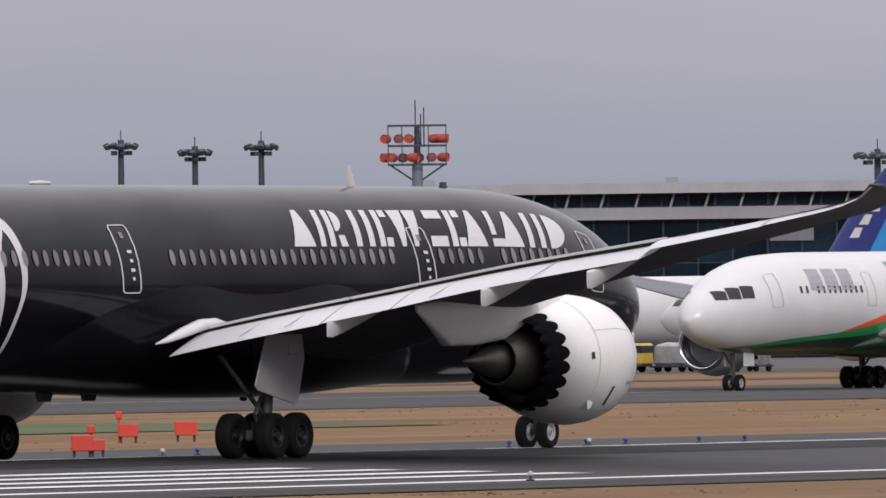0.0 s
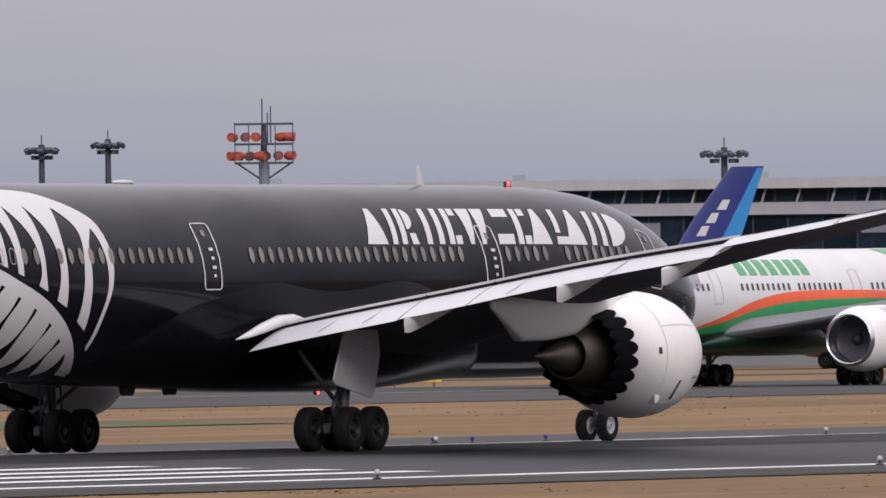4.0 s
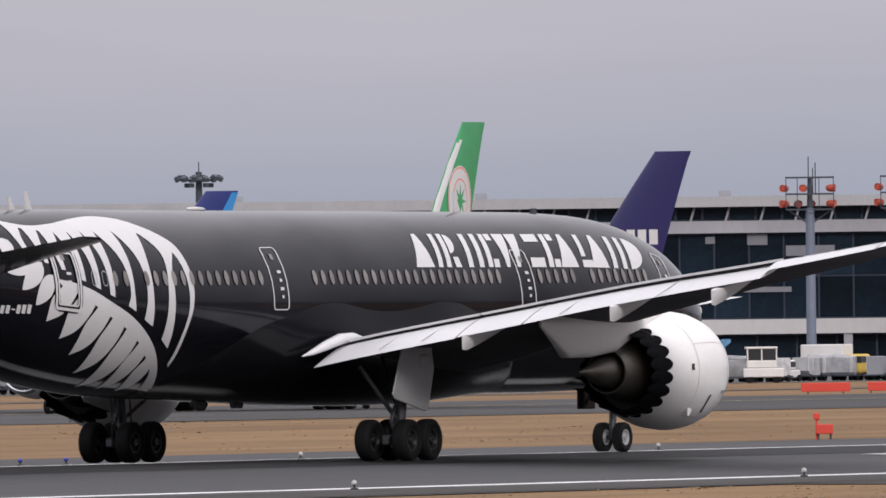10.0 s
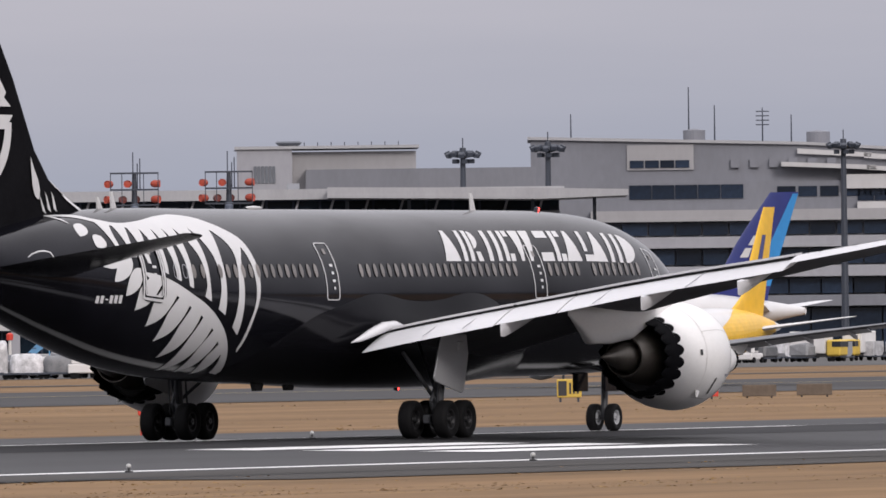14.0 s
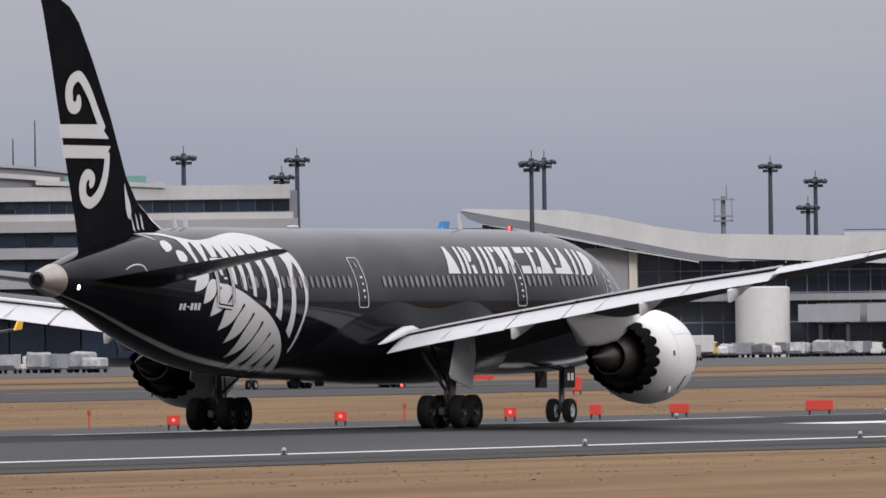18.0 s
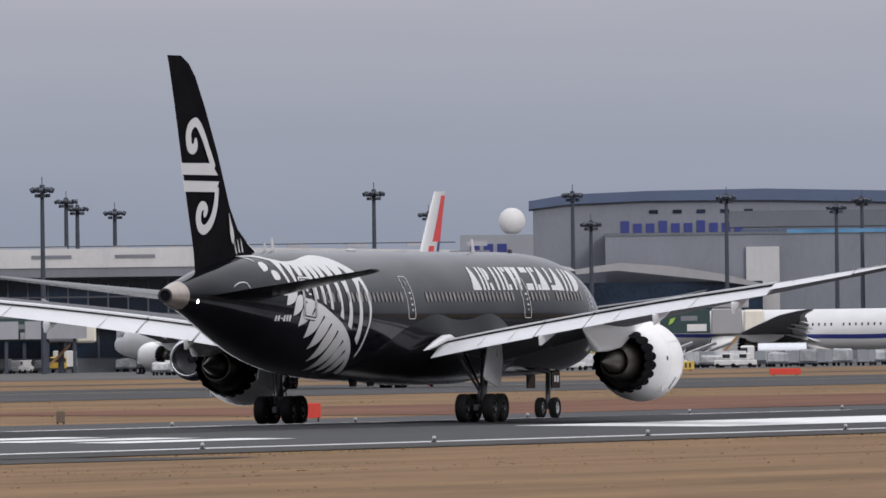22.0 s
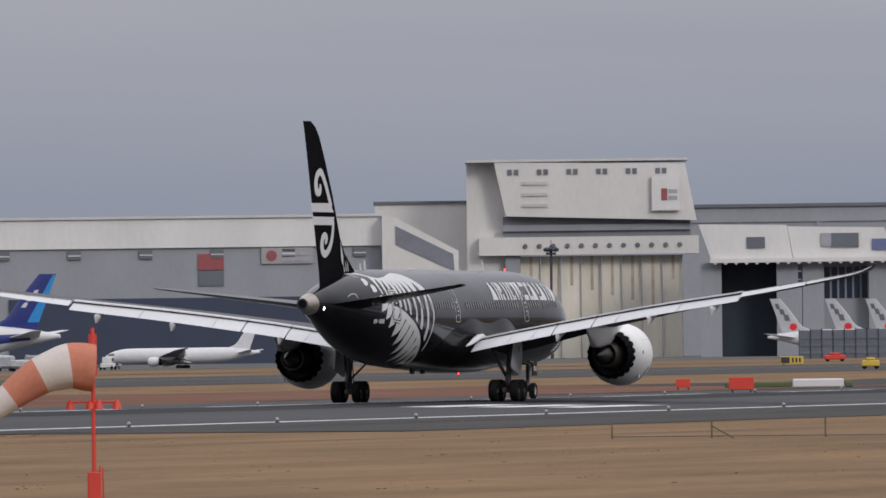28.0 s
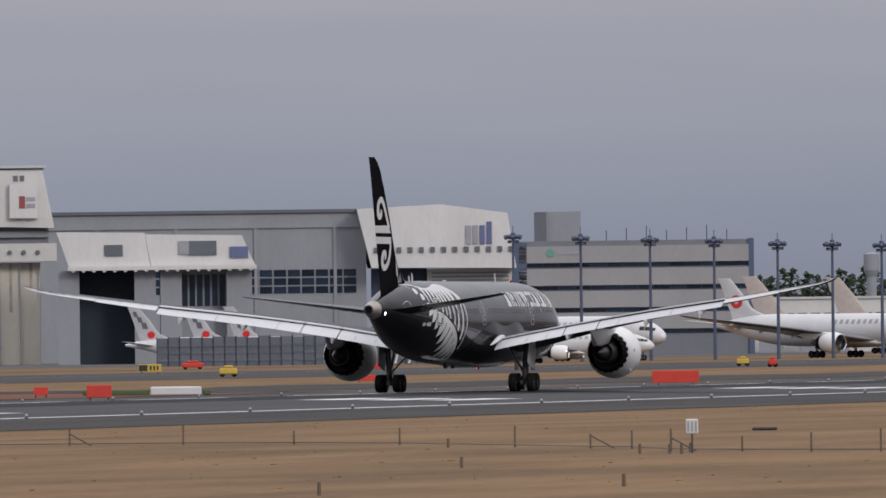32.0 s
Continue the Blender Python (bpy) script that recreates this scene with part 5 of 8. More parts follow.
# ---- other aircraft ----
def film_rect(jet, name, material, x0, x1, z0, z1, side=-1, lean=0.0, fill=0.45):
    a = [(x0, z0), (x1, z0), (x1 + lean, z1), (x0 + lean, z1)]
    return decal(name, [[(x, angle_of(x, z)) for x, z in a]], material, jet, side, 0.02, fill)


def cockpit(jet):
    for side in (-1, 1):
        for x0, x1, z0, z1, m in ((29.3, 30.1, 5.25, 5.75, DARKGLASS), (28.3, 29.2, 5.3, 5.95, DARKGLASS), (27.2, 28.2, 5.35, 6.05, DARKGLASS)):
            film_rect(jet, "cockpit_window", m, x0, x1, z0, z1, side, -0.15, 0.12)


def cabin_strip(jet, side, x0, x1, n=34):
    step = (x1 - x0) / n
    for i in range(n):
        if i % 11 != 9:
            film_rect(jet, "cabin_window", DARKGLASS, x0 + step * i, x0 + step * i + 0.26, 5.62, 6.02, side)


def title_bars(jet, side, x0, n, step, z0, z1, material, w=0.6):
    for i in range(n):
        film_rect(jet, "title_bar", material, x0 + step * i, x0 + step * i + step * w, z0, z1, side)


def fin_block(jet_fin, material, side, z0, z1, u0, u1):
    """A painted field between two heights and two fractions of the chord."""
    def px(z, u):
        xl, xt, th = spline(FIN, z)
        return xl + (xt - xl) * u
    return fin_film("tail_field", [(px(z0, u0), z0), (px(z0, u1), z0), (px(z1, u1), z1), (px(z1, u0), z1)], material, jet_fin, side, 0.02)


def find(jet, name):
    return [c for c in jet.children if c.name.split(".")[0] == name][0]


def round_film(jet_fin, material, side, cx, cz, rx, rz, lift=0.025, n=22):
    return fin_film("tail_roundel", [(cx + rx * math.cos(2 * math.pi * k / n), cz + rz * math.sin(2 * math.pi * k / n)) for k in range(n)], material, jet_fin, side, lift)


HEAD_BACK, HEAD_IN, HEAD_OUT = 180, 90, -90

# white and green jet waiting on the taxiway; its left side faces the runway
green_jet = big_jet("white_green_airliner", pose(894.0, 455, gz(900) - 0.06, 0, 0, HEAD_BACK), "white and green wide-body jet waiting on the taxiway", WHITE, GREEN, belly=DEEPGREEN)
cockpit(green_jet)
for x0, x1 in ((-16, -5.5), (-2, 12), (15, 23)):
    cabin_strip(green_jet, 1, x0, x1, int((x1 - x0) / 0.66))
for x in (24.6, 13.4, -4.6, -18.2):
    decal("door_frame", ring_outline(x, x + 1.1, angle_of(x, 4.85), angle_of(x, 6.8), 0.05, 1.2), MIDGREY, green_jet, 1, 0.02)
for k in range(3):
    film_rect(green_jet, "title_block", MIDGREY, 21.3 - 1.9 * k - 1.5, 21.3 - 1.9 * k, 5.8, 7.0, 1, -0.2)
title_bars(green_jet, 1, 1.5, 7, 1.35, 6.5, 7.4, GREEN, 0.7)
SWEEPS = ((ORANGE, 0.018, [(-15, 4.9), (-8, 5.5), (-2, 5.6), (5, 5.5), (9.5, 5.0), (12, 4.4), (15, 3.75), (17.5, 3.3)]),
          (GREEN, 0.022, [(-16, 4.5), (-10, 5.0), (-2, 5.1), (5, 4.9), (9.5, 4.45), (13, 3.8), (17, 3.35), (23, 3.0), (26, 2.7), (28.5, 2.55)]),
          (DEEPGREEN, 0.026, [(-16, 3.6), (-10, 3.8), (-2, 4.0), (5, 3.9), (9.5, 3.6), (13, 3.2), (20, 2.9), (26, 2.55), (28, 2.5)]))
for m, lift, tops in SWEEPS:
    n = int((tops[-1][0] - tops[0][0]) / 1.2)
    up = []
    for i in range(n + 1):
        x = tops[0][0] + (tops[-1][0] - tops[0][0]) * i / n
        up.append((x, angle_of(x, max(hull(x)[0] - hull(x)[2] * 0.99, spline(tops, x)[0]))))
    decal("belly_sweep", [up + [(x, min(-80, a - 1)) for x, a in up[::-1]]], m, green_jet, 1, lift)
tail = [(-10, 78), (-11.5, 40), (-13.5, 15), (-16.5, 0), (-20, -25), (-24, -60), (-29.5, -60), (-29.5, 75), (-22, 85)]
decal("tail_sweep", [tail], GREEN, green_jet, 1, 0.024, label="green painted rear fuselage")
gf = find(green_jet, "tail_fin")
gf.scale, gf.location = (1, 1, 1.03), (0, 0, -0.35)
round_film(gf, DECAL, 1, -26.6, 12.3, 1.75, 2.1)
for k in range(8):
    a = k * math.pi / 4
    fin_film("tail_star", [(-26.6, 12.3), (-26.6 + 0.25 * math.cos(a - 0.6), 12.3 + 0.25 * math.sin(a - 0.6)), (-26.6 + 0.95 * math.cos(a), 12.3 + 1.1 * math.sin(a)), (-26.6 + 0.25 * math.cos(a + 0.6), 12.3 + 0.25 * math.sin(a + 0.6))], GREEN, gf, 1, 0.035)
for s in (0.94, 0.62):
    pts = [(-26.6 + 1.75 * s * math.cos(2 * math.pi * k / 24), 12.3 + 2.1 * s * math.sin(2 * math.pi * k / 24)) for k in range(25)]
    fin_film("tail_ring", stroke(pts, [0.07] * 25), ORANGE, gf, 1, 0.032)
fin_film("tail_edge", [(-20.9, 9.0), (-22.0, 10.0), (-23.6, 12.4), (-25.3, 14.5), (-26.6, 15.9), (-27.1, 15.9), (-25.9, 14.5), (-24.2, 12.4), (-22.6, 10.0), (-21.6, 9.0)], DECAL, gf, 1, 0.03)

# white, red and blue jet taxiing
TAXI_X = 1436.5
taxi_jet = big_jet("white_red_airliner", pose(TAXI_X, 455, gz(1400), 0, 0, HEAD_BACK), "white wide-body jet with blue belly and red tail taxiing", WHITE, WHITE, MIDNAVY)
cockpit(taxi_jet)
cabin_strip(taxi_jet, 1, -16, 23, 46)
decal("belly_field", [[(27, angle_of(27, 3.7)), (-12, angle_of(-12, 3.5)), (-12, -80), (27, -80)]], MIDNAVY, taxi_jet, 1, 0.02, label="dark blue belly")
decal("ribbon", [[(25.5, 40), (20.5, 33), (19.5, 26), (22.5, 20), (24.5, 22), (22.5, 27), (25.5, 34)]], RED, taxi_jet, 1, 0.02, label="red ribbon mark")
title_bars(taxi_jet, 1, 12.5, 8, 0.85, 5.2, 5.6, NAVY, 0.6)
bf = find(taxi_jet, "tail_fin")
for z0, z1, m, a, b in ((12.6, 16.6, RED, (0.45, 1.0), (0.5, 1.0)), (9.4, 12.2, RED, (0.05, 0.3), (0.3, 0.62)), (10.6, 12.6, NAVY, (0.62, 1.0), (0.82, 1.0)), (8.2, 9.6, RED, (0.35, 0.8), (0.3, 0.55)), (8.2, 8.9, NAVY, (0.02, 0.2), (0.1, 0.3))):
    (xl0, xt0, _), (xl1, xt1, _) = spline(FIN, z0), spline(FIN, z1)
    zm = (z0 + z1) / 2
    xlm, xtm, _ = spline(FIN, zm)
    fin_film("tail_ribbon", [(xl0 + (xt0 - xl0) * a[0], z0), (xl0 + (xt0 - xl0) * a[1], z0), (xlm + (xtm - xlm) * min(0.99, (a[1] + b[1]) / 2 + 0.08), zm), (xl1 + (xt1 - xl1) * b[1], z1), (xl1 + (xt1 - xl1) * b[0], z1), (xlm + (xtm - xlm) * ((a[0] + b[0]) / 2 + 0.08), zm)], m, bf, 1, 0.02)
decal("ribbon", [[(25.3, 22), (23.5, 12), (20.5, 8), (22.0, 14), (23.6, 22)]], MIDNAVY, taxi_jet, 1, 0.021, label="blue ribbon mark")
part("landing_lamp", spin(bmesh.new(), [(26.5, 0.02), (26.48, 0.2), (26.3, 0.24)], "x", 16, (0, 0, 1.9)), LAMPGLOW, taxi_jet, "bright landing lamp")


def parked(name, label, x, y, s, turn, body, tail, cowl=COWL, film=None, tall=1.0):
    jet = big_jet(name, pose(x, y, gz(x) - 0.06, 0, 0, turn) @ Matrix.Scale(s, 4), label, body, tail, cowl)
    cockpit(jet)
    if film:
        film(jet)
    f = find(jet, "tail_fin")
    f.scale, f.location = (1, 1, tall), (0, 0, 7.9 * (1 - tall))
    return jet


def blue_tail(jet):
    f = find(jet, "tail_fin")
    for side in (-1, 1):
        fin_block(f, SKYBLUE, side, 8.5, 16.8, 0.72, 1.0)
        for k in range(3):
            z = 11.2 + 1.1 * k
            xl, xt, th = spline(FIN, z)
            fin_film("tail_bar", [(xl - 1.3 - 0.2 * k, z - 0.1), (xl - 2.2 - 0.2 * k, z - 0.1), (xl - 2.6 - 0.2 * k, z + 0.75), (xl - 1.9 - 0.2 * k, z + 0.75)], DECAL, f, side, 0.03)


def winglets(jet, material, droop, h):
    """Upswept tips on wings that hang a little lower than usual."""
    for w in [c for c in jet.children if c.name.startswith("wing")]:
        side = 1 if w.data.vertices[0].co.y > 0 else -1
        w.matrix_basis = pose(0, 0, 0, -side * droop)
        bm = prism(bmesh.new(), [(-8.4, 7.75), (-10.3, 7.85), (-12.0, 7.9 + h), (-11.3, 7.95 + h), (-9.6, 8.9)], 29.8, 30.02)
        bmesh.ops.recalc_face_normals(bm, faces=bm.faces[:])
        part("winglet", mirror(bm, side), material, w, "upswept painted wing tip")


def cargo_blue(jet):
    blue_tail(jet)
    winglets(jet, NAVY, 4.0, 4.6)
    title_bars(jet, 1, 5.0, 9, 1.75, 6.0, 7.4, NAVY, 0.7)
    decal("cargo_door", ring_outline(17, 20, 8, 40, 0.05, 1.0), MIDGREY, jet, 1, 0.02)


def stripe_blue(jet):
    blue_tail(jet)
    decal("side_stripe", [[(24, angle_of(24, 4.9)), (-26, angle_of(-26, 6.4)), (-26, angle_of(-26, 5.4)), (-14, angle_of(-14, 4.2)), (24, angle_of(24, 4.2))]], NAVY, jet, 1, 0.02, label="blue side stripe")


def panda_tail(jet):
    f = find(jet, "tail_fin")
    fin_block(f, DECAL, 1, 8.6, 16.6, 0.0, 0.2)
    round_film(f, BRONZE, 1, -26.4, 10.6, 0.9, 0.9)
    round_film(f, SOCKORANGE, 1, -26.2, 9.4, 0.8, 0.7, 0.03)


def bird_tail(jet):
    f = find(jet, "tail_fin")
    fin_film("tail_bird", [(-24.6, 12.2), (-25.6, 11.4), (-27.2, 11.9), (-26.4, 12.0), (-27.0, 13.1), (-25.7, 12.2)], DECAL, f, 1, 0.03)
    decal("side_stripe", [[(20, angle_of(20, 4.2)), (-12, angle_of(-12, 4.4)), (-12, angle_of(-12, 3.9)), (20, angle_of(20, 3.2))]], NAVY, jet, 1, 0.02, label="blue side stripe")


def violet(jet):
    f = find(jet, "tail_fin")
    for side in (-1, 1):
        decal("tail_wrap", [[(-20.5, 85), (-19.0, 40), (-17.0, 0), (-14.5, -40), (-14.0, -88), (-30.5, -88), (-30.5, 85)]], PURPLE, jet, side, 0.02, label="violet rear fuselage")
    for k in range(5):
        fin_film("title_bar", [(-23.1 - 0.95 * k, 10.75), (-23.8 - 0.95 * k, 10.75), (-23.8 - 0.95 * k, 11.75), (-23.1 - 0.95 * k, 11.75)], RED if k < 2 else DECAL, f, 1, 0.03)


def lemon(jet):
    winglets(jet, YELLOW, 1.4, 3.4)
    decal("tail_wrap", [[(-18, 80), (-13, 40), (-8, 10), (-3, -20), (-1, -45), (-4, -70), (-29, -70), (-29, 80)]], YELLOW, jet, 1, 0.02, label="yellow rear fuselage")
    decal("tail_wrap", [[(-2, -40), (-9, -10), (-12, -70), (-2, -80)]], YELLOW, jet, 1, 0.021)
    title_bars(jet, 1, 6, 6, 1.6, 6.2, 7.3, SKYBLUE, 0.6)
    fin_block(find(jet, "tail_fin"), NAVY, 1, 11.5, 14.5, 0.3, 0.55)


def red_mark(jet):
    f = find(jet, "tail_fin")
    pts = [(-26.2 + (1.75 - 1.2 * k / 30) * math.cos(0.4 + k * 0.28), 12.2 + (2.0 - 1.35 * k / 30) * math.sin(0.4 + k * 0.28)) for k in range(31)]
    fin_film("tail_swirl", stroke(pts, [0.9 - 0.02 * k for k in range(31)]), RED, f, 1, 0.03)
    decal("side_stripe", [[(26, angle_of(26, 4.6)), (-24, angle_of(-24, 5.3)), (-24, angle_of(-24, 4.9)), (26, angle_of(26, 4.2))]], NAVY, jet, 1, 0.02, label="blue side stripe")
    cabin_strip(jet, 1, -14, 23, 40)


def red_disc(jet):
    f = find(jet, "tail_fin")
    round_film(f, RED, -1, -25.6, 11.2, 1.55, 1.6)
    round_film(f, DECAL, -1, -25.6, 11.4, 0.7, 0.7, 0.032)
    title_bars(jet, -1, 2, 12, 1.5, 6.1, 6.9, MIDGREY, 0.55)


def silver_tail(jet):
    f = find(jet, "tail_fin")
    for x, z, w, h in ((-27.9, 14.0, 1.1, 1.5), (-26.6, 12.4, 1.3, 1.6), (-25.2, 10.6, 1.5, 1.8)):
        fin_film("tail_bar", [(x - w / 2, z), (x + w / 2, z), (x + w / 2 - 0.55, z + h), (x - w / 2 - 0.55, z + h)], DARKCLAD, f, -1, 0.03)
    round_film(f, RED, -1, -23.6, 8.9, 1.1, 1.0)
    cabin_strip(jet, -1, -14, 22, 34)


def bronze(jet):
    f = find(jet, "tail_fin")
    fin_block(f, BRONZE, 1, 8.5, 16.2, 0.5, 0.86)
    fin_block(f, TAN, 1, 9.5, 14.5, 0.28, 0.36)


parked("white_blue_airliner", "white jet with a dark blue tail parked nose-in", 1284.5, 686, 1.0, HEAD_IN, WHITE, NAVY, film=blue_tail)
parked("violet_airliner", "white freighter jet with violet tail at the cargo stand", 1213, 610, 1.02, HEAD_IN, WHITE, PURPLE, WHITE, film=violet, tall=1.16)
parked("cargo_airliner", "white cargo jet with blue title shapes parked nose-in", 1380, 609, 0.87, HEAD_IN, WHITE, NAVY, film=cargo_blue, tall=1.12)
parked("yellow_tail_airliner", "white narrow-body jet with a yellow tail on the taxiway", 1031, 445, 0.63, HEAD_BACK, WHITE, YELLOW, film=lemon, tall=1.2)
parked("light_blue_airliner", "white narrow-body jet with light blue tail on the taxiway", 1163, 452, 0.72, HEAD_BACK, WHITE, SKYBLUE, film=panda_tail)
parked("blue_tail_airliner", "white narrow-body jet with blue tail parked nose-in", 2215, 846, 0.66, HEAD_IN, WHITE, SKYBLUE, WHITE, film=bird_tail)
parked("bronze_airliner", "white jet with a bronze patterned tail parked nose-in", 2187, 732, 0.95, HEAD_IN - 35, WHITE, DUSK, film=bronze)
parked("red_mark_airliner", "white jet with blue stripe and red tail mark", 2354, 703, 1.0, HEAD_IN, WHITE, WHITE, film=red_mark)
parked("red_mark_airliner", "white jet with blue stripe and red tail mark", 2468, 712, 1.0, HEAD_IN, WHITE, WHITE, film=red_mark)
parked("blue_stripe_airliner", "white jet with blue stripe and dark blue tail", 2511, 700, 0.87, HEAD_IN, WHITE, NAVY, film=stripe_blue)
parked("red_disc_airliner", "white jet with a red disc on its tail", 2938, 583, 0.98, HEAD_OUT - 35, WHITE, WHITE, film=red_disc, tall=0.75)
parked("red_disc_airliner", "white jet with a red disc on its tail", 2985, 539, 0.98, HEAD_OUT - 35, WHITE, WHITE, film=red_disc, tall=0.75)
parked("red_disc_airliner", "white narrow-body jet with a red disc on its tail", 2696, 536.5, 0.63, HEAD_OUT, WHITE, WHITE, film=red_disc)
for x in (2928, 2973, 3007):
    parked("silver_tail_airliner", "white narrow-body jet with a dark-lettered silver tail", x, 636.5, 0.62, HEAD_OUT, WHITE, SILVER, film=silver_tail)
parked("pale_tail_airliner", "white jet with a pale bronze tail", 3600, 640, 1.0, HEAD_OUT, WHITE, TAN)
parked("pale_tail_airliner", "white jet with a pale bronze tail", 3700, 640, 1.0, HEAD_OUT, WHITE, TAN)


parked("regional_airliner", "small white jet parked before the maintenance hall", 2570, 669, 0.4, HEAD_IN, WHITE, WHITE, WHITE)


# ---- buildings ----
def panel(o, name, m, u0, u1, z0, z1, y0, y1, label=""):
    return part(name, boxes((u0, u1, y0, y1, z0, z1)), m, o, label)


def panes(o, m, u0, u1, z0, z1, y, n, gap=0.18, rows=1, name="pane"):
    """A run of single panes, each an object sharing one mesh."""
    w, h = (u1 - u0) / n, (z1 - z0) / rows
    me = part(name, boxes((-w / 2 + gap / 2, w / 2 - gap / 2, -0.06, 0.06, -h / 2 + gap / 2, h / 2 - gap / 2)), m, o)
    me.location = (u0 + w / 2, y, z0 + h / 2)
    for i in range(n):
        for j in range(rows):
            if i or j:
                c = new(name, me.data)
                c.parent = o
                c.location = (u0 + w * (i + 0.5), y, z0 + h * (j + 0.5))


def building(name, az, dist, label, turn=0.0):
    return empty(name, place(az, dist, 0, turn), label, "building")


# long satellite terminal
o = building("terminal", 63.642, 1950, "long glazed satellite terminal with a pale roof")
panel(o, "wall", BAYBLUE, -92, 91, -0.5, 19.0, 1.2, 40)
panel(o, "roof", ROOFGREY, -93, 91.5, 19.0, 20.2, -1.2, 41, "pale metal roof")
panel(o, "fascia_band", CONCRETEGREY, -92, 91, 16.0, 17.4, 0.0, 1.2)
panel(o, "lower_band", PALEWALL, -92, 91, 4.4, 6.1, -1.0, 1.2)
panes(o, SMOKED, -92, 91, 0.0, 4.3, 1.05, 40, 0.25)
panes(o, SMOKED, -92, 91, 17.45, 18.95, 1.0, 60, 0.3)
panes(o, SMOKED, -92, 91, 6.2, 15.9, 1.05, 46, 0.22, 2)
for k in range(46):
    u = -91.5 + 4.0 * k
    part("fin", prism(bmesh.new(), [(u, 17.4), (u + 0.5, 19.0), (u + 0.75, 19.0), (u + 0.25, 17.4)], 0.2, 0.95), CONCRETEGREY, o)
# lighter grey patches set on the dark glass
for u, w, z, h in ((-40, 5, 13.4, 1.8), (-12, 3.5, 13.8, 1.6), (8.8, 3.9, 13.9, 2.0), (13.8, 2.9, 14.2, 1.5), (30.3, 1.1, 14.8, 0.8), (35.1, 2.3, 14.6, 1.3), (39.5, 5.6, 13.3, 1.2), (33.7, 6.4, 9.2, 0.6), (52, 3, 14.0, 1.5), (66, 5, 13.2, 1.8)):
    panel(o, "blind", TERMGREY, u, u + w, z, z + h, 0.8, 0.97)
panel(o, "end_band", PALEWALL, 62, 79.4, 13.0, 14.5, -0.2, 0.97, "pale storey band")
panel(o, "end_wall", CONCRETEGREY, 79.5, 91, 6.1, 15.9, -0.1, 0.97, "grey end wall")
panel(o, "end_window", SMOKED, 80.2, 90.4, 13.0, 13.9, -0.25, -0.1)
panel(o, "end_window", SMOKED, 80.2, 90.4, 8.2, 11.2, -0.25, -0.1)
# grey panes lighten the dark glass at this end, imitating haze
panes(o, TERMGREY, 62, 79.4, 14.7, 15.8, 0.9, 9, 0.4)
panes(o, TERMGREY, 62, 79.4, 10.9, 12.8, 0.9, 6, 0.5)
for u in (-78, -60, -42, -24, -6, 14, 28, 46, 64, 82):
    panel(o, "pillar", CONCRETEGREY, u, u + 1.0, -0.5, 4.4, -0.8, 0.4)
for k in range(6):
    panel(o, "roof_vent", CLADGREY, -80 + 28 * k, -78.6 + 28 * k, 20.2, 20.9, 6, 8)
o2 = building("terminal_end_roof", 65.95, 1930, "curved pale canopy at the terminal end")
part("canopy", prism(bmesh.new(), [(-14, 20.2), (8, 19.9), (20, 19.6), (20, 18.9), (10, 18.6), (-14, 19.0)], -6, 30), ROOFGREY, o2)
for k in range(5):
    panel(o2, "prop", STEEL, -12 + 7 * k, -11.6 + 7 * k, -0.5, 18.8, 1, 1.4)

# main terminal blocks
o = building("terminal", 66.218, 2300, "large grey terminal in stepped storeys")
panel(o, "wall", TERMGREY, 0, 96, -0.5, 23.5, 0, 50)
part("upper_block", prism(bmesh.new(), [(0, 23.4), (0, 29.5), (37, 28.4), (60, 26.8), (77, 24.6), (77, 23.4)], 1.5, 48), TERMGREY, o)
part("roof", prism(bmesh.new(), [(-0.4, 29.5), (-0.4, 29.9), (37, 28.8), (60, 27.2), (78, 24.9), (78, 24.5), (60, 26.8), (37, 28.4)], 0.9, 49), ROOFGREY, o)
panel(o, "upper_recess", WAREGREY, 13, 22, 25.2, 28.6, 1.2, 1.6)
panes(o, GLAZE, 13.3, 21.5, 25.4, 26.6, 1.1, 4)
panes(o, GLAZE, 13.2, 28.7, 21.2, 23.2, -0.1, 5, 0.1)
panes(o, GLAZE, 33, 62, 21.2, 23.0, -0.1, 10, 0.4)
panel(o, "white_storey", PALEWALL, 42, 95, 22.4, 24.3, -1, 20, "pale upper storey")
panes(o, GLAZE, 44, 95, 20.7, 22.3, -0.1, 22, 0.12)
panel(o, "lower_storey", PALEWALL, 44, 95.4, 18.9, 20.6, -1.2, 0, "pale lower storey")
for u, z, w, lean in ((33.8, 25.5, 12.8, -0.6), (45.3, 24.9, 7.5, -0.5), (60.7, 24.6, 7.2, -0.3), (70.9, 24.4, 7.2, -0.4)):
    part("roof_ledge", prism(bmesh.new(), [(u, z), (u + w, z + lean), (u + w, z + lean + 0.6), (u, z + 0.6)], -1.5, 1.4), PALEWALL, o, "pale roof ledge")
for k in range(3):
    part("roof_plate", prism(bmesh.new(), [(36 + 9 * k, 27.2 - 0.7 * k), (46 + 9 * k, 26.6 - 0.8 * k), (46 + 9 * k, 27.2 - 0.8 * k), (36 + 9 * k, 27.9 - 0.7 * k)], 0.6, 1.4), PALEWALL, o)
for u in (64.6, 68.4, 72.4):
    panel(o, "sign_bar", FADEDTEAL, u, u + 3.2, 24.3, 25.7, -0.9, -0.6)
for z, d, m in ((18.2, -2.0, WAREGREY), (14.6, -3.2, CONCRETEGREY), (10.6, -4.2, CONCRETEGREY), (6.6, -4.8, TERMGREY)):
    panel(o, "ledge", m, 8, 96, z, z + 1.5, d, 0)
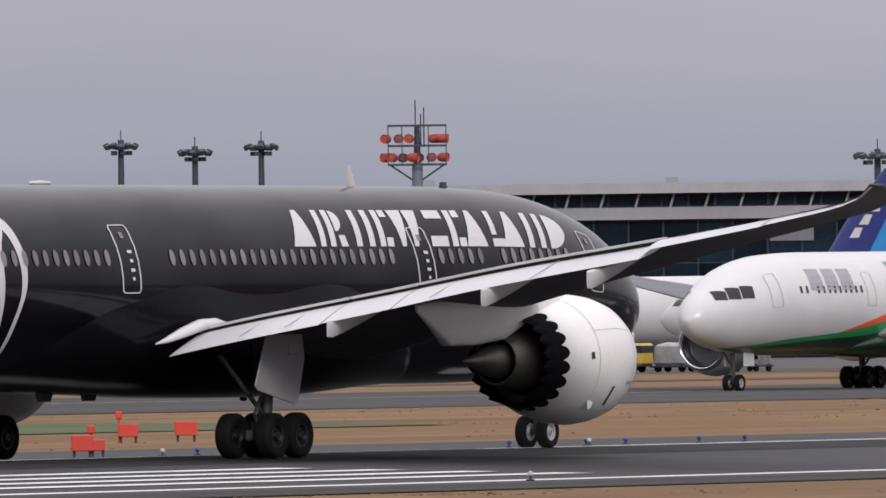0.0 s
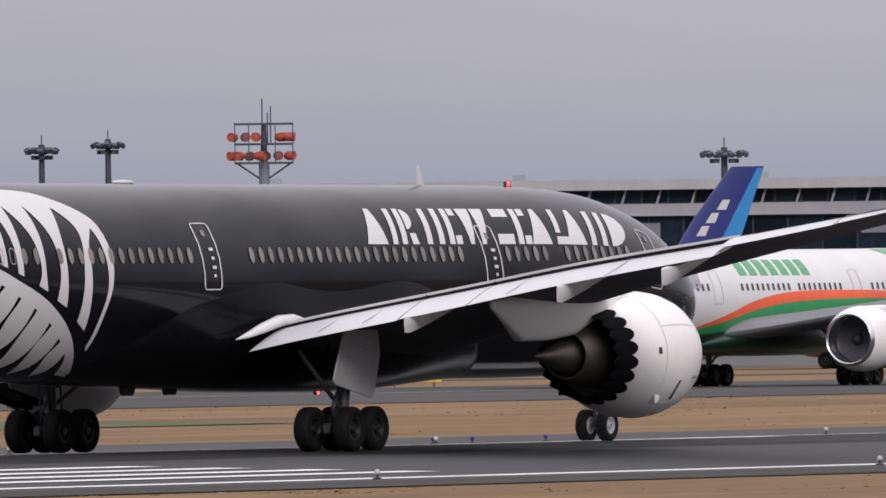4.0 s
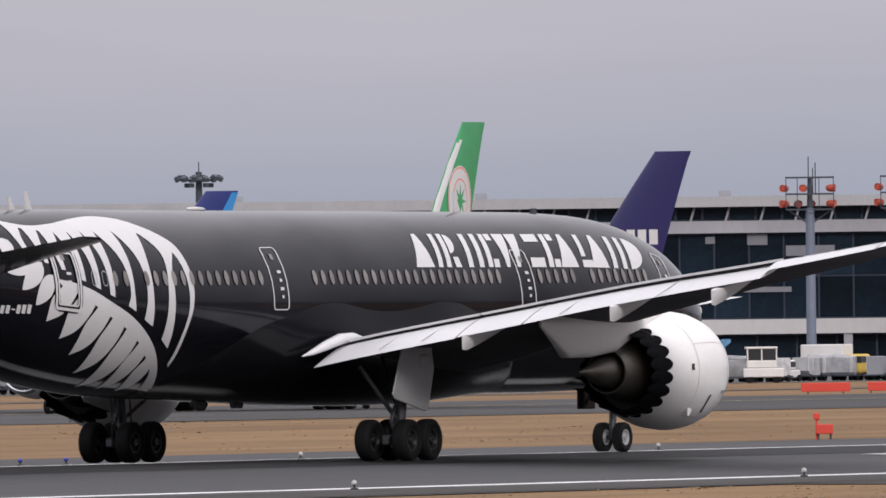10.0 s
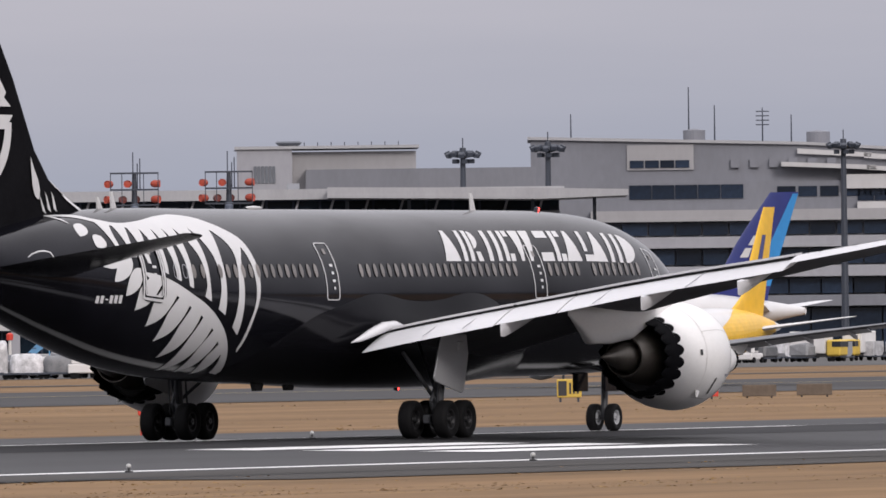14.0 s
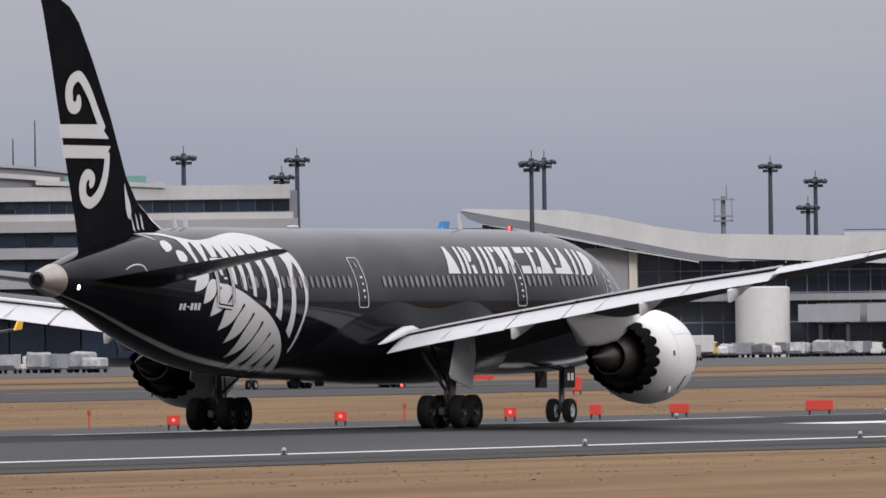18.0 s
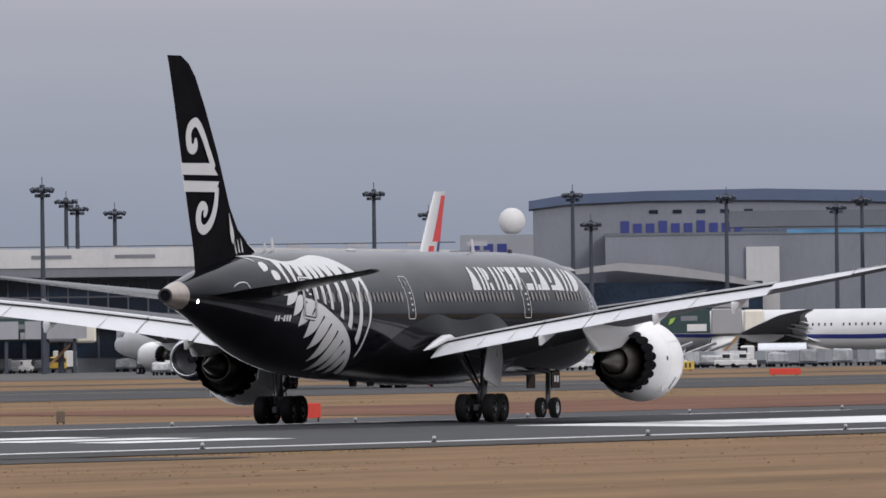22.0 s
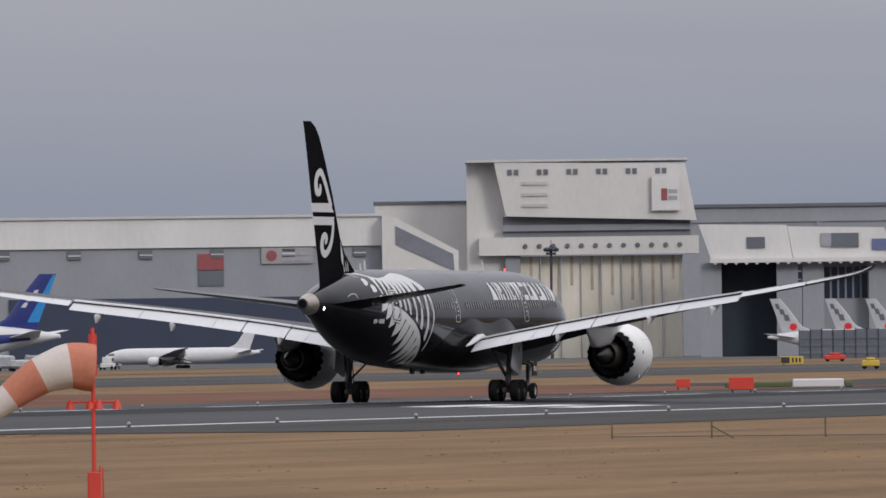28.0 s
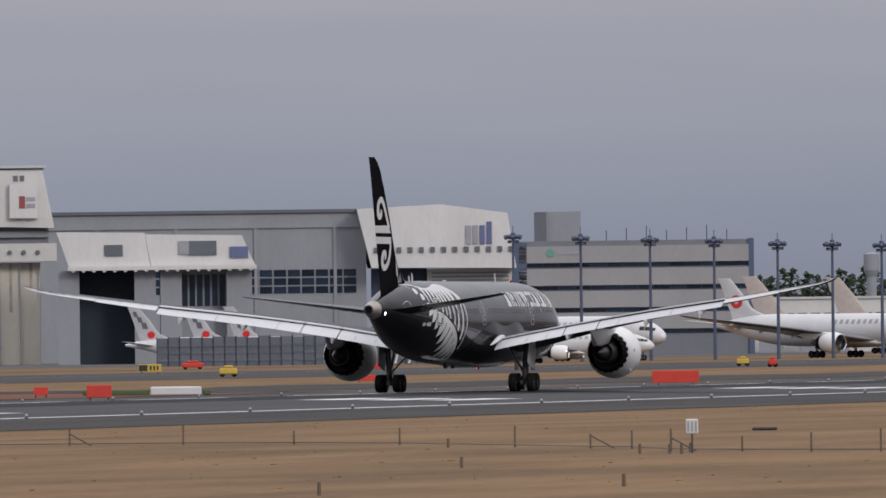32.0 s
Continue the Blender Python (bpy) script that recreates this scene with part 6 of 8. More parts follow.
for z0, z1, d, n in ((16.2, 18.1, -0.6, 24), (12.2, 14.5, -1.4, 24), (8.2, 10.5, -2.2, 20), (1.0, 6.4, -2.8, 18)):
    panes(o, GLAZE, 8.5, 95.5, z0, z1, d, n, 0.25)
part("tank", spin(bmesh.new(), [(29.0, 1.5), (30.6, 1.5), (30.8, 0.2)], "z", 20, (22.2, 10, 0), True), TERMGREY, o)
part("tank", spin(bmesh.new(), [(28.2, 1.6), (30.2, 1.6), (30.4, 0.2)], "z", 20, (39, 10, 0), True), TERMGREY, o)
for k in range(6):
    panel(o, "roof_fan", TERMGREY, 27 + 2.6 * k, 28.2 + 2.6 * k, 25.4, 26.6, 0.9, 1.5)
for u, z in ((21.5, 36.5), (25, 34.0), (31.5, 33.6), (35.4, 32.6), (5.5, 33), (61, 33.5), (58, 31)):
    part("aerial", rod(bmesh.new(), (u, 12, 26), (u, 12, z), 0.16, 0.08, 6), STEEL, o)
for j in range(4):
    part("aerial_arm", boxes((30.6, 32.4, 11.9, 12.1, 31.2 + 0.6 * j, 31.35 + 0.6 * j)), STEEL, o)
o = building("terminal_office", 65.23, 2280, "white rooftop office block beside the terminal")
panel(o, "wall", CONCRETEGREY, 0, 7.4, 18, 28.4, 0, 24)
panel(o, "white_wall", WAREGREY, 7.4, 24, 18, 28.0, 1.5, 24)
panel(o, "front_screen", TERMGREY, 9.2, 40, 17, 25.6, -2, 1.4)
panel(o, "lower_wall", TERMGREY, -2, 42, -0.5, 19, 1.8, 24)
panel(o, "roof", ROOFGREY, -0.3, 24.4, 28.4, 28.8, -0.4, 24.4)
panes(o, DARKCLAD, 2.2, 5.2, 23.8, 26.2, -0.08, 6, 0.12)
part("roof_vent", spin(bmesh.new(), [(28.8, 1.2), (29.3, 1.8), (29.5, 1.6)], "z", 20, (7, 8, 0), True), DARKCLAD, o)
for k in range(8):
    panel(o, "roof_rail", STEEL, 9 + 1.8 * k, 9.12 + 1.8 * k, 28.8, 29.3, 2, 2.1)

# terminal with the swept roof
o = building("terminal", 69.161, 2500, "glazed terminal with a swept pale wave roof")
part("roof", prism(bmesh.new(), [(0, 21.9), (0.3, 22.2), (11.5, 21.9), (15.2, 21.8), (21.4, 20.8), (28.1, 19.3), (36.3, 18.1), (64, 17.4), (64, 13.4), (38.8, 14.5), (33, 15.3), (20.6, 17.9), (9.8, 20.1)], -6, 40), ROOF, o, "swept pale metal roof")
part("fascia", prism(bmesh.new(), [(-0.3, 21.8), (0.9, 20.7), (2.8, 20.0), (12.3, 18.6), (23.9, 16.2), (34.6, 14.3), (40, 13.9), (38.8, 14.6), (33, 15.4), (20.6, 18.0), (9.8, 20.2)], -8, -6.05), TERMGREY, o, "grey tapering roof edge")
part("roof_edge_line", prism(bmesh.new(), [(4, 19.6), (12.3, 18.25), (23.9, 15.8), (34.6, 13.9), (34.6, 14.1), (23.9, 16.0), (12.3, 18.45), (4, 19.8)], -7.8, -7.0), CLADPALE, o)
part("wall", prism(bmesh.new(), [(3, -0.5), (3, 19.9), (12, 18.5), (24, 16.1), (35, 14.2), (64, 13.2), (64, -0.5)], 2, 38), mat("blue tinted curtain wall", (0.028, 0.042, 0.07), 0.2, var=0.35, scale=0.2), o, "blue tinted glass wall")
for k in range(20):
    u = 4 + 3.1 * k
    panel(o, "mullion", CLADGREY, u, u + 0.14, 0, max(13.0, 19.9 - 0.18 * (u - 3)), 1.8, 2)
for z in (5.0, 9.3, 12.6):
    panel(o, "transom", CLADGREY, 3, 64, z, z + 0.16, 1.75, 2)
panel(o, "side_block", WAREGREY, 18, 24.4, 8, 16.2, -4, 2)
panel(o, "side_block_edge", CREAM, 24.4, 25.6, 8, 16.2, -4.4, 2)
panes(o, GLAZE, 31, 64, 9.5, 14.2, 1.9, 14, 0.2, 2)
panel(o, "ledge", CONCRETEGREY, 26, 64, 8.2, 9.2, -3, 2)
part("stair_tower", spin(bmesh.new(), [(-0.5, 4.0), (10.1, 4.0), (10.3, 3.6)], "z", 28, (43.8, -8, 0), True), CLADWHITE, o, "white round tower", True)
panes(o, GLAZE, 4, 24, 2, 8, 1.9, 8, 0.3)
for k in range(3):
    b = panel(o, "jet_bridge", CONCRETEGREY, 49 + 10 * k, 58 + 10 * k, 5.0, 7.6, -9, -6)
    for u in (52, 56):
        part("bridge_leg", boxes((u + 10 * k, u + 0.5 + 10 * k, -8, -7, -0.5, 5.0)), STEEL, b)
o = building("terminal_annex", 68.74, 2440, "low grey terminal annex with a louvred roof screen")
panel(o, "wall", TERMGREY, -5, 22, -0.5, 15.2, 0, 30)
panel(o, "roof_slab", PALEWALL, -5.4, 25.2, 15.0, 16.2, -1.8, 30, "pale roof slab")
panel(o, "screen", CONCRETEGREY, -4.6, 21.2, 16.2, 18.7, 2, 20, "grey louvred roof screen")
for k in range(26):
    panel(o, "louvre", TERMGREY, -4.4 + k, -4.1 + k, 16.2, 18.8, 1.8, 2)
panel(o, "screen_rail", STEEL, -4.6, 21.2, 18.8, 19.0, 1.8, 2.0)
panel(o, "window_band", GLAZE, 2, 21, 11.8, 14.8, -0.15, 0)
panel(o, "pier", PALEWALL, -4.8, 2, 8.5, 15.0, -1.4, 0)
panel(o, "ledge", PALEWALL, -5, 22.6, 10.2, 11.6, -2, 0)
panes(o, GLAZE, 0.5, 20, 5.0, 10.0, -0.1, 8, 0.3)
o = building("terminal", 69.995, 2550, "long terminal wing with a pale curved roof")
part("roof", prism(bmesh.new(), [(20, 17.2), (20, 18.4), (60, 18.5), (98, 17.6), (115, 14.8), (116, 14.2), (98, 15.6), (20, 15.6)], -4, 40), ROOF, o, "pale curved metal roof")
panel(o, "eave", TERMGREY, 20, 112, 14.2, 15.6, -3.8, 38)
for k in range(7):
    panel(o, "roof_slot", TERMGREY, 22 + 12.5 * k, 28 + 12.5 * k, 17.0, 17.5, -4.15, -4.0)
panel(o, "roof_rail", STEEL, 20, 98, 18.7, 18.85, -2, -1.9)
panel(o, "wall", DARKCLAD, 22, 112, -0.5, 14.2, 1, 38)
panes(o, GLAZE, 22, 112, 8.6, 13.9, 0.9, 30, 0.25, 2)
panes(o, GLAZE, 22, 112, 2.0, 6.6, 0.9, 24, 0.3)
panel(o, "ledge", CLADGREY, 22, 112, 7.0, 8.2, -2, 1)
for k in range(9):
    panel(o, "roof_vent", CONCRETEGREY, 28 + 9 * k, 31 + 9 * k, 18.2, 18.9, 4, 8)
for k in range(5):
    b = panel(o, "jet_bridge", CONCRETEGREY, 30 + 17 * k, 42 + 17 * k, 4.8, 7.4, -9, -6)
    for u in (33, 39):
        part("bridge_leg", boxes((u + 17 * k, u + 0.5 + 17 * k, -8, -7, -0.5, 4.8)), STEEL, b)
o = building("radar_platform", 70.04, 2545, "grey radar mast with small platforms above the roof")
part("shaft", rod(bmesh.new(), (0, 1.5, -0.5), (0, 1.5, 24.0), 0.5, 0.35, 10), TERMGREY, o)
for z, w in ((20.2, 1.5), (20.9, 1.5), (23.4, 1.7)):
    panel(o, "deck", TERMGREY, -w, w, z, z + 0.22, 0, 3)
for u in (-1.4, 1.2):
    panel(o, "post", TERMGREY, u, u + 0.16, 20.2, 23.6, 0, 0.2)
part("aerial", rod(bmesh.new(), (0.5, 1.5, 23.4), (0.5, 1.5, 25.6), 0.1, n=6), TERMGREY, o)

# boarding bridges before the terminal wing
SIGNGREEN = mat("dark green sign board", (0.012, 0.035, 0.035), 0.5, var=0.1)
LEAFGREEN = mat("bright yellow-green sign mark", (0.25, 0.4, 0.05), 0.5)


def boarding_bridge(az, dist):
    o = empty("boarding_bridge", place(az, dist), "pale grey boarding bridge with a dark green sign", "boarding bridge", "boarding bridges")
    part("tunnel", boxes((-13.6, -1.2, -1.6, 1.6, 4.8, 7.8, 0.15)), WAREGREY, o, "pale grey tunnel")
    part("tunnel", boxes((6.6, 11.0, -1.9, 1.9, 4.5, 8.2, 0.15)), WAREGREY, o, "pale grey tunnel")
    part("cab", boxes((11.2, 14.2, -2.2, 2.2, 4.4, 8.0, 0.3)), CREAM, o, "cream docking cab")
    part("upper_tunnel", boxes((3.4, 12.0, 3.0, 5.4, 8.3, 9.9, 0.1)), WAREGREY, o)
    for u in (-10.5, -5.6, 7.4):
        part("rib", boxes((u, u + 0.25, -1.7, 1.7, 4.7, 7.9)), TERMGREY, o)
    b = part("sign_board", boxes((-0.8, 6.4, -1.75, 1.5, 4.7, 8.1, 0.05)), SIGNGREEN, o, "dark green sign board")
    part("sign_mark", prism(bmesh.new(), [(0.4, 5.9), (1.0, 6.2), (1.9, 7.6), (1.5, 7.0), (0.7, 6.8)], -1.82, -1.76), LEAFGREEN, b)
    part("sign_bar", boxes((2.2, 4.6, -1.82, -1.76, 6.5, 7.2)), TERMGREY, b)
    part("sign_label", boxes((3.1, 5.9, -1.82, -1.76, 5.0, 6.0)), CLADWHITE, b)
    for u, w in ((-11.5, 0.7), (8.6, 0.9)):
        part("leg", boxes((u, u + w, -0.5, 0.5, -0.1, 4.8)), STEEL, o)
    part("stair", prism(bmesh.new(), [(6.0, 0.2), (10.4, 4.4), (10.4, 3.9), (6.6, 0.2)], -2.6, -1.9), BRONZE, o, "rust-brown side stair")
    return o


boarding_bridge(70.66, 2500)
boarding_bridge(72.9, 2450)

# white domed radar on its block
o = building("radar_block", 72.213, 3400, "pale block with blue sign bars under a white dome")
panel(o, "wall", CLADGREY, 0, 18, -0.5, 25.2, 0, 20)
part("dome", spin(bmesh.new(), [(27.9 + 2.7 * math.sin(a), 2.7 * math.cos(a)) for a in [-1.2 + 0.2 * k for k in range(14)]], "z", 28, (10.4, 6, 0)), CLADWHITE, o, "white radar dome", True)
for k in range(3):
    panel(o, "sign_bar", NAVY, 2 + 2.7 * k, 3.9 + 2.7 * k, 20.8, 23.4, -0.2, 0)

# broad cargo hangar with a curved dark roof edge
o = building("hangar", 72.459, 3300, "broad grey cargo hangar with a dark curved roof edge")
part("wall", prism(bmesh.new(), [(0, -0.5), (0, 29.4), (7, 30.6), (40, 31.2), (70, 30.4), (92, 28.8), (92, -0.5)], 0, 60), HANGARGREY, o)
part("roof_edge", prism(bmesh.new(), [(-0.8, 29.4), (-0.8, 31.0), (7, 32.2), (22, 32.7), (45, 32.9), (70, 32.2), (70, 30.0), (45, 30.7), (22, 30.8), (7, 30.3)], -1, 61), BLUECLAD, o, "dark blue curved roof edge")
part("roof_tube", prism(bmesh.new(), [(70.1, 31.9), (92.3, 30.7), (92.9, 30.2), (92.3, 29.0), (70.1, 30.2)], -2, 60), CLADGREY, o, "pale tubular roof end")
for k in range(10):
    panel(o, "title_bar", NAVY, 17 + 2.45 * k, 18.6 + 2.45 * k, 24.6, 26.4 if k % 3 else 26.9, -0.3, 0)
for k in range(5):
    panel(o, "small_window", GLAZE, 22.5 + 4.6 * k, 24.2 + 4.6 * k, 28.3, 29.0, -0.2, 0)
panel(o, "front_block", HANGARGREY, 13.9, 70.6, -0.5, 24.0, -14, -1)
panel(o, "front_cap", DARKCLAD, 13.7, 70.8, 24.0, 24.5, -14.2, -1)
panel(o, "pillar", PALEWALL, 41, 47.4, 2, 21.6, -15, -14)
panel(o, "pillar", HANGARGREY, 70.6, 75, -0.5, 22.6, -13, -1)
part("low_roof", prism(bmesh.new(), [(8, 17.6), (16.6, 18.8), (26.6, 18.0), (36.2, 16.4), (45, 14.2), (45, 13.6), (34.5, 15.2), (16, 17.3), (8, 16.6)], -26, -16), WAREGREY, o, "pale curved canopy roof")
panel(o, "canopy_glass", GLAZE, 8, 44, 4.0, 15.0, -24, -23.8)
panes(o, GLAZE, 9, 44, 5, 12, -16, 14, 0.4)
panel(o, "upper_gallery", DARKCLAD, 38, 92, 25.5, 28.6, -0.4, 0)
panes(o, BLUECLAD, 40, 92, 22.5, 25.2, -0.4, 20, 0.3)

# blue lean-to roof, steel frames and the rounded glass screen
o = building("workshop", 73.681, 3100, "workshop with a faded blue lean-to roof and frames")
part("lean_roof", prism(bmesh.new(), [(-0.3, 23.0), (17.3, 16.6), (16.6, 15.9), (11.6, 14.1), (-0.3, 14.0)], 0, 20), BLUEROOF, o, "faded blue sheet roof")
panel(o, "wall", WAREGREY, -0.3, 12, 8, 13.9, 0.6, 19)
panel(o, "wall", CREAM, 8, 30.5, -0.5, 9.6, -6, -0.2)
panel(o, "upper_wall", CREAM, 14, 30.5, 10.0, 13.2, -5, -0.2, "cream upper wall")
panel(o, "wall_cap", BLUEROOF, 7.8, 30.8, 9.6, 10.0, -6.2, 0)
panel(o, "back_wall", HANGARGREY, 11, 26, 8, 14.6, 2, 19)
panes(o, GLAZE, 9, 22, 3, 8, -6.1, 6, 0.5)
panel(o, "ridge_strip", BLUEROOF, -20, -2, 23.0, 23.7, 1, 2)
for k in range(9):
    part("frame_post", boxes((-2 + 3.1 * k, -1.75 + 3.1 * k, -2, -1.6, 16.0, 27.0 - 0.2 * k)), BLUECLAD, o)
for z in (20.5, 23.0, 25.5):
    part("frame_rail", boxes((-2, 25, -2, -1.7, z, z + 0.25)), BLUECLAD, o)
for k in range(6):
    part("frame_brace", rod(bmesh.new(), (0 + 4.0 * k, -2.2, 20.5 - k), (3 + 4.0 * k, -2.2, 25.5 - 0.6 * k), 0.22, n=6), BLUEROOF, o)
screen = building("glass_screen", 74.1, 3080, "tall rounded glass screen with a grid, colours paled for haze")
out = [(0, 9), (0, 26)] + [(4.0 - 4.0 * math.cos(a), 26 + 3.2 * math.sin(a)) for a in [0.2 * k for k in range(1, 14)]] + [(8.4, 22), (10.5, 15), (12.5, 10), (12.5, 9)]
# glass and grid colours are lightened to stand in for haze
part("skin", prism(bmesh.new(), out, 0, 6), mat("haze-paled screen glass", (0.25, 0.265, 0.3), 0.3, var=0.3, scale=0.3), screen)
for z in (12, 15, 18, 21, 24, 26.5):
    part("rail", boxes((0, 8.2 if z > 18 else 10.5, -0.2, 0, z, z + 0.2)), TERMGREY, screen)
for u in (1.2, 3.0, 4.8, 6.6):
    part("mullion", boxes((u, u + 0.2, -0.2, 0, 9, 28.0)), TERMGREY, screen)

# long white maintenance hall
o = building("hangar", 74.236, 3200, "long white maintenance hall with dark bay doors")
panel(o, "wall", CLADGREY, -3, 103, -0.5, 22.0, 0.6, 60)
panel(o, "upper_wall", CLADWHITE, -3.4, 103.2, 21.8, 27.3, 0, 60, "white upper wall")
panel(o, "roof", ROOF, -3.8, 103.5, 27.3, 27.8, -0.5, 60)
panel(o, "bay_door", BAYBLUE, 33, 101, -0.5, 12.4, 0.2, 0.6, "dark blue bay doors")
panel(o, "bay_door", BAYBLUE, 6, 26, -0.5, 11.8, 0.2, 0.6, "dark blue bay doors")
for u in (6.8, 68.6):
    panel(o, "red_shutter", FADEDRED, u, u + 4.8, 17.6, 20.6, 0.2, 0.6, "dark red shutter")
    panel(o, "shutter_foot", DARKCLAD, u, u + 4.8, 14.6, 17.4, 0.3, 0.6)
for k in range(8):
    v = panel(o, "wall_vent", DARKCLAD, 4 + 13.4 * k, 6.4 + 13.4 * k, 19.8, 21.4, 0.1, 0.6)
    part("louvre", boxes((4 + 13.4 * k, 6.4 + 13.4 * k, -0.05, 0.1, 20.4, 20.6)), CLADPALE, v)
sg = panel(o, "sign_panel", WAREGREY, 80.5, 90.2, 18.6, 21.6, 0.1, 0.6)
part("disc", spin(bmesh.new(), [(0.05, 1.0), (-0.02, 1.0), (-0.02, 0.01)], "y", 20, (82.4, 0, 20.1)), FADEDRED, sg)
for k in range(2):
    panel(sg, "sign_bar", MIDGREY, 84.3, 89.6, 19.0 + 1.1 * k, 19.7 + 1.1 * k, 0.0, 0.1)
part("end_wing", prism(bmesh.new(), [(103.1, -0.5), (103.1, 27.3), (105.5, 27.0), (117.4, 20.6), (117.4, -0.5)], -4, 40), CLADPALE, o, "pale end block with a sloping top")
part("sloping_window", prism(bmesh.new(), [(105.6, 21.9), (105.6, 25.4), (116.4, 20.0), (116.6, 16.8)], -4.2, -4.0), mat("grey sloped glazing", (0.16, 0.17, 0.2), 0.3, var=0.2, scale=0.2), o)

STREAK = mat("faint rust streak", (0.4, 0.35, 0.28), 0.75, var=0.3, scale=0.3)
FAINT = mat("washed-out grey lettering", (0.4, 0.395, 0.39), 0.65)

# tall cream hangar with its overhanging upper slab
o = building("hangar", 76.362, 3400, "tall cream hangar with an overhanging upper slab")
panel(o, "side_wall", CLADPALE, 0.4, 8, -0.5, 39.2, 0, 60)
panel(o, "rear_hall", CLADPALE, -18, 1, -0.5, 31.2, 18, 60, "pale rear hall")
panel(o, "rear_roof", DARKCLAD, -18.3, 1, 31.2, 31.8, 17.6, 60)
part("upper_slab", prism(bmesh.new(), [(8.2, 28.4), (5.9, 39.2), (44.0, 38.5), (46.2, 27.2)], -5, 20), CLADPALE, o, "pale slanted upper slab")
panel(o, "slab_top", ROOF, 0.2, 44.6, 39.2, 39.7, -5.2, 40)
# darker grey here carries the recess's shade under the slab
panel(o, "recess_band", TERMGREY, 7.6, 45, 24.2, 28.3, -2.2, 30)
panel(o, "recess_beam", CLADGREY, 7.6, 45, 25.4, 26.6, -3.0, -2.2)
panel(o, "eave", CLADPALE, 2.8, 46.6, 20.6, 24.2, -3.4, 20, "deep pale eave")
for k in range(12):
    part("eave_lamp", spin(bmesh.new(), [(-3.42, 0.5), (-3.8, 0.42), (-3.82, 0.01)], "y", 12, (12 + 2.8 * k, 0, 22.4)), DARKCLAD, o)
for k in range(6):
    for j in range(2):
        panel(o, "slab_slot", DARKCLAD, 8.6 + 5.9 * k + 1.3 * j, 9.5 + 5.9 * k + 1.3 * j, 36.6, 37.7, -5.2, -4.9)
panel(o, "jamb", CLADGREY, 8, 11, -0.5, 20.6, -2, 20)
for k in range(8):
    d = panel(o, "door_leaf", CREAM, 11 + 4.05 * k, 14.9 + 4.05 * k, 0, 20.4, 0.2 + 0.5 * (k % 2), 1.4 + 0.5 * (k % 2), "tall cream sliding door")
    panel(d, "door_rib", MIDGREY, 14.84 + 4.05 * k, 14.98 + 4.05 * k, 0, 20.4, -0.2, 0.2)
    panel(d, "rust_streak", STREAK, 12.8 + 4.05 * k, 13.4 + 4.05 * k, 10.5 + (k * 5) % 6, 20.3, 0.16 + 0.5 * (k % 2), 0.2 + 0.5 * (k % 2))
sg = panel(o, "sign_panel", CLADWHITE, 37.3, 42.8, 29.2, 36.0, -6.2, -5.2)
panel(sg, "sign_mark", FADEDRED, 39.2, 40.4, 31.2, 33.6, -6.3, -6.2)
for k in range(2):
    panel(sg, "sign_bar", MIDGREY, 40.6, 42.4, 31.3 + 1.3 * k, 32.1 + 1.3 * k, -6.3, -6.2)
for k in range(3):
    panel(o, "faint_bar", FAINT, 11.5, 16.5, 30.2 + 2.2 * k, 30.8 + 2.2 * k, -5.3, -4.8)

# white slab hangar with an open bay
o = building("hangar", 77.144, 3350, "white hangar with sloping fascia and an open bay")
part("fascia", prism(bmesh.new(), [(2.6, 19.2), (0.2, 26.0), (17.5, 25.7), (18.6, 19.2)], -6, 30), CLADWHITE, o, "white sloping fascia")
part("fascia", prism(bmesh.new(), [(18.7, 19.2), (17.6, 25.4), (36.6, 25.0), (39.2, 19.0)], -5, 30), CLADWHITE, o, "white sloping fascia")
panel(o, "eave", CLADPALE, 2.4, 39.4, 18.4, 19.2, -7, 30)
for k in range(18):
    part("eave_lobe", spin(bmesh.new(), [(-6.9, 0.35), (-6.7, 0.42)], "y", 12, (3.4 + 2.05 * k, 0, 18.4), True), CLADPALE, o)
# dark panel painted as the shade inside the open bay
panel(o, "open_bay", mat("deep bay shadow", (0.024, 0.033, 0.05), 0.8), 4.6, 15.4, -0.5, 18.4, 6, 6.5)
for u in (0.4, 15.4, 20.5, 33.5):
    panel(o, "pier", CLADGREY, u, u + (4.2 if u < 30 else 5), -0.5, 18.4, -4, 20)
panel(o, "wall", CLADGREY, 24.5, 34, -0.5, 18.4, 0, 20)
panes(o, GLAZE, 24.6, 33.4, 11, 17.6, -0.1, 6, 0.4)
panel(o, "sign_panel", DARKCLAD, 9.6, 13.2, 21.2, 23.4, -6.3, -5.4)
panel(o, "sign_panel", DARKCLAD, 26.0, 31.6, 21.2, 24.0, -5.4, -4.6)
panel(o, "sign_mark", MIDGREY, 24.2, 26.2, 21.4, 24.0, -5.42, -4.6)
panel(o, "sign_panel", FADEDNAVY, 34.2, 37.8, 20.6, 22.8, -5.4, -4.6)

# grey hangar with the white end slab
o = building("hangar", 77.121, 3650, "long grey hangar with a white sloping end slab")
panel(o, "wall", CLADGREY, -2, 68, -0.5, 28.6, 2, 60)
panel(o, "upper_wall", CLADGREY, -2, 67, 28.4, 31.6, 1.6, 60)
panel(o, "roof", DARKCLAD, -2.4, 67, 31.6, 32.3, 1.0, 60)
for k in range(4):
    panel(o, "down_pipe", CLADGREY, 10 + 17 * k, 10.7 + 17 * k, 0, 28.4, 1.6, 2)
panes(o, GLAZE, 12, 66, 14.2, 19.6, 1.9, 18, 0.35, 3)
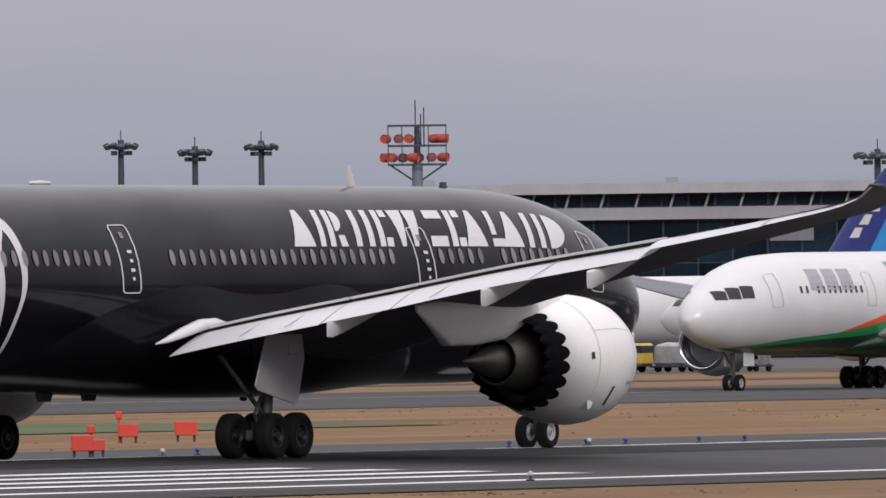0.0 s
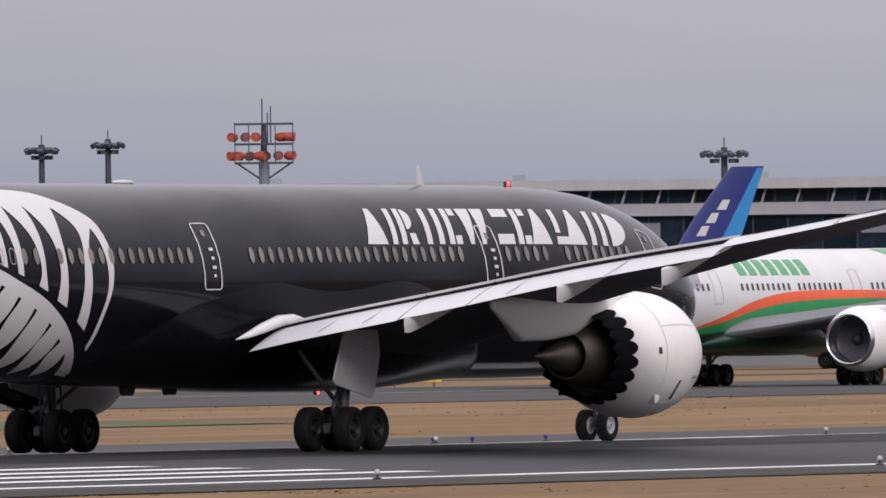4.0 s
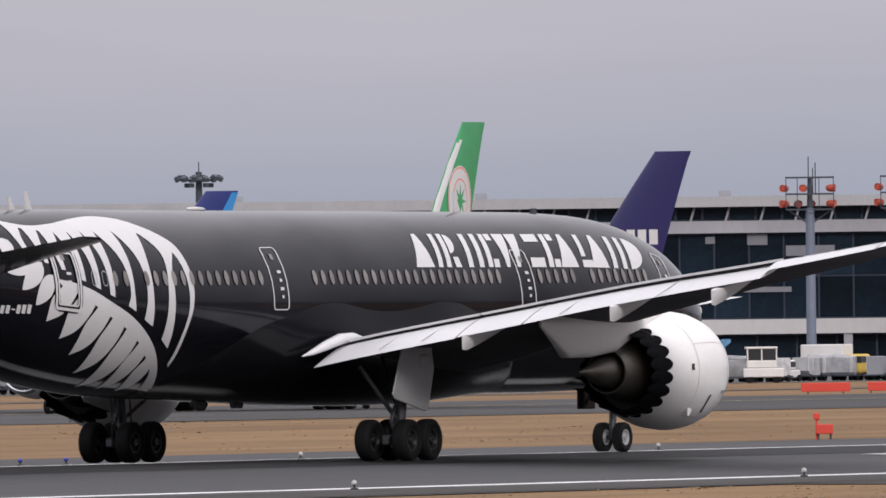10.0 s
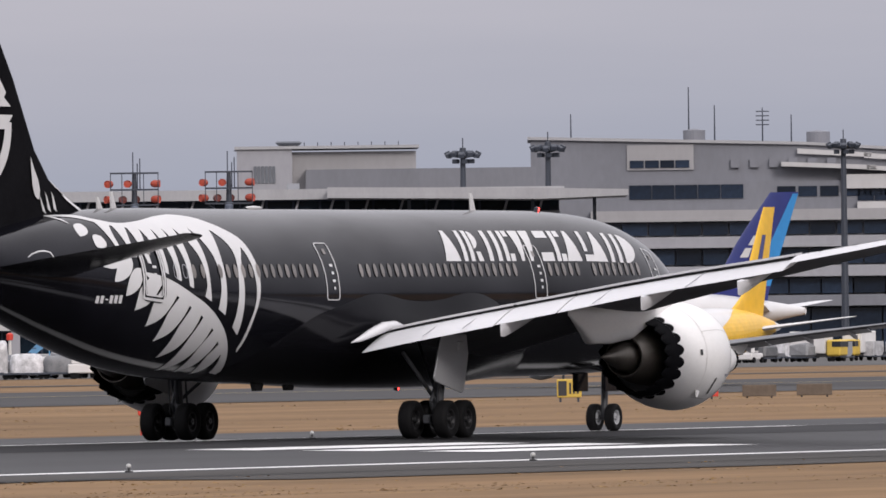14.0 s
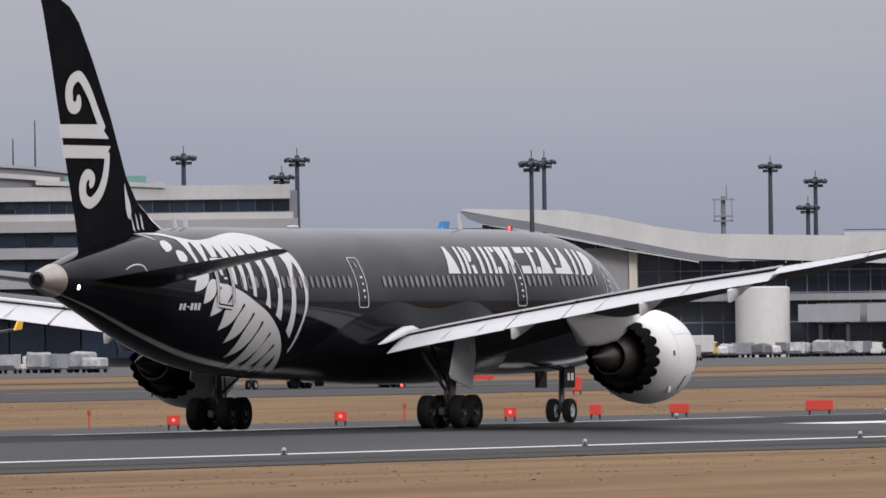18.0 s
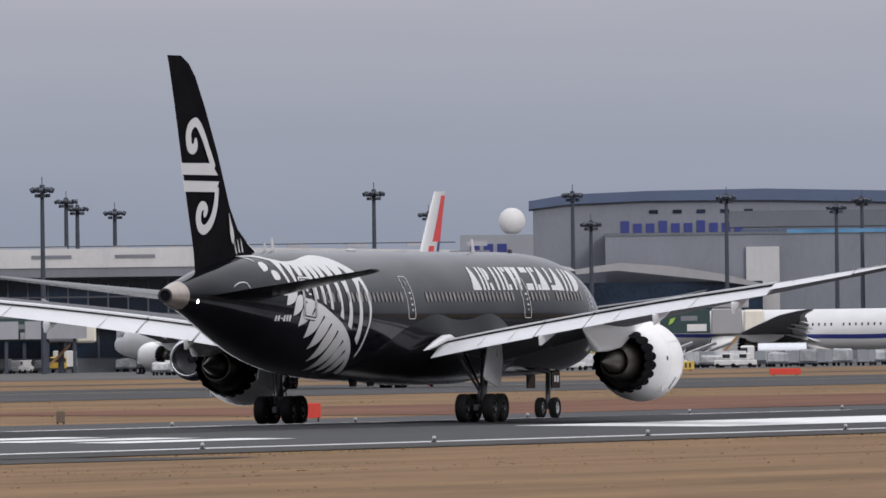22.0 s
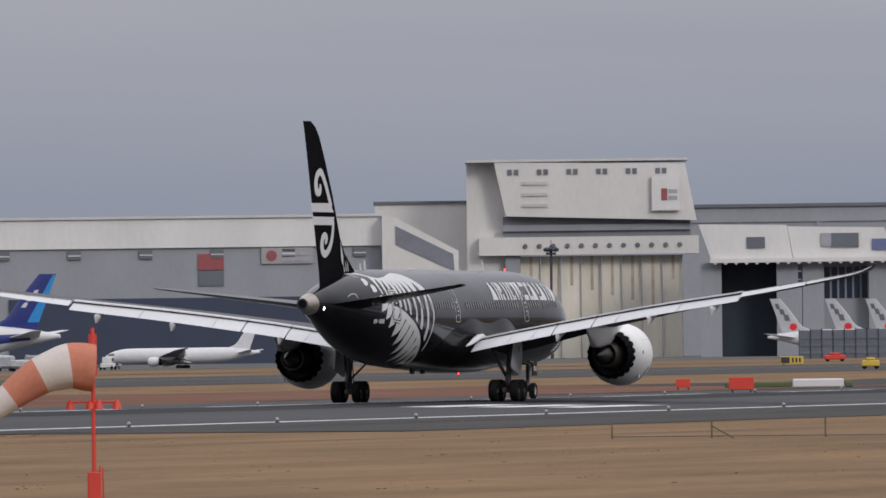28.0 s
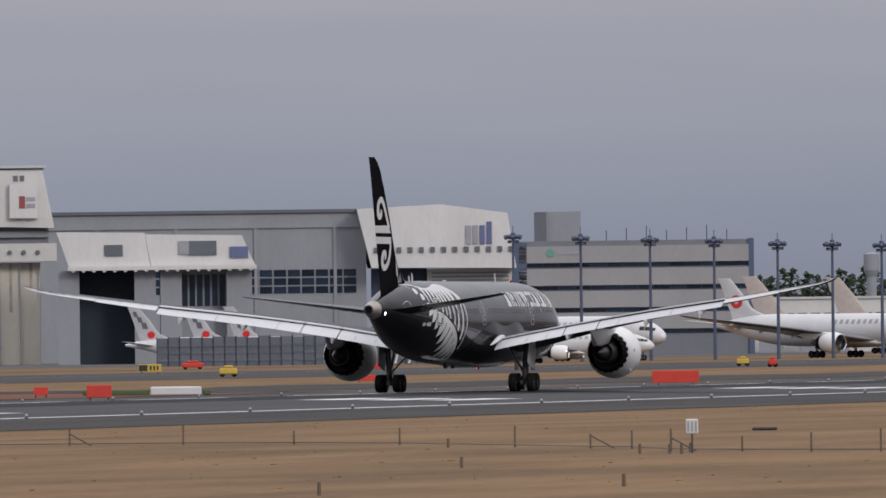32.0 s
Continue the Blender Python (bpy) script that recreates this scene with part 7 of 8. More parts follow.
part("end_slab", prism(bmesh.new(), [(69.0, 19.6), (66.0, 32.2), (84, 33.0), (98.2, 31.0), (100, 19.2)], -6, 40), CLADWHITE, o, "white sloping end slab")
for k in range(13):
    panel(o, "slab_lamp", DARKCLAD, 69.6 + 2.4 * k, 70.6 + 2.4 * k, 22.8, 23.9, -6.5, -6)
for k in range(4):
    panel(o, "sign_bar", FADEDNAVY if k > 1 else MIDGREY, 89.2 + 1.5 * k, 90.3 + 1.5 * k, 24.4, 29.2 if k == 3 else 28.4, -6.3, -6)
# dark blue panel whose colour stands for the bay's inner shade
panel(o, "open_bay", mat("dark blue bay", (0.03, 0.042, 0.075), 0.7, var=0.4, scale=0.3), 69, 81, -0.5, 19.4, 2, 3)
panel(o, "end_wall", CLADPALE, 81, 99.5, -0.5, 19.2, 0, 30)
for k in range(8):
    panel(o, "louvre", CLADGREY, 82, 98.5, 12.5 + 0.8 * k, 12.9 + 0.8 * k, -0.2, 0)

# storeyed warehouse
o = building("warehouse", 78.701, 3900, "grey storeyed warehouse with long window bands")
panel(o, "wall", TERMGREY, 0, 53.3, -0.5, 26.3, 0.6, 60)
panel(o, "stair_tower", BLUECLAD, -2.5, 1.8, -0.5, 26.0, 0, 20)
panel(o, "stair_tower", BLUECLAD, 52.6, 53.8, -0.5, 26.5, 0, 20)
panel(o, "roof_block", CLADGREY, 4.2, 14.3, 26.3, 33.1, 8, 20)
panel(o, "roof_block_side", DARKCLAD, 3.6, 6.4, 26.3, 33.0, 6, 8)
for z in (20.5, 15.3, 10.2, 5.2):
    panel(o, "storey_band", WAREGREY, 0, 52.6, z + 0.8, z + 4.6, 0, 0.6)
    panes(o, GLAZE, 1.8, 52.6, z - 0.2, z + 0.7, 0.4, 14, 0.1)
part("disc", spin(bmesh.new(), [(-0.05, 1.0), (-0.1, 0.9), (-0.1, 0.01)], "y", 18, (7.2, 0, 23.6)), FADEDTEAL, o)
panel(o, "sign_bar", MIDGREY, 8.8, 14.6, 23.2, 24.0, -0.1, 0)
for k in range(7):
    panel(o, "roof_mast", STEEL, 20 + 4.6 * k, 20.2 + 4.6 * k, 26.3, 28.6 + 0.5 * (k % 3), 4, 4.2)
o = building("warehouse", 79.45, 4200, "low grey warehouse behind the parked jets")
panel(o, "wall", CLADPALE, -8, 60, -0.5, 13.0, 0, 40)
panel(o, "roof", ROOF, -8.5, 60.5, 13.0, 13.6, -0.5, 40)
panes(o, GLAZE, -6, 58, 8.0, 10.0, -0.1, 20, 0.8)
for u, w, z in ((2, 9, 6.0), (14, 6, 4.5), (24, 12, 5.5)):
    panel(o, "annex", CLADGREY, u - 10, u - 10 + w, -0.5, z + 3, -30, -12)
o = building("water_tower", 79.886, 4350, "distant grey water tower above the trees")
part("shaft", rod(bmesh.new(), (0, 0, 0), (0, 0, 20), 1.3, 1.3, 14), CLADGREY, o)
part("tank", spin(bmesh.new(), [(19, 1.4), (20.5, 2.0), (24.6, 2.0), (25.2, 0.4)], "z", 16, cap=True), CLADGREY, o)


# ---- masts ----
def mast(x, y, top, material=STEEL, crown=2.4, thick=0.55, name="light_mast"):
    z = lie(x, y)
    o = empty(name, pose(x, y, z, 0, 0, -math.degrees(math.atan2(x, y)) + 17 * math.sin(x)), "tall steel floodlight mast with a lamp crown", "light mast", "floodlight masts")
    h = top - z
    part("pole", rod(bmesh.new(), (0, 0, 0), (0, 0, h - 0.4), thick, thick * 0.62, 12), material, o)
    c = part("crown", spin(bmesh.new(), [(h - 1.25, 0.3), (h - 1.05, crown * 0.62), (h - 0.9, crown * 0.62), (h - 0.6, 0.4), (h - 0.05, 0.36), (h, 0.1)], "z", 16, cap=True), material, o, "dark ring gantry")
    for k in range(12):
        a = 2 * math.pi * (k + 0.3) / 12
        bm = boxes((-0.34, 0.34, -0.34, 0.34, -0.34, 0.2, 0.06))
        bmesh.ops.transform(bm, verts=bm.verts, matrix=Matrix.Translation((crown * 0.74 * math.cos(a), crown * 0.74 * math.sin(a), h - 0.66 - 0.16 * (k % 2))) @ Matrix.Rotation(a, 4, "Z") @ Matrix.Rotation(0.45, 4, "Y"))
        part("lamp", bm, material, c)
    for k in range(5):
        a = 2 * math.pi * (k + 0.1) / 5
        bm = boxes((-0.32, 0.32, -0.26, 0.26, -0.3, 0.2, 0.05))
        bmesh.ops.transform(bm, verts=bm.verts, matrix=Matrix.Translation((crown * 0.42 * math.cos(a), crown * 0.42 * math.sin(a), h - 1.55)))
        part("lamp", bm, material, c)
    part("rod", rod(bmesh.new(), (0, 0, h - 0.4), (0, 0, h + 1.1), 0.07, n=6), material, o)
    return o


for x, top in ((1752.4, 25.0), (1770.2, 24.3), (1786.4, 25.0), (2503.7, 30.4), (2552.9, 30.3), (2546.1, 27.5), (2666, 30.4), (2777.5, 30.1), (2800.7, 27.6), (2796.7, 23.0), (2886.2, 27.5), (2892.3, 26.2), (2913, 25.5), (2961, 27.0), (3097.6, 25.6)):
    mast(x, 1000, top)
# the row that stands on the apron before the buildings
for x, top in ((2128, 25.1), (2298.6, 24.7), (2373.6, 24.7)):
    mast(x, 800, top, STEEL, 1.95, 0.44)
for x, top in ((2696.3, 26.6), (2806.8, 26.7), (2817.3, 21.7), (2898.1, 26.6), (2966.8, 25.0), (2983.2, 26.4), (3073.7, 26.3)):
    mast(x, 880, top, STEEL, 2.1, 0.48)
mast(1753.6, 900, 22.4, STEEL, 3.4, 0.6)
mast(1796, 800, 23.3, STEEL, 2.4, 0.5)
mast(1909.6, 800, 24.8, STEEL, 2.4, 0.5)
mast(1820.4, 800, 24.1, STEEL, 2.4, 0.5)
mast(3287, 780, 18.7, STEEL, 1.6, 0.35)
for u, top in ((12.1, 19.0), (23.6, 18.6), (35.4, 18.2), (46.3, 17.9), (57.1, 17.3), (66.4, 17.1), (74.8, 16.8)):
    m = place(78.443, 2900) @ Matrix.Translation((u, 0, 0))
    mast(m.translation.x, m.translation.y, top, STEELBLUE, 1.7, 0.32)


def lamp_tower(x, y, top, step=1):
    """A stout tower with two galleries of red lamp housings."""
    z = lie(x, y)
    o = empty("lamp_tower", pose(x, y, z, 0, 0, -math.degrees(math.atan2(x, y))), "stout steel tower with galleries of red lamp housings", "lamp tower", "red lamp towers")
    h = top - z
    part("pole", rod(bmesh.new(), (0, 0, 0), (0, 0, h - 3.4), 0.5, 0.42, 16), TOWERGREY, o, "blue-grey tubular pole")
    part("head", rod(bmesh.new(), (0, 0, h - 3.5), (0, 0, h - 0.4), 0.3, 0.2, 12), STEEL, o)
    for dz in (-3.45, -1.95, -0.35):
        g = part("gallery", boxes((-2.35, 2.35, -1.2, -1.1, h + dz - 0.12, h + dz), (-2.35, 2.35, 1.1, 1.2, h + dz - 0.12, h + dz), (-2.35, -2.25, -1.2, 1.2, h + dz - 0.12, h + dz), (2.25, 2.35, -1.2, 1.2, h + dz - 0.12, h + dz), (-2.3, 2.3, -0.3, 0.3, h + dz - 0.16, h + dz - 0.02)), STEEL, o)
        if dz > -1:
            continue
        spots = ((-2.4, -0.5, -0.5, LAMPRED), (-1.5, -0.9, 0.2, LAMPDARK), (-0.6, -0.9, -0.2, LAMPRED), (1.3, 0.3, 1.5, LAMPRED), (2.0, -0.6, 1.4, LAMPRED)) if dz > -3 else ((-2.4, -0.6, -0.9, LAMPRED), (-1.9, -0.9, -0.5, LAMPRED), (-1.2, 0.6, 0.3, LAMPDARK), (-0.4, -0.9, 1.1, LAMPRED), (0.15, 0.8, 0.1, LAMPDARK), (1.1, -0.8, 0.2, LAMPDARK), (2.0, -0.7, 1.0, LAMPRED))
        for u, v, turn, m in spots[::step]:
            bm = spin(bmesh.new(), [(-0.44, 0.02), (-0.4, 0.3), (-0.48, 0.36), (0.1, 0.36), (0.34, 0.26), (0.46, 0.08)], "y", 16, cap=True)
            bmesh.ops.transform(bm, verts=bm.verts, matrix=Matrix.Translation((u, v, h + dz + 0.48)) @ Matrix.Rotation(turn, 4, "Z"))
            part("lamp", bm, m, g, "drum-shaped lamp housing", True)
    for u in (-2.3, -1.2, 0.9, 2.3):
        for v in (-1.15, 1.15):
            part("stanchion", boxes((u - 0.04, u + 0.04, v - 0.04, v + 0.04, h - 3.45, h - 0.35)), STEEL, o)
    part("brace", rod(rod(bmesh.new(), (-2.2, 0, h - 3.5), (0, 0, h - 5.0), 0.07, n=6), (2.2, 0, h - 3.5), (0, 0, h - 5.0), 0.07, n=6), STEEL, o)
    for u, dz in ((-0.12, 1.6), (0.3, 0.5), (0.55, 1.0)):
        part("aerial", rod(bmesh.new(), (u, 0, h - 2), (u, 0, h + dz), 0.06, n=6), STEEL, o)
    return o


lamp_tower(1186.5, 650, 19.5)
lamp_tower(1493.3, 700, 18.6, 2)
lamp_tower(1515.1, 700, 18.8, 2)


# ---- ground vehicles and cargo on the apron ----
def dolly(m, kind, rng):
    """A cargo dolly with a load: wrapped pallet, container, tractor or van."""
    if kind == 0:
        o = empty("cargo_pallet", m, "plastic-wrapped cargo pallet on a flat dolly", "cargo pallet", "cargo on the apron")
        part("deck", boxes((-1.7, 1.7, -1.2, 1.2, 0.4, 0.55, 0.03)), STEEL, o)
        h = rng.uniform(1.0, 2.4)
        bm = boxes((-1.5, 1.5, -1.1, 1.1, 0.55, 0.55 + h, 0.22))
        for v in bm.verts:
            if v.co.z > 1:
                v.co.x *= rng.uniform(0.86, 1.0)
                v.co.z += rng.uniform(-0.16, 0.12)
        part("load", bm, rng.choice((CART, WRAP)), o, "wrapped uneven load")
    elif kind == 1:
        o = empty("cargo_container", m, "dented metal cargo container on a dolly", "cargo container", "cargo on the apron")
        part("deck", boxes((-1.7, 1.7, -1.0, 1.0, 0.4, 0.55, 0.03)), STEEL, o)
        part("shell", prism(bmesh.new(), [(-1.5, 0.95), (-1.05, 0.55), (1.5, 0.55), (1.5, 2.15), (-1.5, 2.15)], -0.8, 0.8), rng.choice((CART, WRAP, CLADGREY)), o, "dull metal container")
        part("edge_frame", boxes(*((u, u + 0.08, -0.83, -0.8, 0.95, 2.07) for u in (-1.46, -0.55, 0.5, 1.4)), (-1.5, 1.5, -0.84, -0.8, 2.07, 2.17)), CLADWHITE, o, "pale edge frame")
    elif kind == 2:
        o = empty("tow_tractor", m, "small white airport tow tractor", "tractor", "vehicles on the apron")
        part("chassis", boxes((-1.6, 1.6, -0.8, 0.8, 0.35, 1.05, 0.1)), CLADWHITE, o)
        part("cab", boxes((-0.7, 0.5, -0.75, 0.75, 1.05, 1.95, 0.1)), CLADWHITE, o)
        part("cab_glass", boxes((-0.6, 0.4, -0.77, 0.77, 1.3, 1.8, 0.02)), DARKGLASS, o)
    else:
        o = empty("service_truck", m, "white airport service truck with a box body", "truck", "vehicles on the apron")
        part("box_body", boxes((-1.2, 3.0, -1.15, 1.15, 0.9, 3.3, 0.08)), CLADWHITE, o)
        part("cab", boxes((-3.0, -1.3, -1.1, 1.1, 0.6, 2.4, 0.18)), rng.choice((CLADWHITE, YELLOWPAINT, CLADWHITE)), o)
        part("windscreen", boxes((-3.02, -2.0, -1.12, 1.12, 1.6, 2.2, 0.02)), DARKGLASS, o)
        part("chassis", boxes((-2.9, 2.9, -0.9, 0.9, 0.5, 0.9)), SEAL, o)
    wx = 1.1 if kind < 3 else 2.0
    for sx in (-1, 1):
        for sy in (-1, 1):
            part("wheel", spin(bmesh.new(), [(-0.12, 0.1), (-0.12, 0.3), (0.12, 0.3), (0.12, 0.1)], "y", 12, (sx * wx, sy * 0.85, 0.32), True), TYRE, o)
    return o


rng = random.Random(7)
kinds = (0, 0, 0, 1, 1, 1, 2, 3, 3)
protos = [dolly(pose(-900 - 10 * i, 650, gz(-900)), k, rng) for i, k in enumerate(kinds)]
for az0, az1, y, n in ((63.9, 66.4, 650, 64), (66.5, 68.0, 720, 24), (68.4, 70.0, 760, 26), (69.4, 71.4, 830, 50), (71.2, 73.2, 700, 44), (72.6, 75.2, 660, 46), (61.0, 62.6, 640, 10)):
    for i in range(n):
        az = az0 + (az1 - az0) * (i + rng.uniform(-0.3, 0.3)) / n
        yy = y + rng.uniform(-6, 12)
        x = yy * math.tan(radians(az))
        k = rng.choices(range(9), (4, 4, 3, 4, 4, 3, 4, 2, 2))[0]
        copy_thing(protos[k], pose(x, yy, lie(x, yy) + 0.03, 0, 0, rng.choice((0, 180, 90, 8, 172))))
for x, w, h, m_ in ((1331.6, 3.2, 3.2, WRAP), (1338.4, 5.2, 3.35, CART), (1343.2, 3.6, 3.4, WRAP), (1349.0, 6.2, 2.2, WRAP), (1356.4, 7.4, 2.05, CART), (1392.0, 5.0, 2.2, CART), (1400.2, 4.4, 3.2, WRAP)):
    o = empty("cargo_pallet", pose(x, 643, lie(x, 643) + 0.03, 0, 0, -64), "tall plastic-wrapped cargo pallet on a flat dolly", "cargo pallet", "cargo on the apron")
    w *= 0.46
    part("deck", boxes((-w / 2 - 0.3, w / 2 + 0.3, -1.3, 1.3, 0.4, 0.58, 0.03)), STEEL, o)
    rows = []
    for z, q in ((0.58, 1.0), (h * 0.4, 1.03), (h * 0.75, 1.0), (h * 0.93, 0.94), (h, 0.76)):
        rows.append([(w / 2 * q * math.copysign(abs(math.cos(a)) ** 0.35, math.cos(a)) + rng.uniform(-0.05, 0.05), 1.15 * q * math.copysign(abs(math.sin(a)) ** 0.35, math.sin(a)), z + rng.uniform(-0.07, 0.07)) for a in [2 * math.pi * (i + 0.5) / 24 for i in range(24)]])
    bm = bmesh.new()
    loft(bm, rows)
    bmesh.ops.recalc_face_normals(bm, faces=bm.faces[:])
    part("load", bm, m_, o, "bulging plastic-wrapped load", True)
    for u in (-w / 2 + 0.2, w / 2 - 0.2):
        for v in (-0.9, 0.9):
            part("wheel", spin(bmesh.new(), [(-0.12, 0.1), (-0.12, 0.26), (0.12, 0.26), (0.12, 0.1)], "y", 12, (u, v, 0.27), True), TYRE, o)
for az, red in ((64.038, 1), (64.077, 0), (64.198, 0), (64.223, 1), (64.271, 0), (64.327, 1), (64.352, 1), (64.389, 0), (64.46, 1)):
    x = 662 * math.tan(radians(az))
    o = empty("service_post", pose(x, 662, lie(x, 662), 0, 0, -az), "pale service post with a " + ("red" if red else "yellow") + " head on the apron", "post", "service posts")
    part("pole", rod(bmesh.new(), (0, 0, 0), (0, 0, 3.5), 0.16, 0.14, 10), CLADPALE, o)
    part("head", spin(bmesh.new(), [(3.45, 0.1), (3.5, 0.3 if red else 0.2), (4.0, 0.32 if red else 0.22), (4.15, 0.1)], "z", 14, cap=True), SIGNRED if red else YELLOWPAINT, o, "bright painted head", True)
    part("foot", boxes((-0.35, 0.35, -0.35, 0.35, 0, 0.3, 0.05)), CONCRETEGREY, o)
x = 655 * math.tan(radians(64.53))
o = empty("passenger_stairs", pose(x, 655, lie(x, 655), 0, 0, -64.5), "blue mobile boarding stairs on the apron", "boarding stairs")
part("ramp", prism(bmesh.new(), [(-2.4, 0.4), (1.4, 3.9), (2.2, 3.9), (2.2, 3.6), (-2.0, 0.3)], -0.8, 0.8), BLUEROOF, o)
for k in range(8):
    part("step", boxes((-2.3 + 0.48 * k, -1.9 + 0.48 * k, -0.84, 0.78, 0.55 + 0.43 * k, 0.63 + 0.43 * k)), STEEL, o)
for u in (-1.2, 0.2, 1.6):
    part("upright", boxes((u, u + 0.12, -0.8, -0.68, 0.3, 2.2 + u)), BLUEROOF, o)
part("chassis", boxes((-2.4, 2.2, -0.9, 0.9, 0.25, 0.45)), BLUECLAD, o)
x = 641 * math.tan(radians(64.72))
o = empty("high_loader", pose(x, 641, lie(x, 641), 0, 0, -62), "white cargo loader truck with a glazed cab", "loader truck")
part("chassis", boxes((-1.8, 1.8, -1.4, 1.4, 0.5, 1.3, 0.08)), CLADWHITE, o)
part("cab", boxes((-1.5, 1.2, -1.2, 1.2, 1.3, 2.0, 0.1), (-1.55, 1.25, -1.25, 1.25, 3.0, 3.2, 0.05)), CLADWHITE, o)
part("cab_glass", boxes((-1.4, 1.1, -1.1, 1.1, 2.0, 3.0, 0.02)), DARKGLASS, o)
for u in (-1.45, -0.2, 1.1):
    part("cab_pillar", boxes((u, u + 0.12, -1.15, -1.05, 2.0, 3.0)), CLADWHITE, o)
for u in (-1.2, 1.2):
    for v in (-1.2, 1.2):
        part("wheel", spin(bmesh.new(), [(-0.15, 0.12), (-0.15, 0.42), (0.15, 0.42), (0.15, 0.12)], "y", 14, (u, v, 0.42), True), TYRE, o)


def belt_loader(m):
    o = empty("belt_loader", m, "white belt loader with a raised conveyor", "belt loader", "belt loaders")
    part("chassis", boxes((-2.6, 2.6, -0.9, 0.9, 0.4, 1.1, 0.1)), CLADWHITE, o)
    part("conveyor", prism(bmesh.new(), [(-3.2, 1.2), (2.9, 3.4), (3.0, 3.1), (-3.0, 0.9)], -0.5, 0.5), DARKCLAD, o, "dark raised conveyor")
    part("guard", prism(bmesh.new(), [(-3.2, 1.35), (2.9, 3.6), (2.9, 3.42), (-3.2, 1.2)], -0.62, -0.5), CLADWHITE, o)
    part("prop", rod(bmesh.new(), (1.4, 0, 1.1), (2.0, 0, 3.0), 0.12, n=8), CLADWHITE, o)
    part("cab", boxes((-1.9, -0.7, -0.95, -0.2, 1.1, 2.0, 0.08)), CLADWHITE, o)
    for sx in (-1, 1):
        for sy in (-1, 1):
            part("wheel", spin(bmesh.new(), [(-0.12, 0.1), (-0.12, 0.36), (0.12, 0.36), (0.12, 0.1)], "y", 12, (sx * 1.8, sy * 0.85, 0.37), True), TYRE, o)
    return o


def fuel_truck(m):
    o = empty("fuel_truck", m, "white fuel tanker truck with a bright metal tank", "fuel truck", "fuel trucks")
    part("chassis", boxes((-5.0, 4.6, -1.0, 1.0, 0.6, 1.0, 0.05)), SEAL, o)
    part("tank", spin(bmesh.new(), [(-2.6, 0.2), (-2.5, 1.1), (4.3, 1.1), (4.5, 0.2)], "x", 24, (0, 0, 2.1), True), CHROME, o, "bright metal tank", True)
    part("cab", boxes((-5.0, -3.0, -1.15, 1.15, 0.8, 2.9, 0.2)), CLADWHITE, o)
    part("windscreen", boxes((-5.02, -4.0, -1.17, 1.17, 1.9, 2.6, 0.02)), DARKGLASS, o)
    for sx in (-4.0, 2.6, 3.8):
        for sy in (-1, 1):
            part("wheel", spin(bmesh.new(), [(-0.15, 0.15), (-0.15, 0.5), (0.15, 0.5), (0.15, 0.15)], "y", 14, (sx, sy * 0.95, 0.5), True), TYRE, o)
    return o


for az, r in ((72.86, 2405), (72.92, 2405), (73.0, 2402), (73.05, 2404)):
    belt_loader(place(az, r, -0.03, 4))
fuel_truck(place(73.27, 2400, -0.03))


# low blast fences and barrels near the hangars
frng = random.Random(31)
BLASTGREY = mat("dark blue-grey fence steel", (0.095, 0.108, 0.138), 0.6, var=0.25, scale=0.5, spread=0.12)
for k in range(34):
    m = place(77.5 + 0.038 * k, 2860)
    o = empty("blast_fence", m, "tall dark blue-grey blast fence panel", "blast fence", "blast fences")
    h = 4.9 + frng.uniform(-0.15, 0.15)
    part("panel", prism(bmesh.new(), [(-0.92, 0), (-0.92, h), (0.92, h), (0.92, 0)], -0.1, 0.1), BLASTGREY, o)
    for j in range(3):
        part("slat", boxes((-0.9, 0.9, -0.22, -0.1, 0.8 + 1.25 * j, 1.2 + 1.25 * j)), BLASTGREY, o)
    part("post", boxes((-1.04, -0.92, -0.25, 0.2, 0, h + 0.2)), STEEL, o)
    part("post", boxes((0.92, 1.04, -0.25, 0.2, 0, h + frng.uniform(0.05, 0.3))), STEEL, o)
for k in range(6):
    o = empty("slanted_post", place(78.1 + 0.046 * k, 2800), "white slanted post on the apron", "post", "white apron posts")
    part("post", prism(bmesh.new(), [(-0.35, 0), (0.2, 2.0), (0.45, 2.0), (0.05, 0)], -0.12, 0.12), CLADWHITE, o)
    part("foot", boxes((-0.5, 0.35, -0.3, 0.3, -0.03, 0.15)), STEEL, o)
for az, r, w, m_ in ((77.72, 1900, 2, YELLOWPAINT), (78.11, 2850, 2.8, YELLOWPAINT), (78.2, 2800, 4.0, SIGNRED), (79.0, 2000, 1.2, SIGNRED), (79.55, 2100, 1.0, SIGNRED), (79.45, 2200, 1.6, YELLOWPAINT), (77.6, 2500, 3.2, SIGNRED)):
    o = empty("apron_vehicle", place(az, r), "small bright apron vehicle far off", "vehicle", "far apron vehicles")
    part("body", boxes((-w / 2, w / 2, -0.8, 0.8, 0.3, 1.0, 0.12), (-w / 4, w / 4, -0.75, 0.75, 1.0, 1.3, 0.08)), m_, o)
    for u in (-1, 1):
        part("wheel", spin(bmesh.new(), [(-0.7, 0.3), (0.7, 0.3)], "y", 10, (u * w / 3, 0, 0.3), True), TYRE, o)


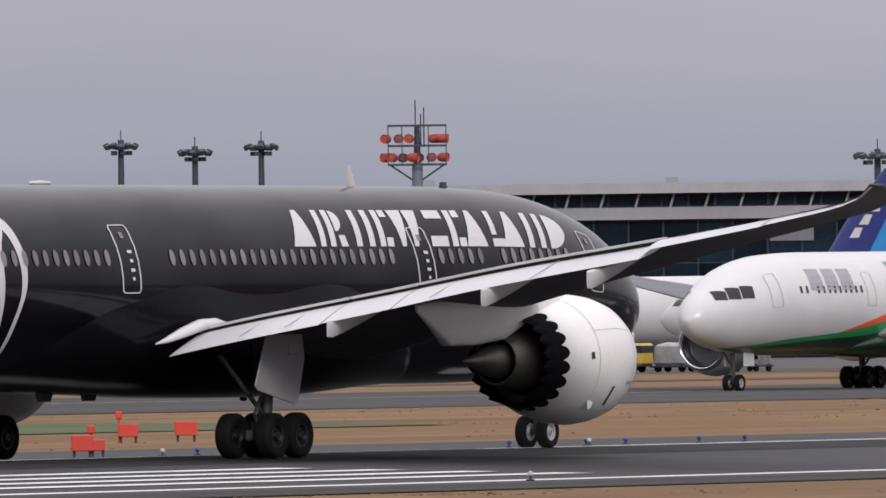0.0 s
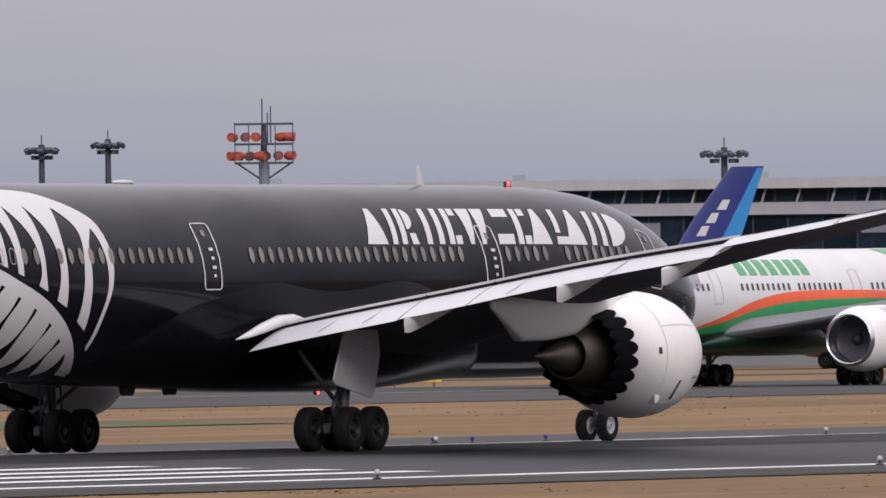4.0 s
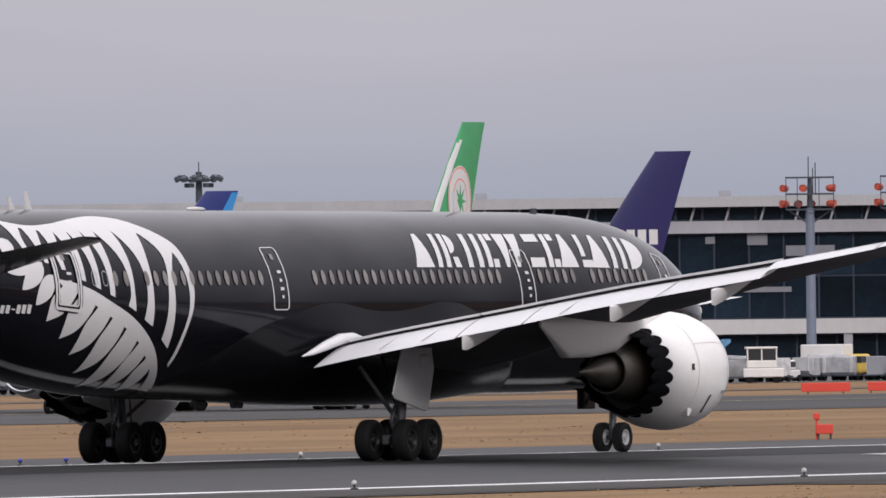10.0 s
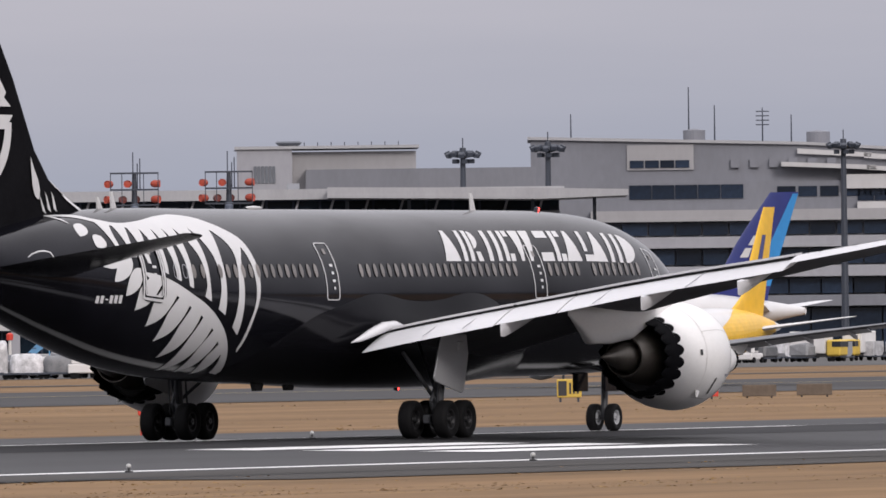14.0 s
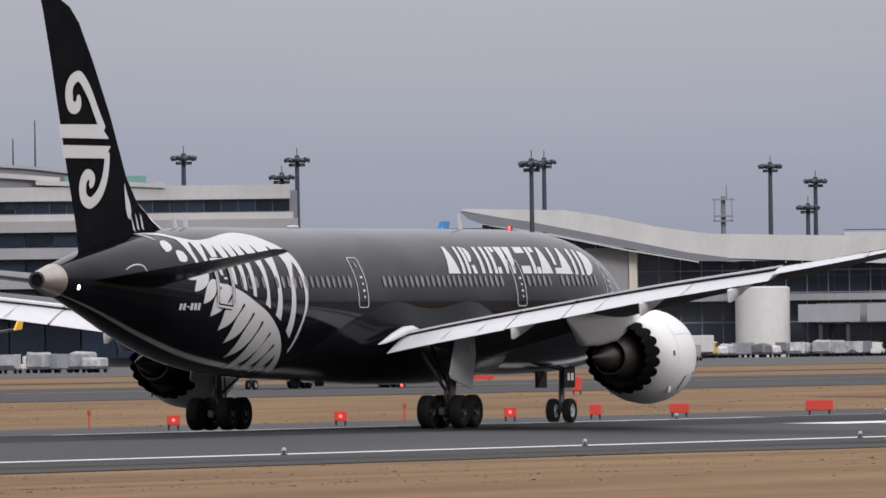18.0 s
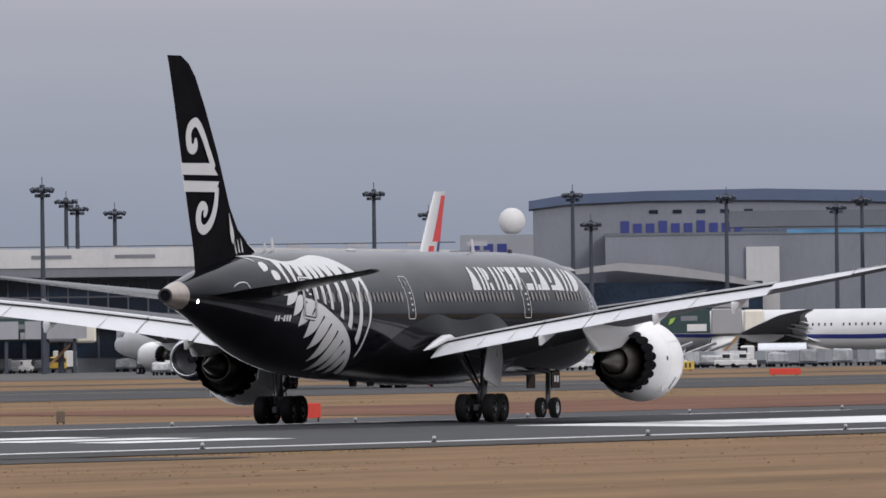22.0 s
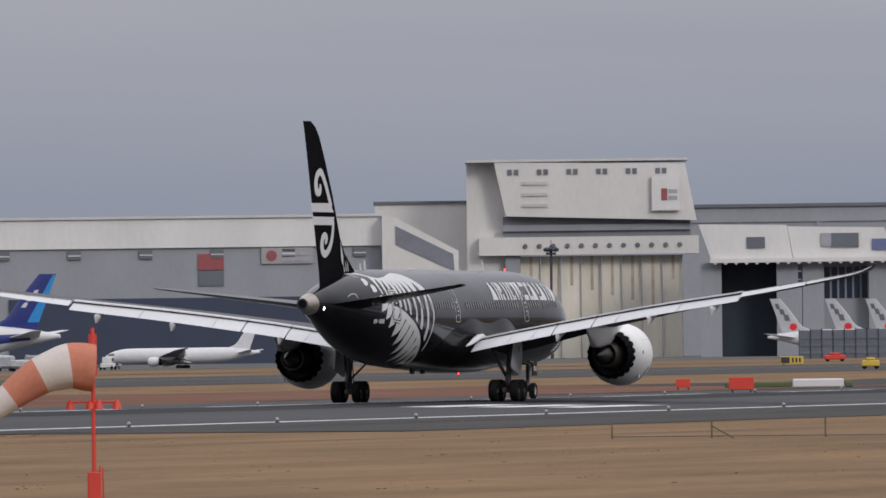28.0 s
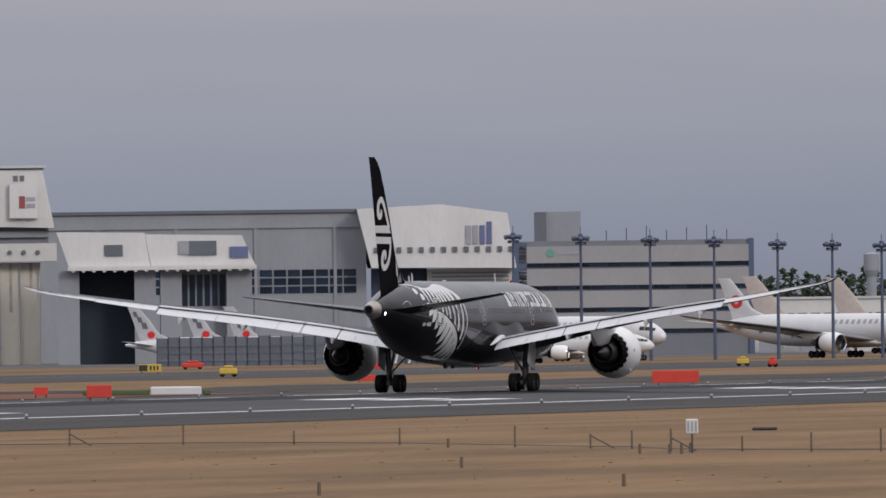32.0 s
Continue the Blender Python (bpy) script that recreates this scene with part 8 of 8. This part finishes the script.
# ---- distant trees ----
def conifer(m, h, rng):
    o = empty("tree", m, "dark green conifer in a distant row", "tree", "distant conifers")
    part("trunk", rod(bmesh.new(), (0, 0, 0), (0, 0, h * 0.8), 0.35, 0.12, 7), BARK, o)
    bm = bmesh.new()
    for k in range(150):
        u = rng.random() ** 0.8
        z = h * (0.18 + 0.82 * u)
        r = (1 - u) ** 0.75 * h * 0.24 + 0.3
        a, q = rng.uniform(0, 6.28), math.sqrt(rng.random())
        c = Vector((r * q * math.cos(a), r * q * math.sin(a), z + rng.uniform(-0.4, 0.4)))
        s = rng.uniform(0.5, 1.2)
        vs = [bm.verts.new(c + Vector((rng.uniform(-s, s), rng.uniform(-s, s), rng.uniform(-s, s) * 0.8))) for _ in range(4)]
        for f in ((0, 1, 2), (0, 2, 3), (0, 3, 1), (1, 3, 2)):
            bm.faces.new([vs[i] for i in f])
    part("crown", bm, FOLIAGE, o)
    return o


trees = [conifer(place(79.4, 4400), h, rng) for h in (19, 22, 17)]
for k in range(46):
    copy_thing(trees[k % 3], place(79.42 + 0.013 * k + rng.uniform(-0.005, 0.005), 4400 + rng.uniform(-60, 90), rng.uniform(-4, 0), rng.uniform(0, 360)))


# woods added unseen behind the camera, near side of the field, darkening hull reflections
verts, faces = [], []
for k in range(5200):
    x, y = rng.uniform(-700, 2600), -110 - abs(rng.gauss(0, 14))
    z = gz(x) + rng.uniform(0, 1) ** 0.7 * (11 + 5 * noise.noise((x * 0.02, 3.3, 0)) + 3 * noise.noise((x * 0.11, 1.3, 0)))
    s = rng.uniform(1.2, 2.6)
    n = len(verts)
    verts += [(x + rng.uniform(-s, s), y + rng.uniform(-s, s), z + rng.uniform(-s, s)) for _ in range(4)]
    faces += [(n, n + 1, n + 2), (n, n + 2, n + 3), (n, n + 3, n + 1), (n + 1, n + 3, n + 2)]
me = bpy.data.meshes.new("woods")
me.from_pydata(verts, [], faces)
me.materials.append(FOLIAGE)
tagged(new("woods", me), "unseen evergreen belt added behind the camera to darken reflections", "woods", "", "stuff")


# ---- what moves ----
def roll_at(s):
    return pose(s, RUNWAY_Y, gz(s), 0, 0.034, 0)


def motions():
    walk(black_jet, [
        (0, roll_at(432.55)), (0.5, roll_at(434.04)), (1, roll_at(435.59)), (1.5, roll_at(437.19)), (2, roll_at(438.83)),
        (2.5, roll_at(440.64)), (4.5, roll_at(448.85)), (5, roll_at(451.25)), (5.5, roll_at(453.75)), (6, roll_at(456.45)),
        (6.5, roll_at(459.19)), (7, roll_at(462.24)), (7.5, roll_at(465.52)), (8, roll_at(469.00)), (8.5, roll_at(472.67)),
        (9, roll_at(476.59)), (9.5, roll_at(480.84)), (10, roll_at(485.51)), (10.5, roll_at(490.63)), (11, roll_at(496.29)),
        (11.5, roll_at(502.48)), (12, roll_at(509.13)), (12.5, roll_at(516.17)), (13, roll_at(523.76)), (13.5, roll_at(532.09)),
        (14, roll_at(541.15)), (14.5, roll_at(550.86)), (16.5, roll_at(595.49)), (17, roll_at(608.04)), (17.5, roll_at(621.08)),
        (18, roll_at(634.56)), (18.5, roll_at(648.45)), (19, roll_at(662.73)), (19.5, roll_at(677.45)), (20, roll_at(692.58)),
        (20.5, roll_at(708.14)), (21, roll_at(724.14)), (21.5, roll_at(740.69)), (22, roll_at(757.84)), (22.5, roll_at(775.63)),
        (23, roll_at(794.15)), (23.5, roll_at(813.40)), (24, roll_at(833.29)), (24.5, roll_at(853.67)), (26.5, roll_at(939.41)),
        (27, roll_at(961.97)), (27.5, roll_at(985.02)), (28, roll_at(1008.60)), (28.5, roll_at(1032.72)), (29, roll_at(1057.41)),
        (29.5, roll_at(1082.62)), (30, roll_at(1108.27)), (30.5, roll_at(1134.25)), (31, roll_at(1160.46)), (31.5, roll_at(1186.83)),
        (32, roll_at(1213.33))])
    # the wings lift a little as the speed grows
    for side, w in black_wings:
        walk(w, [(t, pose(0, side * 2.2, 3.4, side * a) @ pose(0, -side * 2.2, -3.4)) for t, a in (
            (0, -0.9), (8, -0.9), (12, -0.86), (16.5, -0.76), (19, -0.68), (21, -0.6), (24, -0.38), (26.5, -0.18), (29, 0.0), (32, 0.1))])
    # the beacons turn once in 1.42 s
    for turn, hood in hoods:
        walk(hood, [(t, pose(0, 0, 0, 0, 0, turn * (200 + (t - 1.0) / 1.42 * 360))) for t in [0.3 * k for k in range(107)]])
    walk(taxi_jet, [(t, pose(TAXI_X - 2.4 * t, 455, gz(1400) - 0.06, 0, 0, 180)) for t in (0, 16, 32)])


motions()
